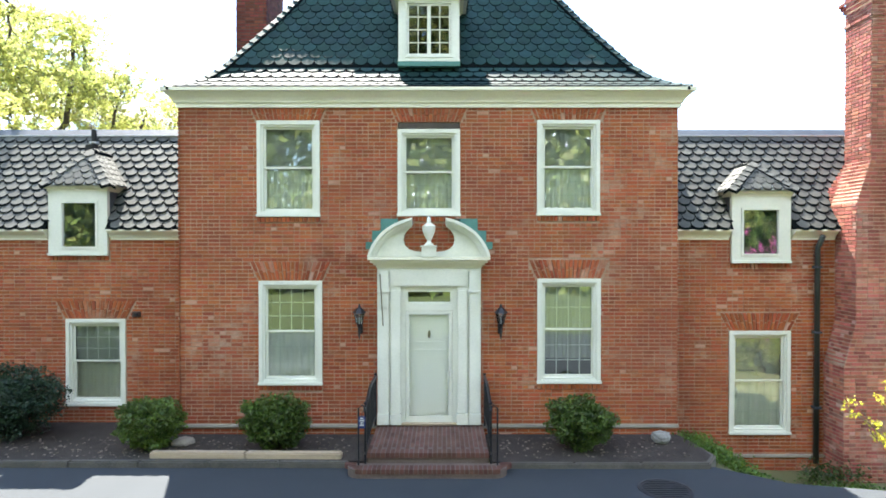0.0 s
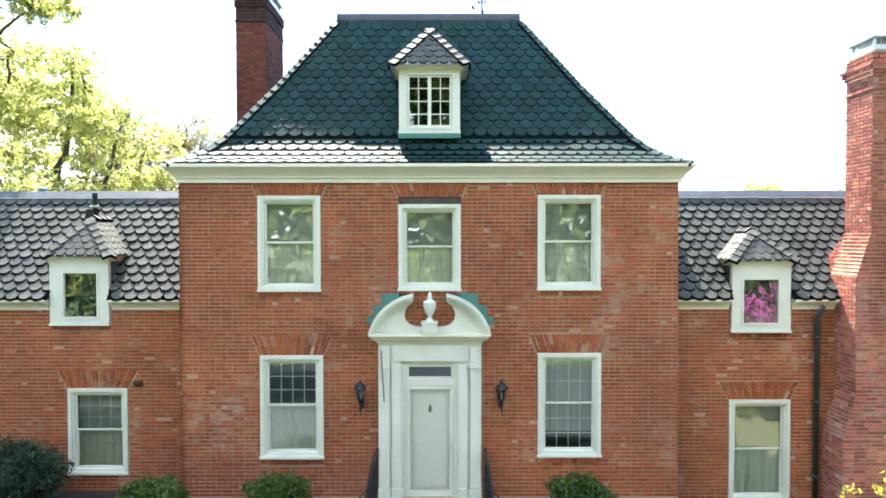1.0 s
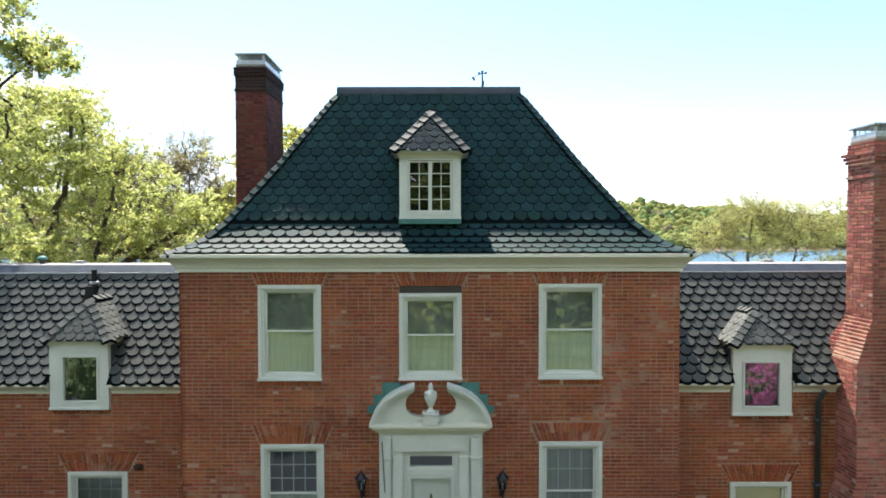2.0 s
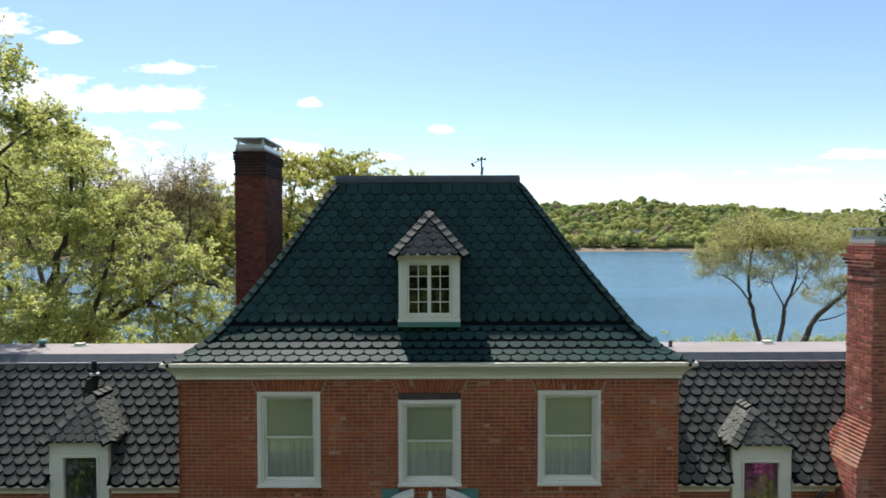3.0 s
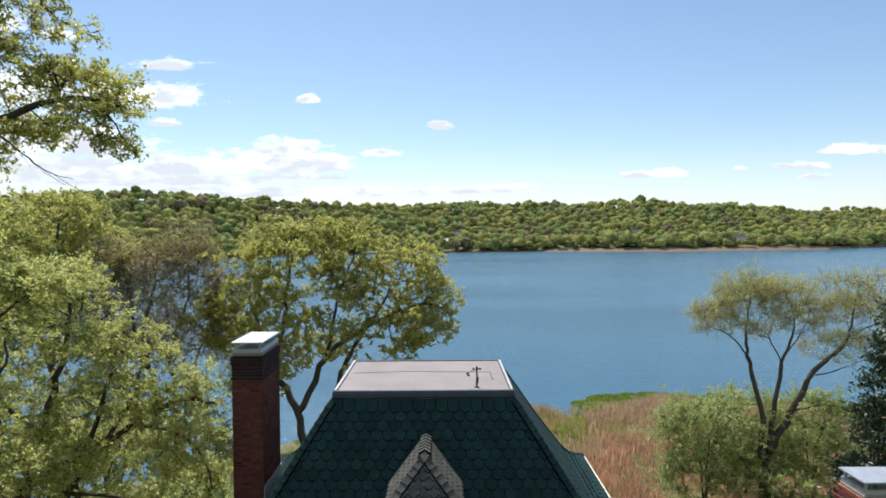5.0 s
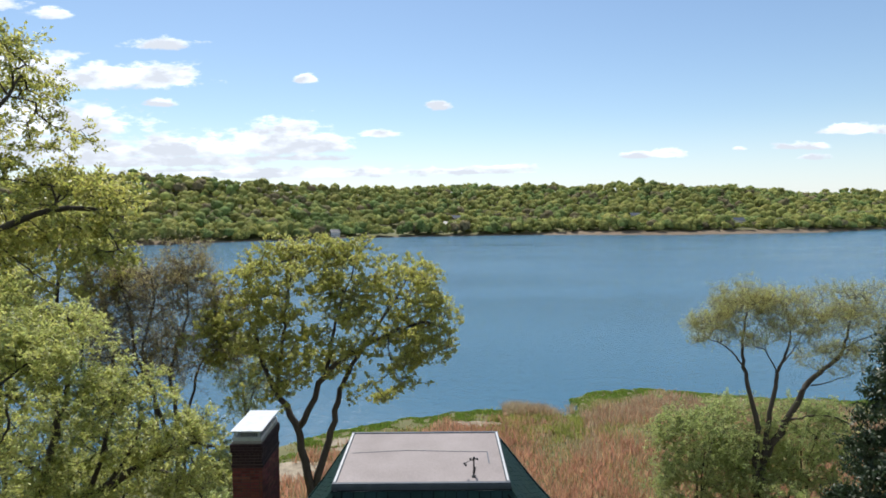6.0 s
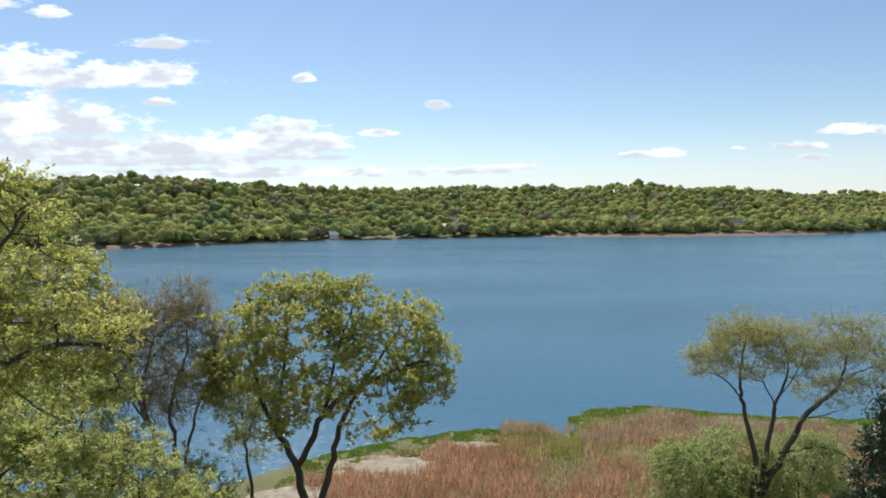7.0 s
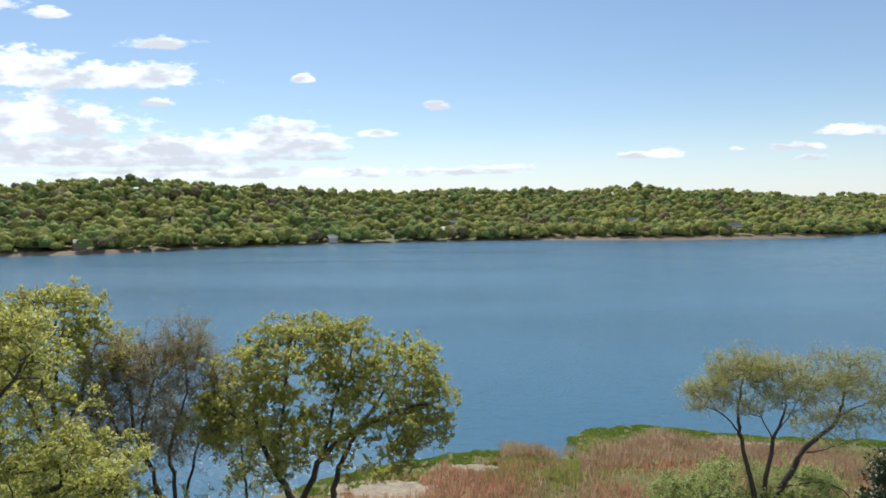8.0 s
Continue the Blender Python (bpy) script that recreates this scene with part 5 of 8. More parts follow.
for a, b in ((-0.97, -0.81), (0.67, 0.83)):
    part("bracket", Shape().prism([(a, 2.98), (a, 2.62), (b, 2.62), (b, 2.98)][::-1], PY - 0.26, PY - 0.15).box(a - 0.02, b + 0.02, PY - 0.27, PY - 0.15, 2.58, 2.63).box(a, b, PY - 0.24, PY - 0.15, 2.30, 2.58), WHITE, surround, "", 0.012)
part("frieze", Shape().box(-0.80, 0.66, PY - 0.19, PY - 0.15, 2.70, 3.02), WHITE, surround, "", 0.01)
ent = Shape()
for o, z0, z1 in ((0.00, 3.04, 3.09), (0.05, 3.09, 3.13), (0.10, 3.13, 3.18), (0.145, 3.18, 3.24)):
    ent.box(-1.05 - o, 0.91 + o, PY - 0.20 - o, PY + 0.02, z0, z1)
part("entablature", ent, CREAM, surround, "", 0.01)


def bezier(p, q, r, n=12):
    return [((1 - t) ** 2 * p[0] + 2 * t * (1 - t) * q[0] + t * t * r[0], (1 - t) ** 2 * p[1] + 2 * t * (1 - t) * q[1] + t * t * r[1]) for t in (i / n for i in range(n + 1))]


def arc_band(o_in, o_out):
    """A band of the left half of the pediment, between two offsets inside the outer curve."""
    outer = bezier((-1.20 + o_out, 3.245), (-1.03 + o_out * 0.8, 3.83 - o_out), (-0.37, 3.965 - o_out))
    inner = bezier((-1.20 + o_in, 3.245), (-1.03 + o_in * 0.8, 3.83 - o_in), (-0.37 - 0.02, 3.965 - o_in))
    return outer, inner


for flip in (False, True):
    for o0, o1, proj in ((0.06, 0.0, 0.345), (0.11, 0.05, 0.29), (0.15, 0.10, 0.235)):
        outer, inner = arc_band(o0, o1)
        band = Shape()
        for (p, q), (r, t) in zip(zip(outer, outer[1:]), zip(inner, inner[1:])):
            quad = [p, r, t, q]
            quad = [(2 * PX - x, z) for x, z in quad][::-1] if flip else quad
            band.prism(quad, PY - proj, PY + 0.01)
        part("curved_moulding", band, WHITE, surround)
    outer, inner = arc_band(0.15, 0.13)
    cut = [(-0.39, 3.80), (-0.465, 3.745), (-0.525, 3.66), (-0.545, 3.56), (-0.52, 3.46), (-0.45, 3.385), (-0.35, 3.345), (-0.20, 3.335), (PX, 3.335), (PX, 3.242)]
    half = inner + cut
    tymp = Shape()
    outline = [(-1.05, 3.242)] + half[1:]
    outline = outline[::-1]
    tymp.prism(mirror(outline) if flip else outline, PY - 0.14, PY + 0.01)
    part("tympanum", tymp, WHITE, surround)
    steps = ((-1.26, -0.98, 3.38, 3.52), (-1.14, -0.78, 3.52, 3.73), (-0.98, -0.48, 3.73, 3.955))
    fl = Shape()
    for a, b, c, d in steps:
        if flip:
            a, b = 2 * PX - b, 2 * PX - a
        fl.box(a, b, PY - 0.03, PY + 0.005, c, d)
    part("stepped_flashing", fl, GREENCOPPER, surround, "green stepped flashing", 0.004)
urn = Shape().box(PX - 0.135, PX + 0.135, PY - 0.36, PY - 0.10, 3.242, 3.42).box(PX - 0.155, PX + 0.155, PY - 0.38, PY - 0.08, 3.42, 3.455)
part("pedestal", urn, WHITE, surround, "", 0.008)
part("urn", Shape().lathe([(0.085, 0.0), (0.085, 0.02), (0.05, 0.045), (0.035, 0.08), (0.04, 0.10), (0.075, 0.16), (0.11, 0.24), (0.122, 0.31), (0.115, 0.335), (0.125, 0.345), (0.10, 0.375), (0.05, 0.40), (0.035, 0.42), (0.045, 0.45), (0.035, 0.50), (0.012, 0.545)], (PX, PY - 0.23, 3.455), 20), WHITE, surround, "turned urn with a pointed finial", smooth=True)
part("pole", Shape().tube([(-0.965, PY - 0.30, 2.93), (-0.91, PY - 0.285, 1.98)], 0.011, 6), BRASS, surround, "thin greenish metal rod")

door = part("door", Shape().box(-0.47, 0.33, PY - 0.02, PY + 0.03, 0.17, 2.20), DOORWHITE, house, "white panelled front door behind a glazed storm door")
for z0, z1 in ((0.30, 0.98), (1.12, 1.50), (1.62, 2.08)):
    part("panel", ring_shape(-0.39, 0.25, z0, z1, 0.03, PY - 0.035, PY - 0.02), DOORWHITE, door, "", 0.004)
part("knocker", Shape().lathe([(0.0, 0.0), (0.018, 0.01), (0.03, 0.05), (0.022, 0.11), (0.012, 0.14), (0.0, 0.15)], (PX, PY - 0.05, 1.72), 10), BRASS, door, "small brass knocker", smooth=True)
storm = part("storm_door", ring_shape(-0.50, 0.36, 0.155, 2.23, 0.062, PY - 0.115, PY - 0.075, sill=0.12), WHITE, house, "white storm door with a full glass pane", 0.005)
g = part("pane", Shape().box(-0.45, 0.31, PY - 0.099, PY - 0.095, 0.24, 2.17), GLASS_CLEAR, storm)
g.visible_shadow = False
part("handle", Shape().box(0.305, 0.33, PY - 0.14, PY - 0.115, 1.02, 1.20).tube([(0.318, PY - 0.14, 1.14), (0.318, PY - 0.18, 1.14), (0.25, PY - 0.185, 1.14)], 0.011, 6), STEEL, storm, "metal lever handle")
fr = part("door_frame", Shape().box(-0.60, -0.505, PY - 0.12, PY + 0.1, 0.14, 2.68).box(0.365, 0.46, PY - 0.12, PY + 0.1, 0.14, 2.68).box(-0.505, 0.365, PY - 0.12, PY + 0.1, 2.235, 2.36).box(-0.505, 0.365, PY - 0.12, PY + 0.1, 2.63, 2.68), WHITE, house, "", 0.006)
part("transom_frame", ring_shape(-0.505, 0.365, 2.36, 2.63, 0.04, PY - 0.10, PY - 0.04), WHITE, fr, "", 0.004)
g = part("pane", Shape().box(-0.47, 0.33, PY - 0.07, PY - 0.066, 2.39, 2.60), GLASS, fr)
g.visible_shadow = False
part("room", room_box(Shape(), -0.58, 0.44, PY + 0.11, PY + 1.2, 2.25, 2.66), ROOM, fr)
part("threshold", Shape().box(-0.60, 0.46, PY - 0.22, PY + 0.1, 0.125, 0.157), TIMBER, house, "worn timber threshold", 0.006)

# ------------------------------------------------------------------ things on the roofs
vane = thing("weather_vane", "small dark wind gauge on the flat roof", "weather vane", base=(1.08, 13.95, 10.02))
part("pole", Shape().tube([(1.08, 13.95, 10.02), (1.08, 13.95, 10.46)], 0.018, 8).box(1.03, 1.13, 13.90, 14.0, 10.02, 10.04).tube([(1.08, 13.95, 10.1), (1.10, 13.95, 10.26)], 0.03, 6), IRON, vane)
part("arm", Shape().tube([(0.84, 13.95, 10.34), (1.14, 13.95, 10.46)], 0.008, 6).tube([(1.0, 13.95, 10.44), (1.16, 13.95, 10.44)], 0.007, 6), IRON, vane)
for x, z in ((1.0, 10.45), (1.16, 10.45), (1.08, 10.48), (0.86, 10.34), (0.89, 10.30)):
    part("cup", Shape().lathe([(0.0, -0.03), (0.025, -0.02), (0.03, 0.0), (0.02, 0.02), (0.0, 0.028)], (x, 13.95, z), 8), IRON, vane)


def roof_vent(x, y, label):
    v = thing("roof_vent", label, "roof vent", "low vents on the wing roofs")
    part("base", Shape().slab([(-0.17, -0.14), (0.17, -0.14), (0.17, 0.14), (-0.17, 0.14)], 0, 0.035), PALE_LEAD, v, "", 0.01)
    part("dome", Shape().box(-0.13, 0.13, -0.10, 0.10, 0.035, 0.085), WHITE, v, "white domed cover", 0.03)
    v.location = (x, y, 6.03)
    return v


roof_vent(-8.60, 14.55, "low white vent box on the wing's flat roof")
roof_vent(8.05, 14.62, "low white vent box on the wing's flat roof")
mush = thing("mushroom_vent", "green metal mushroom vent on the flat roof", "roof vent", base=(-9.45, 14.45, 6.03))
part("pipe", Shape().tube([(-9.45, 14.45, 6.03), (-9.45, 14.45, 6.15)], 0.06, 10), LEAD, mush)
part("hood", Shape().lathe([(0.12, 0.0), (0.12, 0.03), (0.08, 0.075), (0.03, 0.095)], (-9.45, 14.45, 6.14), 14), GREENCOPPER, mush, smooth=True)
pipe = thing("vent_pipe", "short dark vent pipe on the flat roof", "vent pipe", base=(5.55, 14.2, 6.03))
part("pipe", Shape().tube([(5.55, 14.2, 6.03), (5.55, 14.2, 6.20)], 0.045, 10), LEAD, pipe)
stub = thing("vent_stub", "grey metal stub vent above the dormer", "roof vent", base=(-7.45, 13.2, 5.6))
part("pipe", Shape().tube([(-7.45, 13.1, 5.35), (-7.45, 13.1, 5.98)], 0.055, 10), IRON, stub)
part("flashing", Shape().prism([(-7.58, 5.30), (-7.32, 5.30), (-7.37, 5.62), (-7.53, 5.62)], 12.90, 13.25), IRON, stub, "black flashing at the pipe's foot", 0.01)
part("collar", Shape().lathe([(0.056, 0.0), (0.10, 0.01), (0.10, 0.05), (0.056, 0.06)], (-7.45, 13.1, 5.66), 12), STEEL, stub, "bright metal collar")
# ------------------------------------------------------------------ steps, kerbs and the planting bed
BED = -0.10
porch = thing("front_steps", "brick front steps with a landing before the door", "steps", base=(PX, 10.2, DRIVE))
LX0, LX1, LY0, LY1, LZ = -1.04, 0.94, 9.47, 11.02, 0.115


def rounded(x0, x1, y0, y1, r, n=6):
    """An outline with its two front corners rounded."""
    pts = []
    for cx, cy, a0 in ((x0 + r, y0 + r, 180), (x1 - r, y0 + r, 270)):
        pts += [(cx + r * math.cos(radians(a0 + 90 * i / n)), cy + r * math.sin(radians(a0 + 90 * i / n))) for i in range(n + 1)]
    return pts + [(x1, y1), (x0, y1)]


landing = part("landing", Shape().slab([(LX0 + 0.01, LY0 + 0.01), (LX1 - 0.01, LY0 + 0.01), (LX1 - 0.01, LY1), (LX0 + 0.01, LY1)], DRIVE - 0.1, LZ - 0.008), STEP_JOINT, porch)
step = part("step", Shape().slab(rounded(LX0 - 0.29, LX1 + 0.27, LY0 - 0.30, LY0 + 0.005, 0.22), DRIVE - 0.1, -0.055), STEP_JOINT, porch)
PAVE = []


def pave(parent, x0, x1, y0, y1, z, h=0.06):
    PAVE.append((parent, (x0 + x1) / 2, (y0 + y1) / 2, z, x1 - x0, y1 - y0, h))


n = 26
for k in range(n):
    a = LX0 + (LX1 - LX0) * k / n
    b = a + (LX1 - LX0) / n - 0.009
    pave(landing, a, b, LY0 - 0.02, LY0 + 0.19, LZ, 0.075)
    for j in range(6):
        y = LY0 + 0.20 + j * 0.222 + (0.1 if k % 2 else 0)
        if y + 0.05 < LY1 - 0.02:
            pave(landing, a, b, y, min(y + 0.213, LY1 - 0.01), LZ - 0.006)
for k in range(30):
    w = (LX1 - LX0 + 0.2) / 30
    a = LX0 - 0.1 + k * w
    pave(step, a, a + w - 0.009, LY0 - 0.315, LY0 - 0.11, -0.045, 0.07)
for side, x in ((-1, LX0 - 0.10), (1, LX1 + 0.10)):
    for k in range(7):
        q = radians(90 * (k + 0.5) / 7)
        cx, cy = x + side * 0.10 * math.sin(q) * 1.6, LY0 - 0.30 + 0.24 * (1 - math.cos(q)) + 0.09
        PAVE.append((step, cx, cy, -0.045, 0.055, 0.19, 0.07, -side * math.degrees(q)))


def rail(flip):
    h = thing("handrail", "black wrought iron stair rail with thin posts", "handrail", "rails beside the front steps")
    s = -1 if flip else 1
    top = [(0, 0.0, 0.92), (0, -0.85, 0.92), (0.0, -1.30, 0.80), (0.0, -1.62, 0.70)]
    part("rail", Shape().tube([(s * x, y, z) for x, y, z in top], 0.024, 8), IRON, h, smooth=True)
    part("lower_rail", Shape().tube([(s * x, y, z - 0.74 if y > -1.4 else z - 0.70) for x, y, z in top], 0.014, 6), IRON, h)
    for y in (-0.02, -1.52):
        part("post", Shape().box(-0.018, 0.018, y - 0.018, y + 0.018, 0.0 if y > -1 else -0.17, 0.92 if y > -1 else 0.77), IRON, h, "", 0.003)
        part("knob", Shape().lathe([(0.0, -0.03), (0.028, -0.01), (0.03, 0.012), (0.0, 0.035)], (0, y, 0.95 if y > -1 else 0.80), 8), IRON, h)
    for k in range(11):
        y = -0.14 - k * 0.125
        zt = along(-y, [(0, 0.92), (0.85, 0.92), (1.30, 0.80), (1.62, 0.70)])
        part("baluster", Shape().tube([(0, y, zt - 0.74), (0, y, zt)], 0.008, 5), IRON, h)
    part("newel", Shape().tube([(s * -0.10, -1.60, -0.17), (s * -0.10, -1.60, 0.74), (s * -0.04, -1.60, 0.80), (0, -1.60, 0.74)], 0.015, 6), IRON, h)
    return h


rail(False).location = (-1.06, 10.98, LZ)
rail(True).location = (0.96, 10.98, LZ)
plate = thing("small_sign", "small blue sign plate hung on the stair rail", "sign", base=(-1.10, 9.42, 0.62))
blue = surface("blue_enamel", (0.010, 0.020, 0.09), (0.02, 0.035, 0.14), 4, 40, 0.35, 0.0)
pl = part("plate", Shape().box(-1.155, -1.045, 9.335, 9.345, 0.55, 0.74), blue, plate, "", 0.004)
for k, (w, z) in enumerate(((0.05, 0.70), (0.075, 0.665), (0.04, 0.63), (0.07, 0.595))):
    part("bar", Shape().box(-1.10 - w / 2, -1.10 + w / 2, 9.331, 9.335, z, z + 0.016), WHITE, pl)
part("hook", Shape().tube([(-1.10, 9.345, 0.72), (-1.10, 9.40, 0.80)], 0.006, 5), IRON, plate)


def lantern(x, z):
    l = thing("wall_lantern", "black iron carriage lantern on the brick wall", "wall lantern", "lanterns beside the door")
    part("back_plate", Shape().box(-0.045, 0.045, -0.03, 0.0, -0.20, 0.06), IRON, l, "", 0.008)
    part("arm", Shape().tube([(0, -0.02, -0.12), (0, -0.12, -0.18), (0, -0.17, -0.08), (0, -0.17, 0.0)], 0.013, 6).lathe([(0.0, -0.30), (0.016, -0.24), (0.022, -0.16), (0.014, -0.10), (0.035, -0.03), (0.05, 0.0)], (0, -0.17, 0.0), 8), IRON, l)
    s = Shape()
    for k in range(6):
        q0 = k * math.tau / 6
        s.bar((0.055 * math.cos(q0), -0.17 + 0.055 * math.sin(q0), 0.0), (0.095 * math.cos(q0), -0.17 + 0.095 * math.sin(q0), 0.20), 0.012)
    part("cage", s, IRON, l)
    part("pane", Shape().lathe([(0.05, 0.005), (0.088, 0.198)], (0, -0.17, 0), 6), GLASS_BLUE, l)
    part("lamp_tube", Shape().tube([(0, -0.17, 0.0), (0, -0.17, 0.12)], 0.014, 8), WHITE, l, "white candle tube")
    part("roof", Shape().lathe([(0.125, 0.20), (0.115, 0.225), (0.07, 0.27), (0.045, 0.30), (0.03, 0.305), (0.026, 0.33), (0.012, 0.36), (0.0, 0.385)], (0, -0.17, 0), 6), IRON, l)
    l.location = (x, HY - 0.012, z)


lantern(-1.36, 2.00)
lantern(1.26, 2.00)
bell = thing("bell_box", "small dark bell box on the brick wall", "bell box", base=(-5.93, WY, 1.98))
part("case", Shape().box(-6.02, -5.86, WY - 0.07, WY - 0.005, 2.02, 2.13), surface("brown_metal", (0.03, 0.016, 0.012), (0.06, 0.03, 0.022), 5, 40, 0.5), bell, "", 0.012)
part("horn", Shape().box(-5.96, -5.89, WY - 0.10, WY - 0.065, 2.045, 2.10), IRON, bell, "", 0.006)

bed_l = part("planting_bed", Shape().slab([(-14, 9.76), (LX0 - 0.05, 9.72), (LX0 - 0.05, HY + 0.01), (HX0, HY + 0.01), (HX0, WY + 0.01), (-14, WY + 0.01)], DRIVE - 0.2, BED), MULCH)
tagged(bed_l, "dark bark mulch bed along the house wall", "planting bed", kind="structure")
bed_r = part("planting_bed", Shape().slab([(LX1 + 0.05, 9.67), (4.52, 9.67), (4.74, 10.0), (4.58, HY + 0.01), (LX1 + 0.05, HY + 0.01)], DRIVE - 0.2, BED), MULCH)
tagged(bed_r, "dark bark mulch bed along the house wall", "planting bed", kind="structure")


def kerb_row(points, w, z0, z1, name, label, material, step=1.1):
    """Kerb stones end to end along a line."""
    t = thing(name, label, "kerb", kind="structure")
    for p, q in zip(points, points[1:]):
        a, b = Vector((*p, 0)), Vector((*q, 0))
        n = max(1, round((b - a).length / step))
        d = (b - a).normalized()
        s = Vector((-d.y, d.x, 0)) * w
        for k in range(n):
            u, v = a.lerp(b, k / n) + d * 0.002, a.lerp(b, (k + 1) / n) - d * 0.002
            j = rng.uniform(-0.008, 0.008)
            part("kerb_stone", Shape().slab([(u.x, u.y), (v.x, v.y), (v.x + s.x, v.y + s.y), (u.x + s.x, u.y + s.y)], z0, z1 + j), material, t, "", 0.02)
    return t


kerb_row([(-14, 9.66), (-1.36, 9.62)], 0.12, DRIVE - 0.15, -0.085, "kerb", "worn grey concrete kerb beside the drive", KERB)
kerb_row([(1.24, 9.60), (4.55, 9.58), (4.82, 9.98), (4.64, 11.1)], 0.09, DRIVE - 0.15, -0.095, "kerb", "worn grey concrete kerb beside the bed", KERB)
kerb_row([(-4.72, 9.82), (-1.50, 9.78)], 0.16, BED - 0.1, -0.01, "edging", "pale weathered timber edging of the bed", TIMBER, 1.65)

COVER = surface("worn_cast_iron", (0.014, 0.017, 0.020), (0.036, 0.040, 0.044), 6, 70, 0.6, 0.2, 0.002, metal=0.2)
mh = thing("manhole_cover", "round iron manhole cover set in the asphalt", "manhole cover", base=(3.52, 8.76, DRIVE))
part("ring", Shape().lathe([(0.40, -0.02), (0.40, 0.006), (0.36, 0.010), (0.355, 0.002)], (3.52, 8.76, DRIVE), 28), COVER, mh)
part("lid", Shape().lathe([(0.35, -0.02), (0.35, 0.007), (0.0, 0.009)], (3.52, 8.76, DRIVE), 28), COVER, mh)
for k in range(-4, 5):
    w = math.sqrt(max(0.32 ** 2 - (k * 0.07) ** 2, 0))
    part("rib", Shape().box(3.52 - w, 3.52 + w, 8.75 + k * 0.07, 8.77 + k * 0.07, DRIVE + 0.008, DRIVE + 0.016), COVER, mh)


def pebble(s, c, r, gen, squash=0.7):
    """An uneven stone of 20 faces, split once."""
    g = (1 + 5 ** 0.5) / 2
    v = [(-1, g, 0), (1, g, 0), (-1, -g, 0), (1, -g, 0), (0, -1, g), (0, 1, g), (0, -1, -g), (0, 1, -g), (g, 0, -1), (g, 0, 1), (-g, 0, -1), (-g, 0, 1)]
    f = [(0, 11, 5), (0, 5, 1), (0, 1, 7), (0, 7, 10), (0, 10, 11), (1, 5, 9), (5, 11, 4), (11, 10, 2), (10, 7, 6), (7, 1, 8), (3, 9, 4), (3, 4, 2), (3, 2, 6), (3, 6, 8), (3, 8, 9), (4, 9, 5), (2, 4, 11), (6, 2, 10), (8, 6, 7), (9, 8, 1)]
    k = [gen.uniform(0.75, 1.2) for _ in v]
    s.add([(c[0] + r * x * q / 1.9, c[1] + r * y * q / 1.9, c[2] + r * z * q / 1.9 * squash) for (x, y, z), q in zip(v, k)], f)


rock = thing("rock", "pale lichened field stone at the bed's corner", "rock", base=(4.12, 10.62, BED))
rs = Shape()
pebble(rs, (4.12, 10.62, BED + 0.10), 0.22, rng, 0.75)
part("stone", rs, surface("lichen_stone", (0.12, 0.12, 0.11), (0.32, 0.32, 0.30), 9, 60, 0.9, 0.5, 0.01), rock, "", 0.03)
rock2 = thing("rock", "flat grey stone beside the bed wall", "rock", base=(-4.55, 10.55, BED))
rs = Shape()
pebble(rs, (-4.50, 10.62, BED + 0.03), 0.25, rng, 0.35)
part("stone", rs, STONE, rock2, "", 0.02)
chips = Shape()
for k in range(900):
    x = rng.uniform(-9, 4.4)
    if -1.4 < x < 1.2:
        continue
    y = rng.uniform(9.85, 11.0)
    pebble(chips, (x, y, BED + 0.005), rng.uniform(0.012, 0.03), rng, 0.5)
tagged(part("wood_chips", chips, surface("wood_chip", (0.05, 0.04, 0.03), (0.22, 0.19, 0.15), 8, 60, 0.9, 0.2, vary=0.5)), "scattered bark and wood chips on the bed", "wood chips", kind="stuff")


# ------------------------------------------------------------------ leaves and plants
def leaf_cloud(centres, per, spread, size, seed, up=0.55, droop=0.2, aspect=0.55, ways=None):
    """Many single leaves, each a bent four-pointed blade, round the given centres."""
    g = np.random.default_rng(seed)
    c = np.repeat(np.asarray(centres, float), per, axis=0)
    n = len(c)
    c = c + g.normal(0, 1, (n, 3)) * (np.asarray(spread) if np.ndim(spread) else spread)
    nrm = g.normal(0, 1, (n, 3))
    nrm[:, 2] += up * 2
    if ways is not None:
        nrm = nrm * 0.45 + ways
    nrm /= np.linalg.norm(nrm, axis=1)[:, None]
    d = np.cross(nrm, g.normal(0, 1, (n, 3)))
    d /= np.linalg.norm(d, axis=1)[:, None]
    s = np.cross(nrm, d)
    L = np.reshape(size, (-1, 1)) * g.uniform(0.65, 1.35, n)[:, None]
    base, tip = c - d * L / 2, c + d * L / 2 - np.array([0, 0, droop]) * L
    l, r = c + s * L * aspect / 2 + nrm * L * 0.08, c - s * L * aspect / 2 + nrm * L * 0.08
    v = np.stack([base, r, tip, l], axis=1).reshape(-1, 3)
    return Quads(v, np.arange(4 * n).reshape(-1, 4))


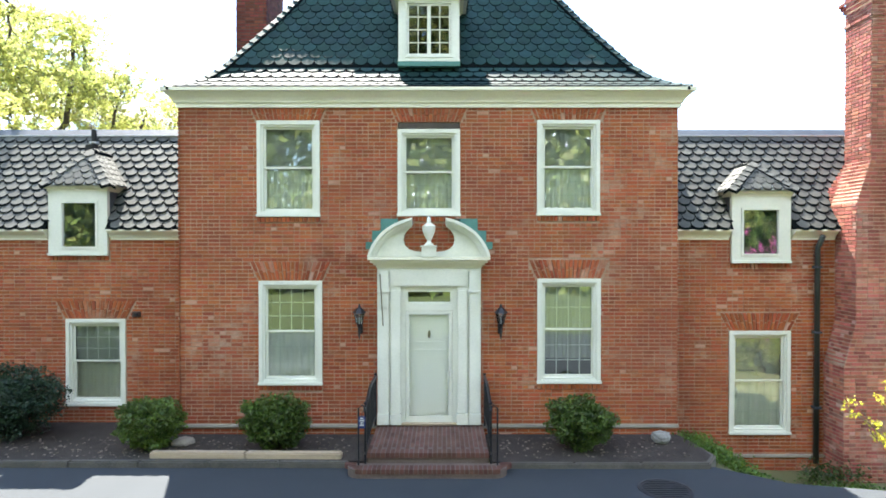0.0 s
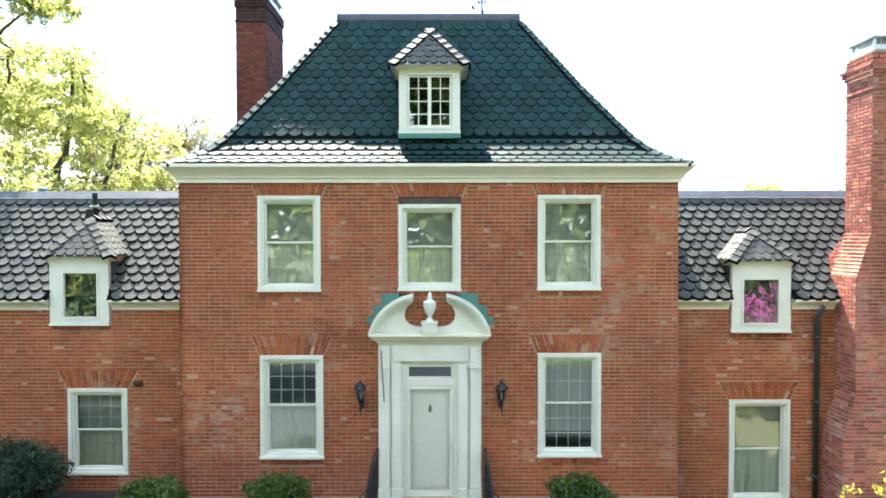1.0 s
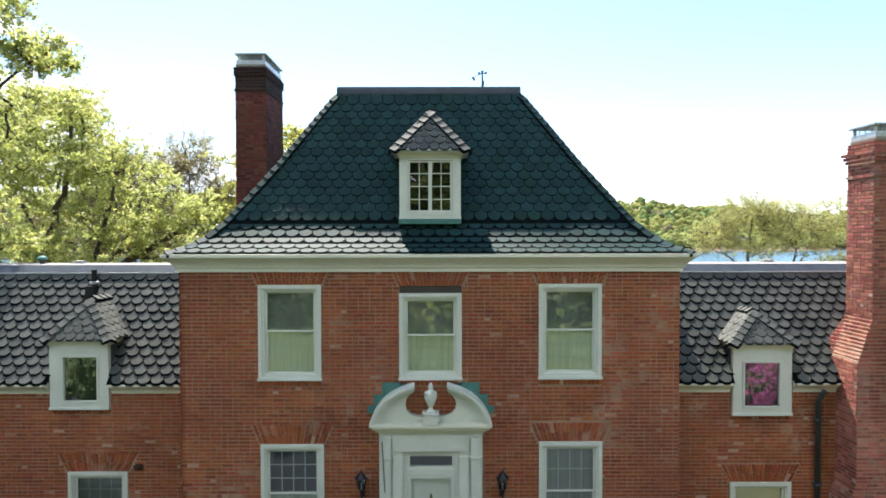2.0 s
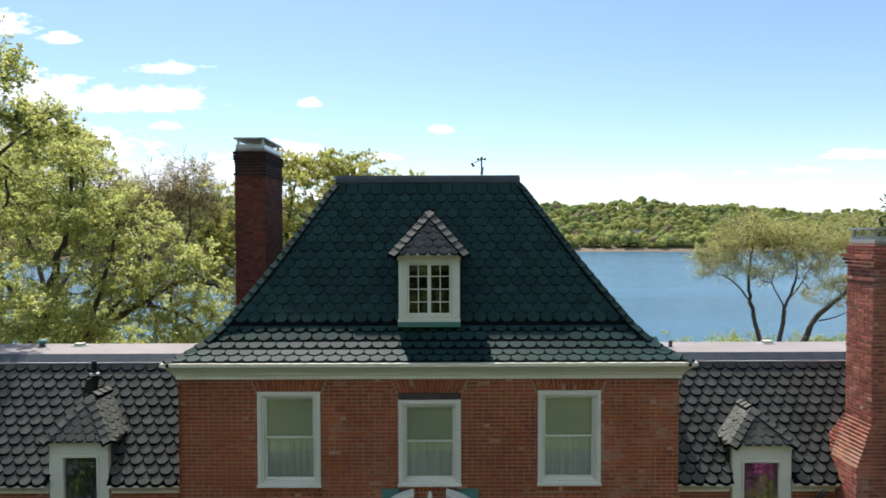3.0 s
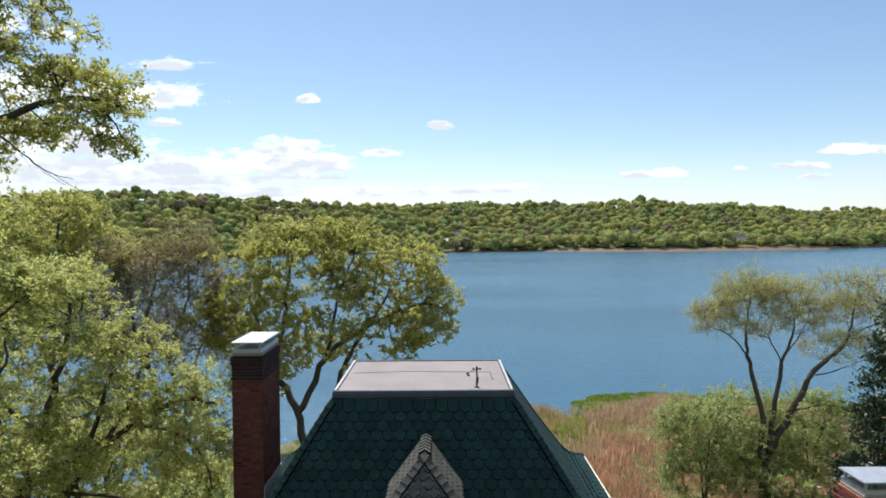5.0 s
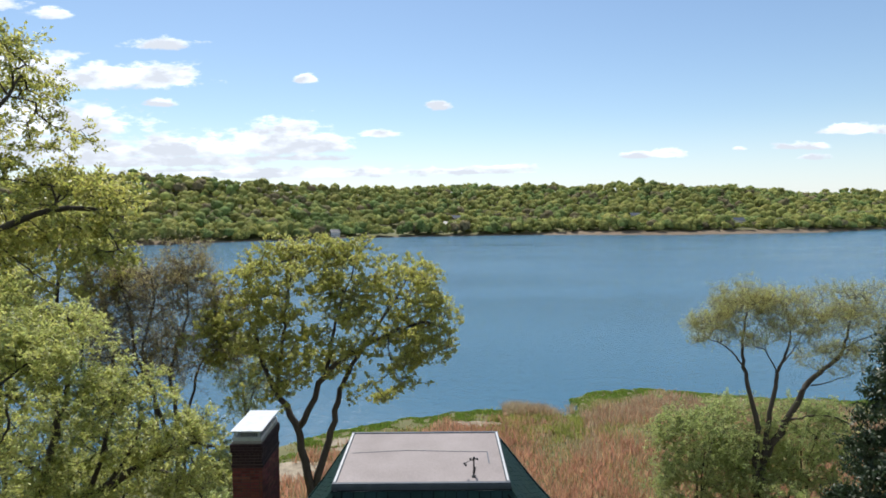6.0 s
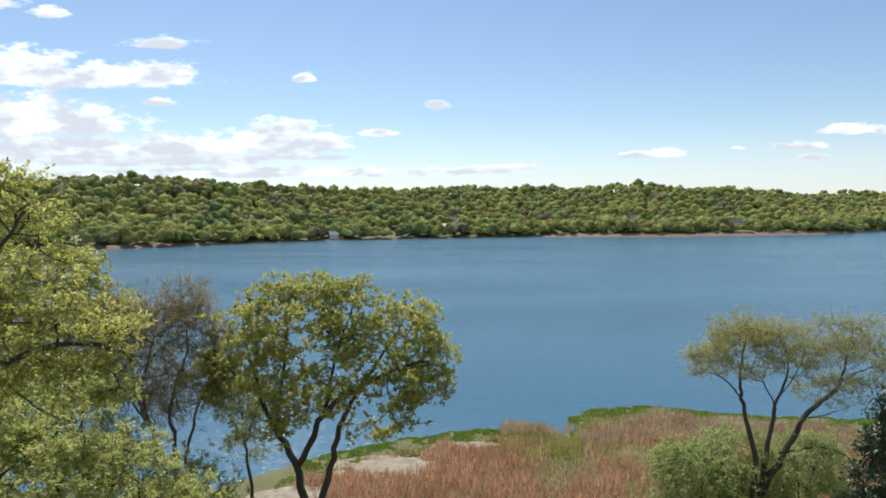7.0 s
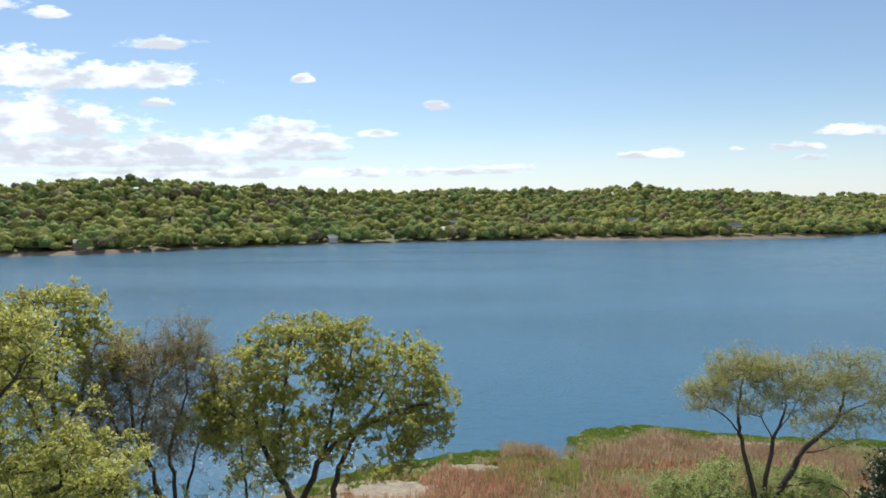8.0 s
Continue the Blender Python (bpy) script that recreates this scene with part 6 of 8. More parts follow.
def shrub(name, at, rx, ry, rz, material, leaf, count, label, seed, boxy=2.0, inner=LEAF_YEW):
    """A clipped shrub: stems, and leaves that thin out to an uneven skin."""
    t = thing(name, label, "shrub", "shrubs along the house wall" if name == "boxwood" else "")
    g = np.random.default_rng(seed)
    st, r = Shape(), random.Random(seed)
    for k in range(9):
        q, f = r.uniform(0, 6.28), r.uniform(0.3, 0.8)
        st.tube([(0.05 * math.cos(q), 0.05 * math.sin(q), -0.02), (rx * f * 0.5 * math.cos(q), ry * f * 0.5 * math.sin(q), rz * 0.7), (rx * f * math.cos(q), ry * f * math.sin(q), rz * 1.5)], [0.018, 0.012, 0.005], 5)
    part("stems", st, BARK, t)
    d = g.normal(0, 1, (count, 3))
    d /= (np.abs(d) ** boxy).sum(axis=1)[:, None] ** (1 / boxy)
    lump = np.array([0.90 + 0.40 * noise.noise((p[0] * 2.3 + seed, p[1] * 2.3, p[2] * 2.3)) + 0.14 * noise.noise((p[0] * 6, p[1] * 6 + seed, p[2] * 6)) for p in d])
    rad = lump * (1 - 0.5 * g.random(count) ** 1.8)
    taper = 1 - 0.38 * np.clip(-d[:, 2], 0, 1)
    c = np.stack([d[:, 0] * rx * rad * taper, d[:, 1] * ry * rad * taper, rz + d[:, 2] * rz * rad], axis=1)
    c = c[c[:, 2] > 0.03]
    part("foliage", leaf_cloud(c, 1, 0.008, leaf, seed, up=0.35, droop=0.1, aspect=0.6), material, t)
    # solid dark core that paints the shade deep inside the leaves
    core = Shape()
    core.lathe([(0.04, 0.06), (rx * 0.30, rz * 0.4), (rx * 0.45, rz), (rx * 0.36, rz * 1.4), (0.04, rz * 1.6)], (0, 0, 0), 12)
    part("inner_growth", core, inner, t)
    t.location = at
    return t


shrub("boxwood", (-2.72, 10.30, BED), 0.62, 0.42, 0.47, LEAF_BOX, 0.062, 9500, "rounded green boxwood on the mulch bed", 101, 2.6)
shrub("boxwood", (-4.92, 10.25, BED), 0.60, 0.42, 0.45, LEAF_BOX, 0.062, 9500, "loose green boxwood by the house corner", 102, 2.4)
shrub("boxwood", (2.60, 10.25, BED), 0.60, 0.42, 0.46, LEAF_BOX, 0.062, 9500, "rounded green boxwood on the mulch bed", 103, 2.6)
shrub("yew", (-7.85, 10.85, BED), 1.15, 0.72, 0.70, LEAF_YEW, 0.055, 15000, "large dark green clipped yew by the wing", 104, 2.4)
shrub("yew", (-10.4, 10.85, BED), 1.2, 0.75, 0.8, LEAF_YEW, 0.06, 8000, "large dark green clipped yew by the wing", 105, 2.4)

gc = []
for k in range(420):
    u = rng.random()
    x = 4.75 + 3.2 * u + rng.uniform(-0.1, 0.15)
    y = along(x, [(4.7, 10.5), (5.6, 9.75), (6.6, 9.5), (7.9, 9.6)]) + rng.uniform(-0.1, 0.9) * (1.0 + 0.5 * u)
    gc.append((x, min(y, 11.7), ground_height(x, y) + rng.uniform(0.02, 0.16)))
tagged(part("groundcover", leaf_cloud(gc, 34, (0.11, 0.11, 0.05), 0.065, 110, 0.6), LEAF_IVY), "bright green leafy groundcover along the drive edge", "groundcover", kind="stuff")
gc = [(7.4 + rng.uniform(-0.35, 0.6), 11.25 + rng.uniform(-0.35, 0.35), -1.05 + rng.uniform(0, 0.30)) for _ in range(26)]
tagged(part("weeds", leaf_cloud(gc, 26, (0.08, 0.08, 0.08), 0.065, 111, 0.5), LEAF_BOX), "dark leafy weeds at the foot of the downspout", "weeds", kind="stuff")


def budding_shrub(at, seed):
    """A bare pale-stemmed shrub with clusters of yellow-green new leaves at the tips."""
    t = thing("budding_shrub", "pale bare branches with tufts of yellow new leaves", "shrub")
    r, s, tips = random.Random(seed), Shape(), []

    def grow(p, d, length, rad, depth):
        q = p + d * length * 0.5 + Vector((r.uniform(-1, 1), r.uniform(-1, 1), r.uniform(-0.3, 0.6))) * length * 0.10
        e = q + (d + Vector((0, 0, 0.15))) * length * 0.5
        s.tube([p, q, e], [rad, rad * 0.8, rad * 0.6], 5)
        if depth == 0:
            tips.append(e)
            return
        for k in range(3):
            nd = (d + Vector((r.uniform(-0.9, 0.5), r.uniform(-0.8, 0.8), r.uniform(-0.2, 0.8)))).normalized()
            grow(e if k else q, nd, length * r.uniform(0.5, 0.75), rad * 0.6, depth - 1)

    for k in range(5):
        grow(Vector((0, 0, 0)), Vector((-0.75 + 0.2 * k, r.uniform(-0.5, 0.5), 0.75)).normalized(), 0.75, 0.02, 3)
    part("branches", s, BARK_PALE, t)
    part("foliage", leaf_cloud([tuple(p) for p in tips], 8, 0.03, 0.052, seed, 0.2), leaf_material("lemon_leaf", (0.34, 0.33, 0.03), (0.55, 0.50, 0.06), 0.4), t, "tufts of lemon-yellow young leaves")
    t.location = at
    return t


budding_shrub((7.62, 9.05, ground_height(7.62, 9.05) - 0.05), 121)
# ------------------------------------------------------------------ trees


def tree(name, base, limbs, lumps, label, leaf_mat, bark, leaf=0.12, per=26, spread=0.34, seed=1, category="tree", shell=0.55, group="", twig=0.007, up=0.55, clumps=2.3, bough=6, shoots=3, rise=0.25, bare=0.0, shoot_mat=None):
    """A tree in world metres. limbs: polylines with a first and last radius; lumps: x, y, z, three half sizes and a number of leaf clumps.
    Boughs grow from the nearest wood to every clump and swell with what they carry; each clump is a spray of shoots with leaves along them.
    bare: the share of sprays that carry no leaves."""
    t = thing(name, label, category, group, base=base)
    r, g = random.Random(seed), np.random.default_rng(seed)
    wood = Shape()
    room = 60000
    P, D, up_to = np.zeros((room, 3)), np.zeros((room, 3)), np.full(room, -1)
    n = 0
    for pts, r0, r1 in limbs:
        # rounded, slightly crooked limb
        fine = []
        Q = [Vector(p) for p in pts]
        for i in range(len(Q) - 1):
            a, b = Q[i], Q[i + 1]
            pa, nb = Q[max(i - 1, 0)], Q[min(i + 2, len(Q) - 1)]
            for k in range(5):
                u = k / 5
                c = 0.5 * ((2 * a) + (b - pa) * u + (2 * pa - 5 * a + 4 * b - nb) * u * u + (3 * a - pa - 3 * b + nb) * u ** 3)
                wild = 0.45 * r1 + 0.03 * (b - a).length * (k > 0)
                fine.append(c + Vector((r.uniform(-1, 1), r.uniform(-1, 1), r.uniform(-0.5, 0.5))) * wild)
        fine.append(Q[-1])
        m = len(fine) - 1
        wood.tube(fine, [r0 + (r1 - r0) * (i / m) ** 0.8 for i in range(m + 1)], 8)
        for i, p in enumerate(fine):
            if i > m * 0.28:
                P[n], D[n] = p, (fine[min(i + 1, m)] - fine[i - 1]).normalized()
                n += 1
    on_limb = n
    part("trunk", wood, bark, t, smooth=True)
    centres = []
    for x, y, z, rx, ry, rz, count in lumps:
        # boughs on the skin of the lump, each with a cluster of leaf clumps
        count, m = int(count * clumps), max(3, int(count * clumps / bough))
        d = g.normal(0, 1, (m, 3))
        d[:, 2] += 0.25
        d /= np.linalg.norm(d, axis=1)[:, None]
        rad = (shell + (1 - shell) * g.random(m) ** 0.7) * (1 + 0.12 * g.normal(0, 1, m))
        heads = d * rad[:, None]
        off = g.normal(0, 1, (count, 3)) * np.array([0.20, 0.20, 0.12])
        centres.append(np.array([x, y, z]) + (heads[g.integers(0, m, count)] + off) * np.array([rx, ry, rz]))
    centres = np.concatenate(centres)
    near = np.array([((P[:n] - c) ** 2).sum(axis=1).min() for c in centres])
    tips, ends = [], []
    for i in np.argsort(near):
        c = centres[i]
        v = c - P[:n]
        L = np.sqrt((v * v).sum(axis=1)) + 1e-6
        cost = L * (1.35 - 0.35 * (v * D[:n]).sum(axis=1) / L)
        j = int(cost.argmin())
        p, length, d0 = P[j].copy(), L[j], D[j]
        m = int(min(max(2, length / 0.45), 9))
        way = (c - p) / length
        ta, tb = (0.6 * d0 + 0.6 * way) * length, (way + np.array([0, 0, rise])) * length
        last = j
        for k in range(1, m + 1):
            u = k / m
            h = (2 * u ** 3 - 3 * u * u + 1) * p + (u ** 3 - 2 * u * u + u) * ta + (3 * u * u - 2 * u ** 3) * c + (u ** 3 - u * u) * tb
            if k < m:
                h = h + g.normal(0, 0.035, 3) * min(length, 2.5) ** 0.7
            if n >= room:
                break
            P[n], up_to[n] = h, last
            e = h - P[last]
            D[n] = e / (np.linalg.norm(e) + 1e-6)
            last = n
            n += 1
        tips.append(last)
    # thickness from what each bough carries
    load = np.zeros(n)
    load[tips] += twig ** 2.4
    for k in range(n - 1, on_limb - 1, -1):
        load[up_to[k]] += load[k]
    thick = np.maximum(load, (twig * 0.9) ** 2.4) ** (1 / 2.4)
    kids = np.arange(on_limb, n)
    par = up_to[kids]
    start = np.where(par < on_limb, thick[kids] * 1.15, thick[par])
    v1, f1 = rods(P[par], P[kids] + D[kids] * thick[kids][:, None] * 0.5, np.minimum(start, thick[kids] * 1.5), thick[kids], 5)
    # sprays of shoots at the tips
    tip = np.repeat(np.array(tips), shoots)
    k = len(tip)
    way = D[tip] * 0.9 + g.normal(0, 0.62, (k, 3)) + np.array([0, 0, rise])
    way /= np.linalg.norm(way, axis=1)[:, None]
    reach = spread * g.uniform(1.1, 2.6, k)[:, None]
    a = P[tip] - D[tip] * spread * g.uniform(0, 0.8, k)[:, None]
    b = a + way * reach
    v2, f2 = rods(a, b, np.full(k, twig * 0.75), np.full(k, twig * 0.4), 3)
    tagged(part("branchwork", Quads(v1, f1), bark, t), kind="stuff")
    tagged(part("twigwork", Quads(v2, f2), shoot_mat or bark, t), kind="stuff")
    if per:
        each = max(1, per // shoots)
        clad = np.repeat(g.random(k // shoots) >= bare, shoots)
        a, b = a[clad], b[clad]
        u = g.uniform(0.25, 1.08, (len(a), each, 1))
        c = (a[:, None] + (b - a)[:, None] * u).reshape(-1, 3)
        part("crown", leaf_cloud(c, 1, (spread * 0.30, spread * 0.30, spread * 0.20), leaf, seed + 1, up), leaf_mat, t)
    return t


# the broad oak on the bank behind the house
oak = tree("oak", (-9.0, 43, -7.5),
           [([(-9.1, 43, -8.5), (-9.1, 43, -3.5), (-10.1, 43, 1.1), (-11.8, 43.4, 3.9), (-12.8, 43.6, 6.5), (-13.6, 43.8, 9.3)], 0.42, 0.09),
            ([(-10.0, 43, 0.8), (-7.8, 42.6, 4.8), (-6.0, 42.3, 6.3), (-3.2, 42.0, 7.9), (-0.6, 42.0, 8.6), (1.0, 42.0, 7.8)], 0.26, 0.05),
            ([(-7.8, 42.6, 4.8), (-7.2, 42.9, 8.0), (-6.3, 43.3, 11.0), (-5.6, 43.6, 13.2)], 0.15, 0.04),
            ([(-11.5, 43.4, 3.6), (-10.9, 43.0, 7.5), (-10.3, 42.6, 11.0), (-9.5, 42.4, 13.6)], 0.18, 0.04),
            ([(-8.8, 43.2, -8.5), (-8.8, 43.2, -3.5), (-7.7, 43.4, 0.5), (-6.7, 43.6, 4.0), (-5.6, 43.8, 6.0), (-4.0, 44.2, 8.4), (-2.6, 44.4, 10.6)], 0.36, 0.06),
            ([(-12.6, 43.6, 6.0), (-14.5, 43.2, 7.6), (-16.2, 42.8, 8.6)], 0.10, 0.03),
            ([(-3.4, 42.0, 7.8), (-3.2, 41.6, 6.2), (-2.6, 41.3, 4.8)], 0.06, 0.02)],
           [(-14.0, 43.2, 9.4, 3.2, 3.0, 2.5, 62), (-10.2, 43, 12.0, 3.4, 3.0, 2.2, 78), (-5.8, 43.3, 11.9, 3.0, 3.0, 2.1, 66), (-2.2, 43.6, 10.6, 2.9, 2.8, 2.2, 62),
            (0.0, 42.2, 8.2, 1.9, 2.2, 2.2, 40), (-7.6, 42.8, 8.6, 3.6, 3.0, 2.2, 44), (-13.2, 43.2, 5.8, 2.8, 2.3, 1.8, 26), (-3.0, 41.8, 5.4, 2.4, 1.9, 1.5, 22), (-9.2, 42.6, 5.6, 3.4, 2.4, 1.5, 22),
            (-8.4, 43.0, 13.0, 3.0, 2.6, 1.4, 36), (-12.2, 42.6, 7.8, 3.2, 2.6, 1.8, 46), (-7.4, 42.0, 6.4, 3.4, 2.4, 1.7, 38), (-4.5, 42.4, 8.4, 3.0, 2.4, 1.6, 40), (-1.2, 42.0, 6.9, 2.0, 2.0, 1.5, 30), (-15.3, 43.0, 7.2, 2.1, 2.2, 2.0, 34), (-12.6, 43.0, 3.2, 2.2, 2.0, 1.3, 16), (-4.6, 42.6, 3.4, 1.8, 1.6, 1.2, 12)],
           "broad oak with bright young leaves on the bank", LEAF_OAK, BARK, 0.185, 40, 0.23, 201, "tree", clumps=3.3, bough=6, twig=0.009, shoots=3)

# the thin willow by the marsh, with three stems
tree("willow", (27.2, 51, -10.8),
     [([(27.2, 51, -11.6), (27.1, 51, -8.0), (27.0, 51, -4.5), (26.95, 51, -1.9), (26.05, 51.2, 1.76), (25.7, 51.3, 4.36), (25.9, 51.4, 6.8), (26.3, 51.4, 9.0)], 0.42, 0.03),
      ([(26.0, 51.2, 2.6), (24.8, 51.0, 4.1), (23.7, 50.9, 5.0), (22.6, 50.8, 5.45), (21.5, 50.7, 6.8)], 0.09, 0.02),
      ([(27.7, 51, -11.4), (27.5, 51, -7.5), (27.6, 51, -4.5), (28.0, 51.1, -1.7), (28.5, 51.1, 1.76), (28.65, 51.1, 2.6), (29.3, 51.0, 4.36), (29.55, 51.0, 5.87), (29.1, 51.0, 8.4)], 0.36, 0.03),
      ([(28.5, 51.1, 2.4), (27.4, 50.7, 4.4), (26.2, 50.5, 5.0), (26.6, 50.3, 7.0)], 0.07, 0.02),
      ([(28.7, 51.1, 2.8), (30.2, 51.4, 4.6), (31.2, 51.6, 6.4), (31.0, 51.6, 8.0)], 0.07, 0.02),
      ([(27.5, 51, -5.2), (29.75, 50.8, -0.83), (31.05, 50.7, 1.76), (33.0, 50.6, 3.46), (33.85, 50.6, 4.8), (34.2, 50.6, 6.6), (34.6, 50.6, 8.6)], 0.34, 0.03),
      ([(33.6, 50.6, 4.4), (35.2, 50.4, 5.4), (37.0, 50.2, 6.0), (38.4, 50.0, 6.4)], 0.07, 0.02),
      ([(31.2, 50.7, 1.4), (32.6, 50.2, 1.9), (34.6, 49.9, 2.8)], 0.07, 0.02),
      ([(29.5, 50.9, -1.6), (32.2, 50.3, -1.0), (34.4, 50.0, -2.0), (35.4, 49.8, -4.6)], 0.10, 0.03)],
     [(26.0, 51.2, 7.9, 3.0, 2.6, 2.5, 130), (29.8, 51, 7.6, 2.6, 2.4, 2.3, 105), (34.8, 50.6, 7.4, 3.1, 2.6, 2.8, 130), (22.2, 50.8, 6.2, 1.6, 1.6, 1.4, 42), (32.6, 50.6, 3.8, 2.4, 2.0, 1.4, 34), (37.2, 50.2, 5.0, 2.2, 2.0, 1.8, 40), (23.8, 50.9, 7.4, 1.9, 1.8, 1.2, 42),
      (27.9, 51.0, 5.2, 2.0, 1.8, 1.5, 26), (24.6, 51.0, 5.3, 1.6, 1.5, 1.2, 22), (31.6, 50.9, 6.2, 1.9, 1.8, 1.7, 34), (34.6, 50.4, 4.0, 1.8, 1.6, 1.3, 22)],
     "slender willow with thin yellow-green spring leaves", LEAF_WILLOW, BARK, 0.10, 20, 0.34, 202, "tree", shell=0.2, bough=6, clumps=4.4, twig=0.0085, shoots=4, rise=0.7, shoot_mat=TWIG_WILLOW)
for k, (x, y, z, rx, rz, n) in enumerate(((22.2, 51.2, -3.6, 3.7, 3.2, 130), (26.8, 53.4, -3.6, 3.4, 3.2, 110), (31.6, 51.8, -3.4, 3.7, 3.2, 130), (27.4, 48.9, -7.6, 3.2, 1.9, 60))):
    tree("bank_shrub", (x, y, z - rz - 2.0), [([(x, y, z - rz - 3), (x - 0.4, y, z - 1), (x - 0.8, y, z + 1)], 0.10, 0.03), ([(x, y, z - rz - 3), (x + 0.8, y, z - 0.8), (x + 1.4, y, z + 0.8)], 0.09, 0.03), ([(x, y, z - rz - 3), (x, y - 0.9, z - 0.8), (x + 0.3, y - 1.2, z + 0.8)], 0.08, 0.03)],
         [(x, y, z, rx, 2.6, rz, n), (x, y, z - 2.6, rx * 1.1, 2.6, rz * 0.8, n // 2), (x, y, z - 4.4, rx * 1.05, 2.4, rz * 0.7, n // 3)], "rounded pale green shrub under the willow", LEAF_BUSH, BARK, 0.15, 40, 0.27, 210 + k, "shrub", group="shrubs on the bank", clumps=4.2, twig=0.007)

# leaning maple close behind the left wing
maple = tree("maple", (-16.2, 24.2, -1.5),
             [([(-16.4, 24.2, -2.5), (-15.9, 24.2, 1.0), (-15.2, 24.2, 2.6), (-14.0, 24.3, 4.5), (-11.9, 24.4, 6.0), (-10.2, 24.5, 6.9), (-8.9, 24.6, 6.6)], 0.36, 0.05),
              ([(-16.6, 24.4, -2.5), (-16.8, 24.5, 2.4), (-15.8, 24.6, 6.0), (-15.0, 24.6, 9.0), (-14.6, 24.6, 12.4)], 0.30, 0.05),
              ([(-14.4, 24.3, 4.2), (-13.2, 24.0, 7.0), (-12.4, 23.8, 9.4)], 0.14, 0.04),
              ([(-16.0, 24.6, 5.4), (-17.6, 24.2, 7.4), (-18.2, 24.0, 10.0)], 0.14, 0.04),
              ([(-17.3, 24.0, -2.5), (-16.9, 24.0, 2.6), (-15.2, 23.9, 4.2), (-13.3, 23.9, 5.3), (-12.1, 24.0, 6.9), (-11.6, 24.0, 8.4)], 0.22, 0.04),
              ([(-12.0, 24.4, 5.9), (-10.4, 24.2, 5.6), (-9.2, 24.0, 4.6), (-8.9, 23.9, 3.4)], 0.09, 0.025),
              ([(-14.8, 24.2, 3.2), (-12.6, 23.8, 3.2), (-10.8, 23.6, 2.6)], 0.10, 0.03)],
             [(-15.3, 24.2, 10.8, 2.1, 2.7, 1.8, 66), (-17.0, 24, 8.8, 2.6, 2.8, 2.8, 60), (-12.4, 24, 8.6, 2.3, 2.6, 1.8, 60), (-10.2, 24.5, 6.4, 1.7, 2.2, 1.9, 46), (-13.8, 23.4, 5.6, 2.6, 2.3, 1.8, 44), (-10.2, 24.2, 3.2, 1.6, 1.9, 1.5, 24), (-16.2, 23.4, 4.2, 2.3, 1.9, 1.9, 32)],
             "leaning maple in light yellow-green leaf by the wing", LEAF_YELLOW, BARK, 0.118, 45, 0.20, 203, "tree", clumps=4.6, bough=9, twig=0.006, shoots=3, rise=0.05, up=0.8)
tree("maple", (-16.4, 18, -0.6),
     [([(-16.4, 18, -1.2), (-16.2, 18, 4), (-15.6, 18, 8), (-15.4, 18, 13)], 0.30, 0.06), ([(-15.8, 18, 6.5), (-14.2, 18, 9.5), (-13.2, 18, 12.0), (-12.9, 18, 14.6)], 0.16, 0.04), ([(-14.0, 18, 10.0), (-12.6, 18, 11.4), (-11.4, 18, 12.2)], 0.07, 0.02)],
     [(-13.3, 18, 12.9, 1.4, 1.8, 2.0, 46), (-11.7, 18, 12.1, 0.9, 1.1, 0.6, 16), (-13.6, 18, 9.4, 1.6, 1.8, 1.6, 34), (-16.3, 18, 12, 2.6, 2.6, 3.4, 60), (-14.0, 18, 6.8, 1.8, 1.8, 1.4, 24)],
     "maple in bright green young leaf beside the wing", LEAF_YELLOW, BARK, 0.11, 42, 0.19, 204, "tree", clumps=4.2, bough=8, twig=0.006, shoots=3)

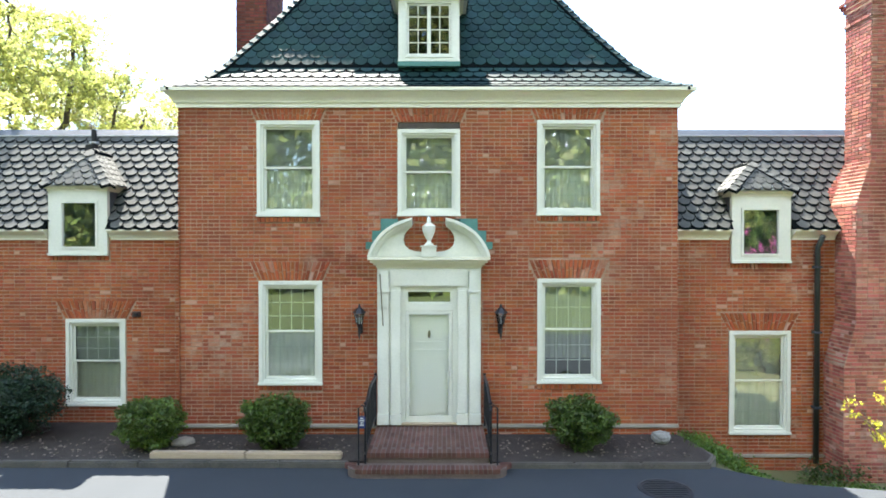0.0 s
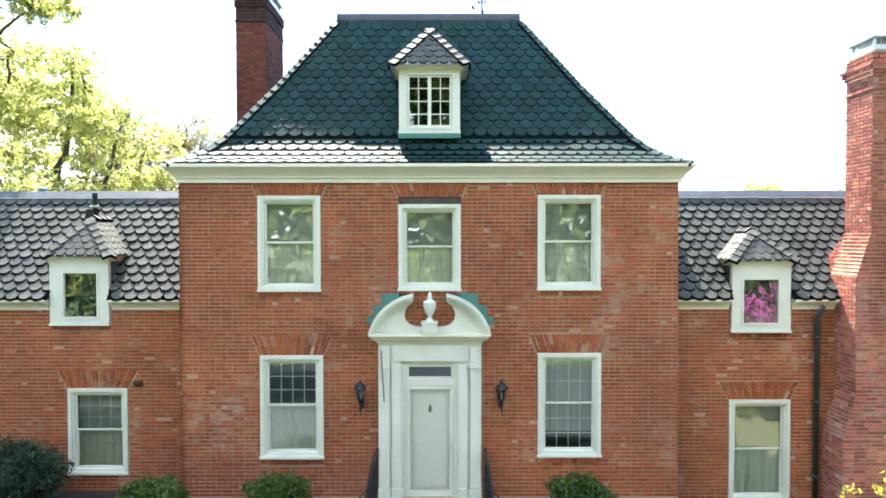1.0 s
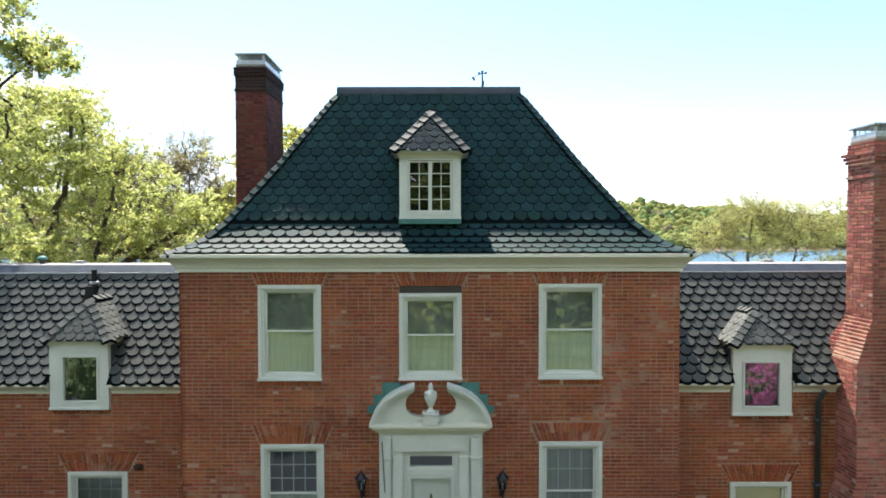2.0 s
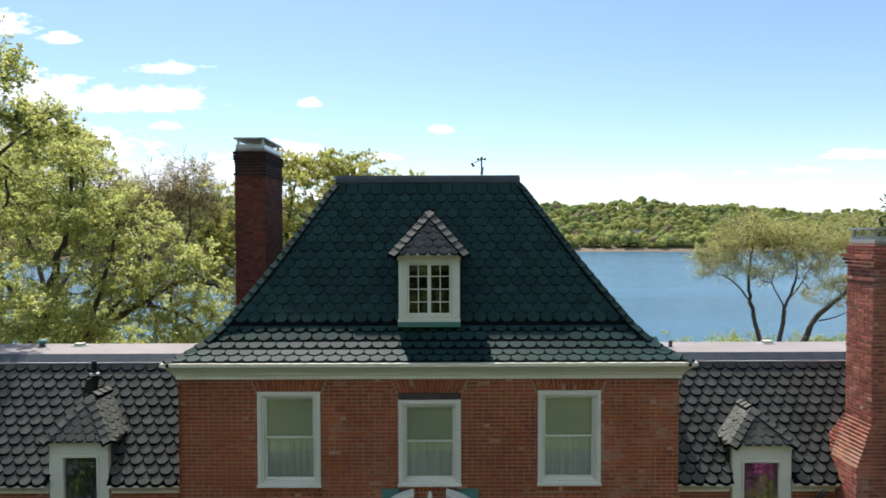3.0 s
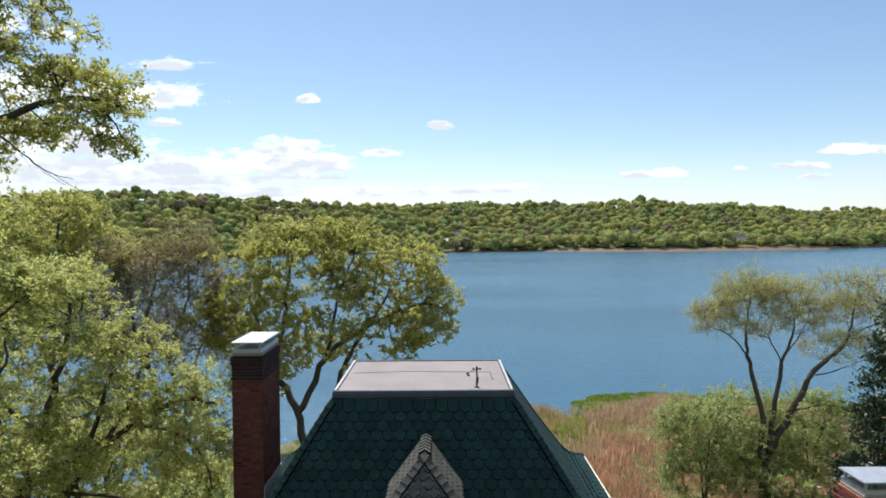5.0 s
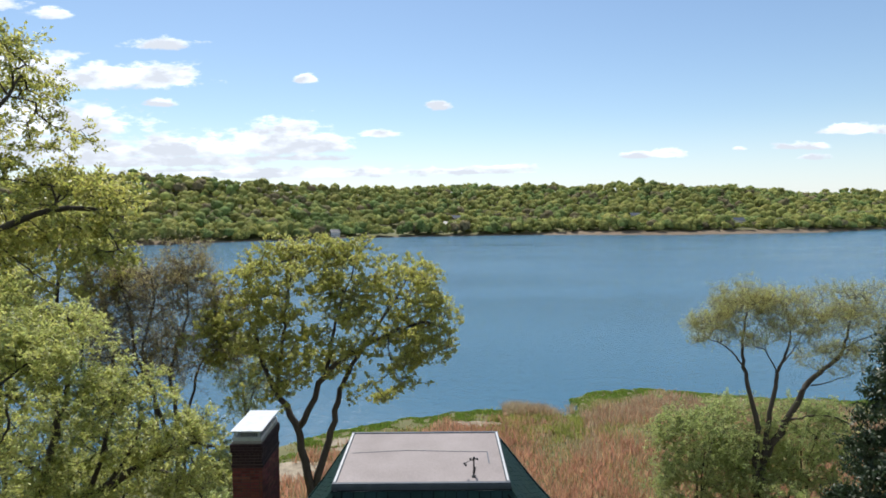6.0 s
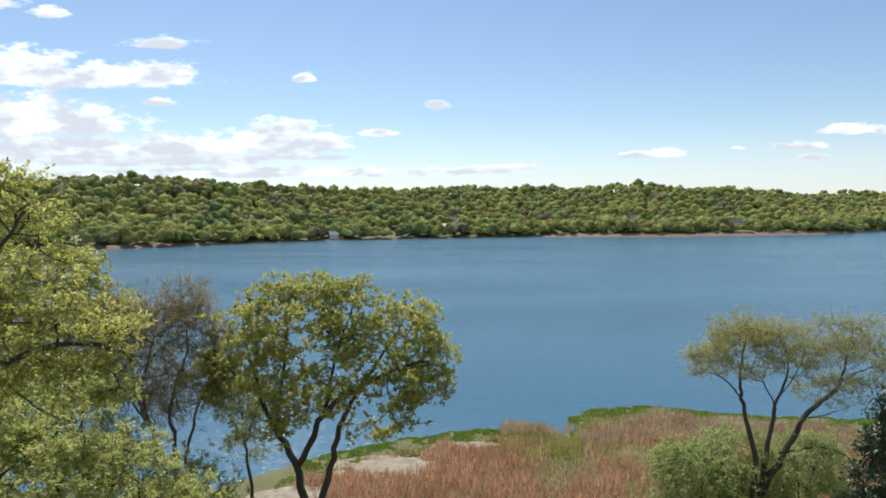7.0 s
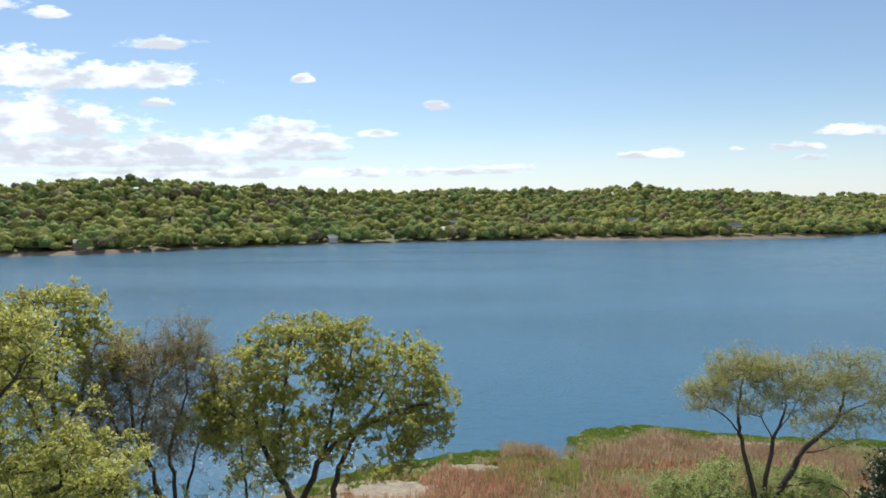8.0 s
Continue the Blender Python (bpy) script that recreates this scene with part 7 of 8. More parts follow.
# tall oak in front of the wing's end, whose upper boughs reach over the roof
tree("oak", (-12.6, 12.4, -0.3),
     [([(-12.6, 9.2, -0.6), (-12.6, 9.3, 5.0), (-12.3, 10.0, 10.0), (-11.6, 11.2, 14.0), (-10.6, 12.0, 17.0), (-9.8, 12.3, 19.6)], 0.38, 0.06),
      ([(-12.0, 10.6, 12.2), (-10.4, 11.6, 14.8), (-8.8, 12.2, 15.9), (-7.2, 12.3, 16.4), (-6.1, 12.3, 16.2)], 0.15, 0.03),
      ([(-10.8, 11.9, 16.6), (-9.2, 12.2, 17.6), (-8.2, 12.3, 18.8)], 0.10, 0.03),
      ([(-11.8, 11, 13.4), (-13.6, 12.4, 16.4), (-14.0, 12.6, 18.8)], 0.14, 0.04),
      ([(-10.4, 11.8, 15.9), (-9.4, 12.2, 15.9), (-8.76, 12.3, 15.67), (-8.3, 12.3, 15.35), (-7.8, 12.3, 14.95), (-7.2, 12.3, 14.75)], 0.04, 0.004)]
     + [([(x, 12.3, z), (x + 0.16, 12.25 + 0.1 * k, z - 0.24), (x + 0.22 + 0.12 * k, 12.3, z - 0.42)], 0.008, 0.003) for k, (x, z) in enumerate(((-8.7, 15.62), (-8.4, 15.44), (-8.1, 15.2), (-7.9, 15.03), (-7.65, 14.9)))],
     [(-8.7, 12.3, 18.4, 1.15, 1.4, 1.6, 54), (-7.0, 12.3, 16.4, 1.0, 1.2, 0.95, 40), (-8.8, 12.3, 16.2, 1.3, 1.5, 1.0, 42), (-11.0, 12.4, 18.2, 1.9, 2.2, 2.2, 70), (-13.4, 12.6, 17.2, 2.0, 2.2, 2.4, 50), (-6.4, 12.3, 15.7, 0.6, 0.7, 0.5, 14),
      (-7.9, 12.3, 17.4, 1.0, 1.2, 0.9, 36), (-9.6, 12.3, 17.0, 1.5, 1.6, 1.5, 50), (-9.0, 12.3, 19.4, 1.0, 1.2, 0.8, 30)],
     "tall oak with clustered young leaves by the wing", LEAF_OAK, BARK, 0.085, 36, 0.15, 205, "tree", up=0.4, clumps=2.8, bough=8, twig=0.005, shoots=3, rise=0.1)

# trees along the bank to the left
tree("ash", (-19.5, 44, -8.0),
     [([(-19.6, 44, -9), (-19.8, 44, 0), (-21.4, 44, 5), (-22.4, 44, 10), (-22.8, 44, 13)], 0.22, 0.03), ([(-19.4, 44, -9), (-19.0, 44, 1), (-19.3, 44, 5), (-17.9, 44, 9), (-18.4, 44, 13.4)], 0.22, 0.03),
      ([(-19.3, 44.2, -9), (-18.4, 44.2, 1), (-16.8, 44.2, 6), (-15.9, 44.2, 10)], 0.18, 0.03), ([(-19.7, 43.8, -9), (-20.4, 43.8, 2), (-21.2, 43.8, 6), (-20.2, 43.8, 10), (-20.8, 43.8, 12.8)], 0.18, 0.03), ([(-20.8, 44, 3.5), (-23.4, 44, 7), (-24.8, 44, 9.8)], 0.10, 0.03)],
     [(-22.6, 44, 9.8, 2.8, 2.3, 3.6, 190), (-18.4, 44, 10.4, 3.0, 2.3, 3.6, 210), (-20.2, 44, 5.6, 4.2, 2.3, 3.2, 170), (-15.8, 44, 7.2, 2.0, 1.8, 3.2, 100), (-24.8, 44, 6.0, 2.4, 2.0, 3.0, 90)],
     "half-bare ash with brownish buds and many fine twigs", LEAF_BROWN, BARK, 0.12, 25, 0.40, 206, "tree", shell=0.15, twig=0.010, bough=5, clumps=2.6, shoots=5, rise=0.6, shoot_mat=BARK_ASH)
tree("oak", (-28.5, 45, -8.5),
     [([(-28.6, 45, -9.5), (-28.4, 45, 3), (-28.0, 45, 9), (-27.6, 45, 15)], 0.36, 0.06), ([(-28.4, 45, 3), (-30.6, 45, 9), (-31.6, 45, 13)], 0.2, 0.05), ([(-28.3, 45, 4), (-26.0, 45, 9), (-25.0, 45, 12)], 0.18, 0.04)],
     [(-28.0, 45, 14.2, 3.6, 3.0, 2.4, 90), (-31.6, 45, 12.0, 3.0, 2.8, 2.8, 66), (-25.4, 45, 11.6, 2.4, 2.4, 2.4, 56), (-29, 44.5, 8.6, 3.8, 2.6, 2.4, 56)],
     "broad oak in young leaf on the shore", LEAF_OAK, BARK, 0.19, 39, 0.25, 207, "tree", clumps=3.4, twig=0.009, shoots=3)
tree("alder", (-17.3, 55, -10.5),
     [([(-16.9, 55, -11.4), (-17.0, 55, -6), (-17.6, 55, -2), (-18.0, 55, 2), (-18.4, 55, 5)], 0.22, 0.03), ([(-17.5, 55, -2.4), (-16.4, 55, 1), (-15.8, 55, 3)], 0.09, 0.02)],
     [(-18.2, 55, 2.4, 2.2, 1.8, 2.8, 90), (-16.2, 55, 1.2, 1.7, 1.5, 2.4, 60), (-17.0, 55, -2.0, 1.5, 1.4, 1.8, 30)], "young alder with small leaves at the water's edge", LEAF_MID, BARK, 0.12, 30, 0.30, 208, "tree", clumps=3.0, twig=0.009)
tree("ash", (-36, 50, -9.5), [([(-36, 50, -11), (-36, 50, 2), (-35.4, 50, 10)], 0.3, 0.05), ([(-36, 50, 0), (-38.5, 50, 7), (-39, 50, 11)], 0.15, 0.04)],
     [(-36, 50, 9, 4, 3, 4, 90), (-39.5, 50, 8, 3, 3, 3, 50), (-33, 50, 6, 2.6, 2.5, 3, 50)], "half-bare ash on the shore", LEAF_BROWN, BARK, 0.13, 25, 0.42, 209, "tree", shell=0.2, twig=0.0095, clumps=2.6, shoots=5, rise=0.5, shoot_mat=BARK_ASH)
for k, (x, y, z, rx, rz, n, mat) in enumerate(((-12.0, 30.5, -1.2, 3.0, 2.6, 80, LEAF_BUSH), (-18.0, 31.0, 1.0, 3.6, 3.6, 110, LEAF_YELLOW), (-23.0, 33.0, 2.0, 4.0, 4.2, 110, LEAF_MID), (-14.2, 36.0, -2.8, 3.0, 2.8, 70, LEAF_BUSH), (-26.0, 27.0, 4.0, 4.0, 5.0, 130, LEAF_OAK), (-22.0, 20.0, 5.0, 3.5, 5.0, 130, LEAF_YELLOW), (-21.5, 40.0, 1.2, 3.4, 3.8, 120, LEAF_MID), (-15.3, 39.0, 0.0, 2.8, 3.4, 100, LEAF_YELLOW))):
    zb = ground_height(x, y)
    tree("bank_shrub" if rz < 3 else "small_tree", (x, y, zb), [([(x, y, zb - 0.4), (x - 0.4, y, z - 1), (x - 0.9, y, z + rz * 0.5)], 0.14, 0.03), ([(x, y, zb - 0.4), (x + 0.9, y, z - 0.8), (x + 1.5, y, z + rz * 0.4)], 0.12, 0.03), ([(x, y, zb - 0.4), (x, y - 0.9, z - 0.8), (x + 0.3, y - 1.3, z + rz * 0.4)], 0.11, 0.03)],
         [(x, y, z, rx, 2.8, rz, n), (x, y, z - rz * 0.6, rx, 2.4, rz * 0.7, n // 2)], "leafy young growth on the bank behind the house", mat, BARK, 0.14, 39, 0.24, 220 + k, "shrub" if rz < 3 else "tree", group="young growth on the bank", clumps=3.6, twig=0.0065)


def conifer(base, height, radius, seed, label):
    """A dark cedar: tapered trunk, drooping sprays in whorls."""
    t = thing("cedar", label, "tree", base=base)
    r = random.Random(seed)
    x, y, z = base
    part("trunk", Shape().tube([(x, y, z - 0.4), (x, y, z + height * 0.5), (x + 0.1, y, z + height)], [0.26, 0.16, 0.02], 8), BARK, t, smooth=True)
    s, c = Shape(), []
    for k in range(170):
        f = r.random() ** 0.85
        h = 0.6 + f * (height - 0.8)
        w = radius * (1 - f) ** 0.75 * r.uniform(0.6, 1.1) + 0.15
        q = r.uniform(0, 6.283)
        e = (x + w * math.cos(q), y + w * math.sin(q), z + h - 0.12 * w + r.uniform(0, 0.35))
        s.tube([(x, y, z + h - 0.1), ((x + e[0]) / 2, (y + e[1]) / 2, z + h + 0.12), e], [0.03, 0.02, 0.008], 3)
        for j in range(max(2, int(w * 3))):
            u = 0.35 + 0.65 * (j + 1) / max(2, int(w * 3))
            c.append((x + (e[0] - x) * u, y + (e[1] - y) * u, z + h - 0.1 * w * u))
    part("branches", s, BARK, t)
    part("crown", leaf_cloud(c, 46, (0.24, 0.24, 0.16), 0.23, seed, 0.3, 0.3, 0.4), LEAF_CONIFER, t)
    return t


conifer((21.3, 27.5, -2.6), 13.6, 3.9, 231, "dark green cedar beyond the wing's end")

# trees across the drive, which the window panes mirror
tree("azalea", (9.7, 5.3, -0.3), [([(9.7, 5.3, -0.5), (9.4, 5.3, 1), (9.0, 5.3, 2.4)], 0.06, 0.02), ([(9.7, 5.3, -0.5), (10.2, 5.4, 1), (10.6, 5.4, 2.4)], 0.06, 0.02), ([(9.7, 5.3, -0.5), (9.8, 4.7, 1), (9.8, 4.4, 2.4)], 0.06, 0.02)],
     [(9.8, 5.3, 1.85, 1.7, 1.0, 1.5, 130)], "magenta azalea in full flower beside the drive", PETAL, BARK, 0.085, 30, 0.12, 232, "shrub")
for k, (x, y, z, rx, rz, n, name, label, mat) in enumerate(((11.0, 3.2, 2.0, 2.0, 2.3, 120, "holly", "dark evergreen holly behind the azalea", LEAF_BOX), (9.6, 6.6, 0.35, 1.4, 1.0, 70, "spirea", "yellow-green spirea beside the drive", LEAF_YELLOW), (-10.9, 5.0, 1.4, 1.5, 1.9, 120, "holly", "dark evergreen holly beside the drive", LEAF_BOX))):
    tree(name, (x, y, -0.3), [([(x, y, -0.5), (x - 0.3, y, z), (x - 0.5, y, z + rz * 0.6)], 0.05, 0.02), ([(x, y, -0.5), (x + 0.3, y + 0.2, z), (x + 0.5, y + 0.2, z + rz * 0.5)], 0.05, 0.02)],
         [(x, y, z, rx, 1.0, rz, n)], label, mat, BARK, 0.10, 36, 0.14, 240 + k, "shrub")

tagged(part("planting_bed", Shape().lathe([(1.5, -0.05), (1.5, 0.06), (1.2, 0.10), (0.02, 0.14)], (-10.9, 5.0, DRIVE), 24), MULCH), "round bark-mulched bed under the holly", "bed", kind="structure")

# ------------------------------------------------------------------ marsh, shore and far woods
SAND = surface("pale_sand", (0.13, 0.105, 0.07), (0.37, 0.315, 0.235), 1.3, 9, 0.95, 0.7, 0.06)


def ground_patch(name, cx, cy, rx, ry, material, label, seed, lift=0.05):
    """An uneven sheet that follows the ground."""
    s = Shape()
    s.v.append((cx, cy, ground_height(cx, cy) + lift))
    n, rings = 28, 5
    wob = [1 + 0.25 * noise.noise((math.cos(k * math.tau / n) * 1.3 + seed, math.sin(k * math.tau / n) * 1.3, seed)) for k in range(n)]
    for j in range(1, rings + 1):
        for k in range(n):
            q = k * math.tau / n
            x, y = cx + rx * wob[k] * j / rings * math.cos(q), cy + ry * wob[k] * j / rings * math.sin(q)
            s.v.append((x, y, ground_height(x, y) + lift * (1 if j < rings else -1.5)))
    s.f += [(0, 1 + k, 1 + (k + 1) % n) for k in range(n)]
    for j in range(rings - 1):
        s.f += [(1 + j * n + k, 1 + (j + 1) * n + k, 1 + (j + 1) * n + (k + 1) % n, 1 + j * n + (k + 1) % n) for k in range(n)]
    return tagged(part(name, s, material, smooth=True), label, "sand", kind="structure")


ground_patch("sand_patch", -6.5, 71.5, 8.0, 3.6, SAND, "pale trodden sand above the shore", 3)
ground_patch("sand_patch", 4.7, 77.8, 4.6, 1.6, SAND, "pale trodden sand above the shore", 8)
ground_patch("sand_patch", 44.0, 84.8, 5.4, 1.3, SAND, "pale sandy strip among the marsh grass", 5)
ground_patch("sand_patch", -15.5, 63.5, 5.0, 3.0, SAND, "pale trodden sand above the shore", 6)


def blades(count, place, height, width, seed, material, name, label, lean=0.25):
    """Standing grass: single bent blades of two faces."""
    g = np.random.default_rng(seed)
    r = random.Random(seed)
    v, f = [], []
    done = 0
    while done < count:
        p = place(r)
        if p is None:
            continue
        done += 1
        x, y, k = p
        z = ground_height(x, y) - 0.03
        h = height * k * r.uniform(0.6, 1.25)
        q = r.uniform(0, 6.283)
        w = width * r.uniform(0.7, 1.4)
        cx, cy = w * math.cos(q), w * math.sin(q)
        lx, ly = r.gauss(0, lean) * h, r.gauss(0, lean) * h
        i = len(v)
        v += [(x - cx, y - cy, z), (x + cx, y + cy, z), (x + lx * 0.4 + cx * 0.8, y + ly * 0.4 + cy * 0.8, z + h * 0.6), (x + lx * 0.4 - cx * 0.8, y + ly * 0.4 - cy * 0.8, z + h * 0.6), (x + lx, y + ly, z + h)]
        f += [(i, i + 1, i + 2, i + 3), (i + 3, i + 2, i + 4)]
    s = Shape()
    s.v, s.f = v, f
    return tagged(part(name, s, material), label, "marsh grass", kind="stuff")


SANDS = ((-6.5, 71.5, 7.4, 3.2), (4.7, 77.8, 4.2, 1.4), (44.0, 84.8, 4.8, 1.1), (-15.5, 63.5, 4.6, 2.6))


def off_sand(x, y):
    return all(((x - a) / c) ** 2 + ((y - b) / d) ** 2 > 0.72 + 1.1 * noise.noise((x * 0.55, y * 0.8, 2)) + 0.5 * noise.noise((x * 1.7, y * 2.1, 4)) for a, b, c, d in SANDS)


def green_depth(x):
    """How far the green weed reaches in from the waterline."""
    return along(x, [(-18, 7), (-13, 9), (-5, 7.5), (0, 6.3), (9, 6.0), (12, 2.0), (16, 2.0), (17.5, 7.0), (20, 11), (24, 9.0), (30, 6.5), (36, 5.0), (64, 5.0)])


def reed_place(r):
    x = r.uniform(-16, 62)
    y = r.uniform(44, 92)
    e = shore_at(x) - y
    if e < 0.9 * green_depth(x) + 2.0 * noise.noise((x * 0.2, y * 0.2, 1)) + r.gauss(0, 0.8) or not off_sand(x, y):
        return None
    if noise.noise((x * 0.11, y * 0.13, 7)) < -0.16 + 0.010 * (x - 20) + r.gauss(0, 0.26):
        return None
    return x, y, 1 + 0.4 * noise.noise((x * 0.3, y * 0.3, 9))


def green_place(r):
    x = r.uniform(-18, 64)
    e = r.uniform(0.03, 1.0) * green_depth(x) * (1.0 + 0.5 * noise.noise((x * 0.30, 3.3, 0)))
    y = shore_at(x) - e
    if not off_sand(x, y) or noise.noise((x * 0.25, y * 0.25, 3)) < -0.30 + 0.06 * e + r.gauss(0, 0.12) or noise.noise((x * 0.9, y * 0.9, 6)) < -0.25:
        return None
    return x, y, 1.0


def meadow_place(r):
    x = r.uniform(-16, 62)
    y = r.uniform(42, 88)
    if shore_at(x) - y < 5 or not off_sand(x, y) or noise.noise((x * 0.11, y * 0.13, 7)) > -0.04 + 0.010 * (x - 20) + r.gauss(0, 0.26):
        return None
    return x, y, 0.8


REED = surface("red_reed", (0.260, 0.140, 0.084), (0.460, 0.275, 0.178), 0.25, 3, 0.9, 0, vary=0.35, tint=0.02, through_light=0.4)
REED_TAN = surface("tan_reed", (0.24, 0.185, 0.11), (0.39, 0.315, 0.21), 0.25, 3, 0.9, 0, vary=0.35, tint=0.02, through_light=0.4)
SEDGE = surface("green_sedge", (0.105, 0.180, 0.024), (0.225, 0.310, 0.055), 0.25, 3, 0.8, 0, vary=0.35, tint=0.02, through_light=0.25)
MEADOW = surface("olive_meadow", (0.175, 0.155, 0.062), (0.315, 0.275, 0.12), 0.25, 3, 0.9, 0, vary=0.35, tint=0.02, through_light=0.4)
blades(46000, reed_place, 1.05, 0.035, 301, REED, "reeds", "russet dry reeds over the salt marsh")
blades(12000, lambda r: (lambda p: p if p and p[0] > 14 + r.uniform(-4, 4) and shore_at(p[0]) - p[1] < 16 else None)(reed_place(r)), 1.15, 0.035, 302, REED_TAN, "reeds", "pale tan reeds near the shore")
blades(34000, green_place, 0.22, 0.07, 303, SEDGE, "cordgrass", "bright green cordgrass along the waterline")


def fringe_place(r):
    x = r.uniform(-18, 64)
    e = r.uniform(0.6, 8.5)
    y = shore_at(x) - e
    return (x, y, 1.0) if off_sand(x, y) and noise.noise((x * 0.4, y * 0.4, 11)) > -0.35 else None


blades(5000, fringe_place, 0.26, 0.045, 305, MEADOW, "meadow_grass", "short olive grass behind the waterline")
blades(26000, meadow_place, 0.55, 0.045, 304, MEADOW, "meadow_grass", "olive rough grass on the marsh")

def lush_place(r):
    x, y = r.gauss(13.0, 3.6), r.gauss(77.0, 2.4)
    if not 4 < x < 24 or shore_at(x) - y < 0.6 or not off_sand(x, y) or noise.noise((x * 0.35, y * 0.45, 13)) < -0.18:
        return None
    return x, y, 1.0


YELLOWGRASS = surface("yellow_green_grass", (0.165, 0.190, 0.045), (0.320, 0.330, 0.100), 0.25, 3, 0.85, 0, vary=0.35, tint=0.02, through_light=0.4)
blades(6500, lush_place, 0.75, 0.04, 306, YELLOWGRASS, "marsh_grass", "tall yellow-green marsh grass beside the cove")
# pale plumed reeds that stand in the shallows of the cove
blades(2600, lambda r: (lambda x, y: (x, y, 1.0) if noise.noise((x * 0.4, y * 0.4, 15)) > -0.15 else None)(r.uniform(8.5, 18.0), r.uniform(80.6, 86.4)), 1.5, 0.022, 307, REED_TAN, "reeds", "sparse pale reeds standing in the shallow cove")

# beach and reed strip under the far woods
FAR_BEACH = [(-420, 7), (-310, 10), (-245, 12), (-190, 4), (90, 5), (140, 18), (420, 18), (480, 6), (600, 4), (760, 4)]
strip = Shape()
xs = [x for x in range(-420, 760, 8)]
for x in xs:
    y0 = along(x, FAR)
    wide = along(x, FAR_BEACH)
    rise = along(x, [(-420, 1.0), (-310, 1.6), (-245, 1.8), (-190, 0.4), (90, 0.4), (150, 1.9), (420, 1.9), (480, 0.4)])
    for d, h in ((-3.0, 0.0), (1.5, 0.15), (wide * 0.5, 0.6), (wide, 1.0)):
        strip.v.append((x, y0 + d, ground_height(x, y0 + d) + 0.35 + rise * h))
strip.f = [(i * 4 + k, i * 4 + k + 4, i * 4 + k + 5, i * 4 + k + 1) for i in range(len(xs) - 1) for k in range(3)]
tagged(part("far_beach", strip, surface("far_reed_beach", (0.11, 0.080, 0.050), (0.20, 0.150, 0.100), 0.03, 0.4, 0.95, 0.0), smooth=True), "narrow tan beach and reeds along the far shore", "beach", kind="structure")

FAR_HOUSES = [(-108, 631, 9, 7, 4.5, 20), (10, 700, 14, 9, 6, -15), (18, 742, 12, 9, 6, 30), (345, 722, 16, 10, 7, 10), (402, 738, 13, 9, 6, -20), (232, 742, 12, 9, 6, 5), (-296, 512, 9, 7, 4, 40)]


def crown_meshes(n, seed):
    """Uneven rounded masses for far crowns."""
    out = []
    for k in range(n):
        bm = bmesh.new()
        bmesh.ops.create_icosphere(bm, subdivisions=1, radius=1.0)
        bmesh.ops.delete(bm, geom=[v for v in bm.verts if v.co.z < -0.84], context="VERTS")
        for v in bm.verts:
            c = v.co.copy()
            f = 0.95 + 0.30 * noise.noise(c * 1.5 + Vector((k * 7.1, seed, 0))) + 0.30 * noise.noise(c * 3.1 + Vector((k * 3.3, 0, seed)))
            v.co = Vector((c.x * f, c.y * f, c.z * f))
        bm.verts.ensure_lookup_table()
        bm.verts.index_update()
        out.append((np.array([v.co[:] for v in bm.verts]), np.array([[v.index for v in f.verts] for f in bm.faces])))
        bm.free()
    return out


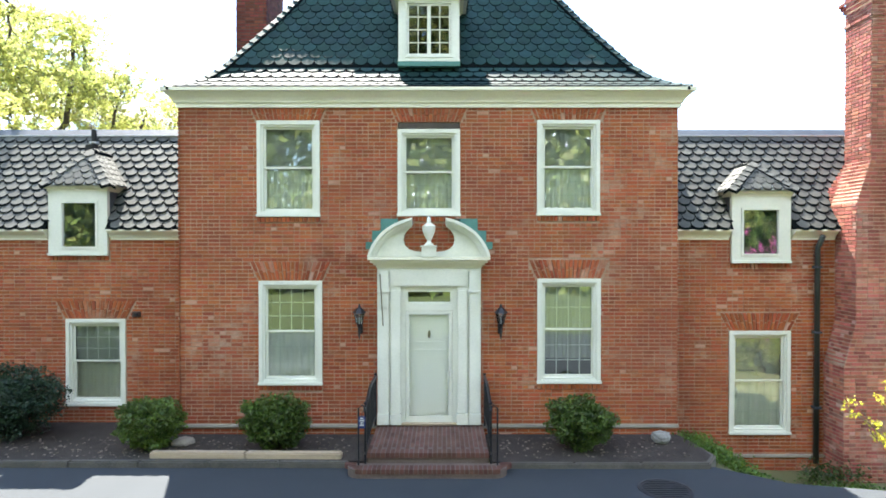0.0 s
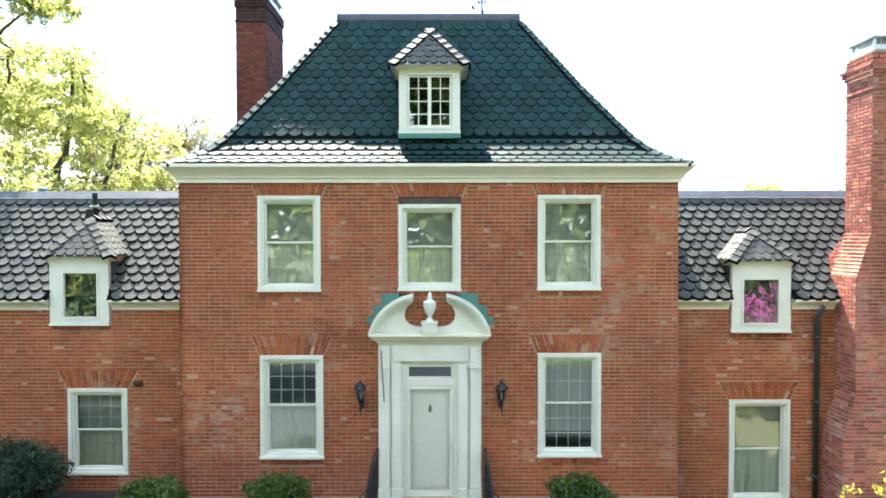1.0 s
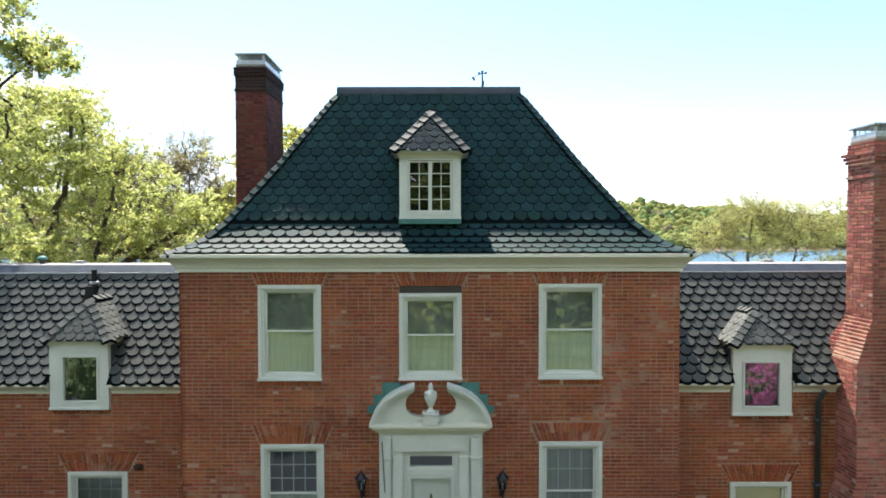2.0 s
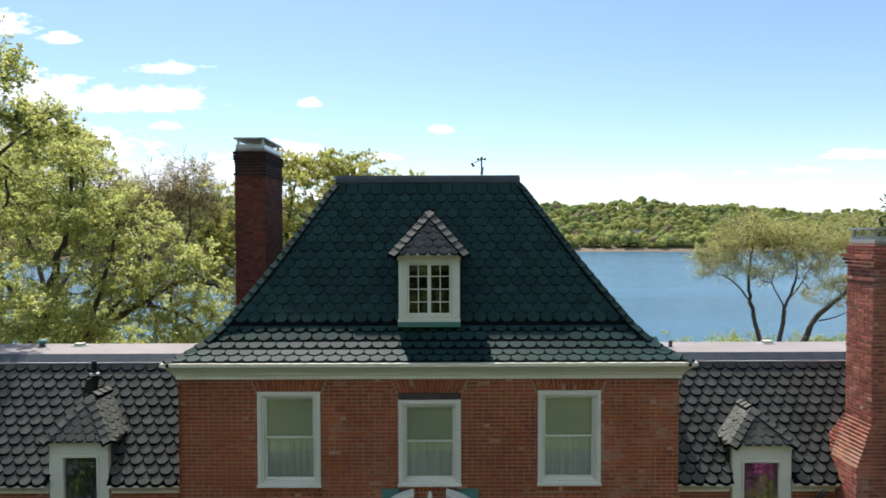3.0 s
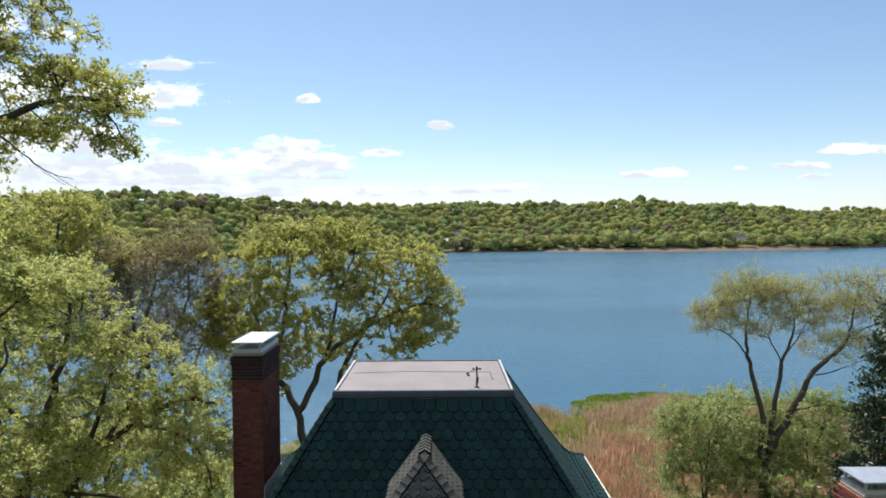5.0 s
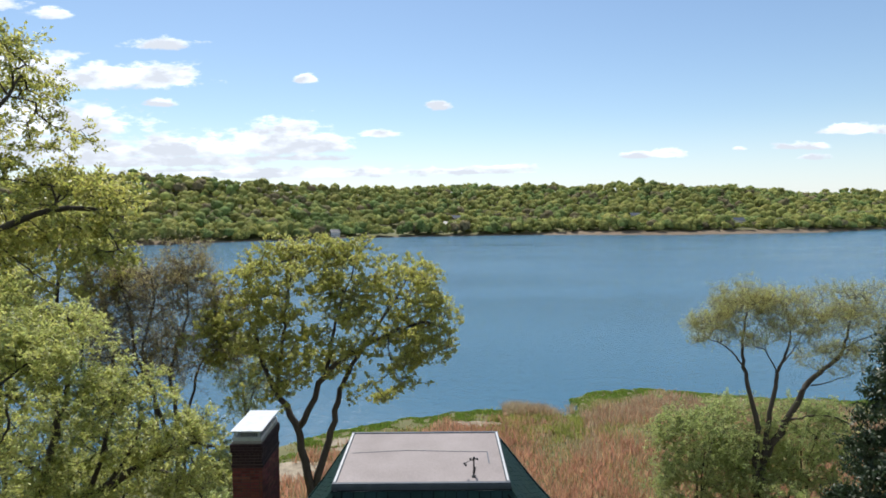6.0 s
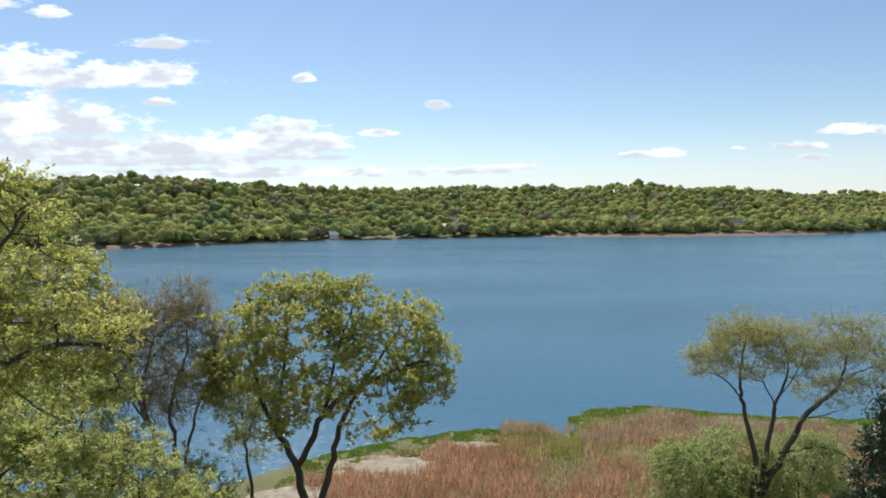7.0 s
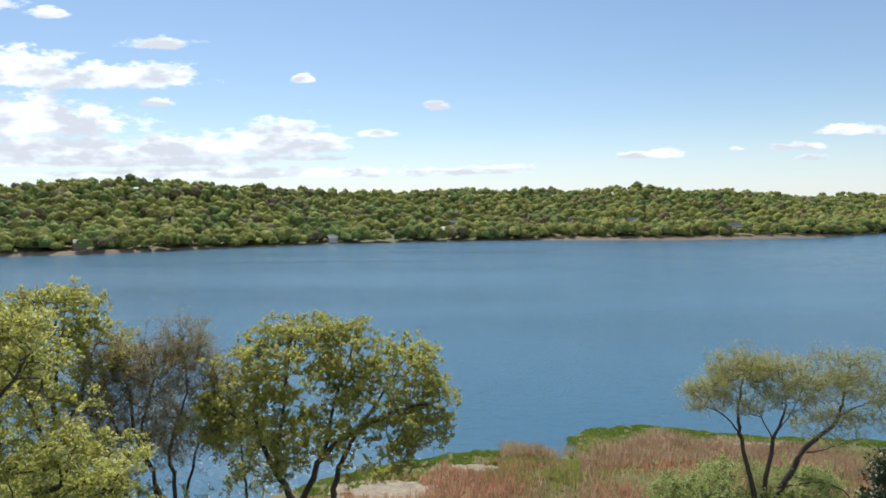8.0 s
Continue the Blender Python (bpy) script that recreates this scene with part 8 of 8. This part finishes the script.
def far_woods():
    """Rows of crowns over the far hills: each a few rounded lobes with sprays of foliage over them."""
    r, g = random.Random(401), np.random.default_rng(401)
    masses = crown_meshes(9, 1.0)
    kinds = ("oak", "birch", "late")
    V, F, count = {k: [] for k in kinds}, {k: [] for k in kinds}, {k: 0 for k in kinds}
    spots, sizes, ways = {k: [] for k in kinds}, {k: [] for k in kinds}, {k: [] for k in kinds}
    wx = -600.0
    while wx < 880:
        far = along(wx, FAR)
        edge = along(wx, FAR_BEACH) + 2
        d = edge
        while d < 250:
            step = 8.0 if d < 50 or d > 215 else 12.5
            x, y = wx + r.uniform(-4.5, 4.5), far + d + r.uniform(-4, 4)
            d += step
            if any(abs(x - h[0]) < h[2] * 0.75 and -24 < y - h[1] < 8 for h in FAR_HOUSES):
                continue
            if abs(x + 62) < 20 and 14 < y - far < 62:          # a lawn that opens between the trees
                continue
            size = r.uniform(4.8, 8.6)
            tall = size * r.uniform(0.72, 1.05)
            base = ground_height(x, y) + tall * r.uniform(0.8, 1.0) + r.uniform(0, 2.0)
            pick = noise.noise((x * 0.02, y * 0.02, 5)) + r.gauss(0, 0.28)
            kind = "oak" if pick < 0.14 else ("birch" if r.random() < 0.75 else "late")
            near = d < 60
            lobes = [(0.0, 0.0, 0.12, 0.82)]
            for j in range(3 if near else 2):
                q = r.uniform(0, 6.283)
                o = r.uniform(0.35, 0.70)
                lobes.append((o * math.cos(q), o * math.sin(q), r.uniform(-0.35, 0.65), r.uniform(0.42, 0.62)))
            for ox, oy, oz, k in lobes:
                v, f = r.choice(masses)
                q = r.uniform(0, 6.283)
                rot = np.array([[math.cos(q), -math.sin(q), 0], [math.sin(q), math.cos(q), 0], [0, 0, 1]])
                scale, at = np.array([size, size, tall]), np.array([x + ox * size, y + oy * size, base + oz * tall])
                V[kind].append(v @ rot.T * scale * k + at)
                F[kind].append(f + count[kind])
                count[kind] += len(v)
                m = int((44 if near else 14) * k)
                e = g.normal(0, 1, (m, 3))
                e[:, 2] = np.abs(e[:, 2]) - 0.35
                e /= np.linalg.norm(e, axis=1)[:, None]
                spots[kind].append(e * scale * k * g.uniform(0.92, 1.10, (m, 1)) + at)
                ways[kind].append(e)
                sizes[kind].append(g.uniform(0.12, 0.30, m) * size)
        wx += 9.0
    wood = thing("far_woods", "wooded hills in fresh spring leaf across the bay", "woods", kind="stuff")
    tones = {"oak": ((0.110, 0.130, 0.036), (0.360, 0.362, 0.110)), "birch": ((0.085, 0.125, 0.038), (0.245, 0.300, 0.098)), "late": ((0.125, 0.112, 0.060), (0.240, 0.210, 0.112))}
    for k, kind in enumerate(kinds):
        lo, hi = tones[kind]
        m = surface("far_%s_foliage" % kind, lo, hi, 0.045, 0.8, 0.9, 0.7, 1.2, vary=0.22, tint=0.020, coarse=0.62, spec=0.15, through_light=0.3)
        part("%s_crowns" % kind, Quads(np.concatenate(V[kind]), np.concatenate(F[kind])), m, wood, smooth=True)
        part("%s_sprays" % kind, leaf_cloud(np.concatenate(spots[kind]), 1, 0.12, np.concatenate(sizes[kind]), 411 + k, 0.0, 0.1, 0.8, np.concatenate(ways[kind])), m, wood)


far_woods()


def woods_across():
    """The edge of the wood on the other side of the drive, behind the camera."""
    g = np.random.default_rng(402)
    x = g.uniform(-70, 70, 1500)
    top = np.array([21 + 7 * noise.noise((q * 0.09, 3.1, 0)) + 4 * noise.noise((q * 0.25, 1.1, 0)) for q in x])
    c = np.stack([x, g.uniform(-32, -20, 1500), g.random(1500) ** 0.8 * top], axis=1)
    s = leaf_cloud(c, 40, (1.6, 1.6, 1.2), 1.05, 403, 0.4, 0.2, 0.7)
    m = leaf_material("wood_edge_leaf", (0.10, 0.13, 0.04), (0.30, 0.33, 0.11), 0.45, 0.4, 0.03)
    return tagged(part("wood_edge", s, m), "leafy edge of a wood across the drive", "woods", kind="stuff")


woods_across()


def far_house(x, y, w, d, h, turn, k):
    t = thing("far_house", "small pale house among trees on the far shore", "house", "houses on the far shore")
    tone = ((0.55, 0.53, 0.50), (0.24, 0.26, 0.28), (0.40, 0.33, 0.27), (0.62, 0.60, 0.56))[k % 4]
    part("wall", Shape().box(-w / 2, w / 2, -d / 2, d / 2, -4, h), surface("far_wall_%s" % "abcdefgh"[k], tuple(c * 0.85 for c in tone), tone, 0.5, 3, 0.9, 0), t)
    part("roof", Shape().add([(-w / 2 - 0.5, -d / 2 - 0.5, h - 0.2), (w / 2 + 0.5, -d / 2 - 0.5, h - 0.2), (w / 2 + 0.5, d / 2 + 0.5, h - 0.2), (-w / 2 - 0.5, d / 2 + 0.5, h - 0.2), (-w / 2 - 0.5, 0, h + 3), (w / 2 + 0.5, 0, h + 3)],
                             [(0, 1, 5, 4), (2, 3, 4, 5), (3, 0, 4), (1, 2, 5), (3, 2, 1, 0)]), LEAD, t, "grey pitched roof")
    n = int(w // 3)
    for i in range(n):
        for z in (0.8, 3.4)[: 1 if h < 5 else 2]:
            cx = -w / 2 + (i + 0.5) * w / n
            wd = part("window", Shape().box(cx - 0.6, cx + 0.6, -d / 2 - 0.06, -d / 2 + 0.02, z, z + 1.5), WHITE, t)
            part("pane", Shape().box(cx - 0.48, cx + 0.48, -d / 2 - 0.08, -d / 2 - 0.06, z + 0.12, z + 1.38), DARK, wd)
    t.matrix_basis = pose(x, y, ground_height(x, y) + 0.6, 0, 0, turn)


for k, q in enumerate(FAR_HOUSES):
    far_house(*q, k)
# ------------------------------------------------------------------ single bricks and slates
full_brick = Shape()
brick_box(full_brick, lambda a, b, o: (a, -o, b), -BRICK_L / 2 + JOINT / 2, BRICK_L / 2 - JOINT / 2, -COURSE / 2 + BED_JOINT / 2, COURSE / 2 - BED_JOINT / 2, 0.0)
BRICK_MESH = full_brick.mesh("brick")
BRICK_MESH.materials.append(BRICK)
PAVE_MESH = {}
for parent, lone, how, material, *rest in LATER:
    if how == "slate":
        one = Shape()
        w, h, lift, rim = rest
        slate_at(one, Vector(), Vector((1, 0, 0)), Vector((0, 1, 0)), Vector((0, 0, 1)), 0.0, lambda db: (-1, 1), w, h, lift, rim)
        me = one.mesh("slate")
        me.materials.append(material)
        paint_slate_shadow(me)
        for m in lone:
            piece("slate", me, parent, m)
    else:
        for ca, cb, proud in lone:
            piece("brick", BRICK_MESH, parent, how(ca, cb, proud))
for parent, cx, cy, z, w, d, h, *turn in PAVE:
    key = (round(w, 3), round(d, 3), round(h, 3))
    if key not in PAVE_MESH:
        i = 0.005
        q = Shape().add([(-w / 2, -d / 2, -h), (w / 2, -d / 2, -h), (w / 2, d / 2, -h), (-w / 2, d / 2, -h), (-w / 2 + i, -d / 2 + i, 0), (w / 2 - i, -d / 2 + i, 0), (w / 2 - i, d / 2 - i, 0), (-w / 2 + i, d / 2 - i, 0)],
                        [(4, 5, 6, 7), (0, 1, 5, 4), (1, 2, 6, 5), (2, 3, 7, 6), (3, 0, 4, 7)])
        PAVE_MESH[key] = q.mesh("brick")
        PAVE_MESH[key].materials.append(PAVER)
    piece("brick", PAVE_MESH[key], parent, pose(cx, cy, z, 0, 0, turn[0] if turn else 0))
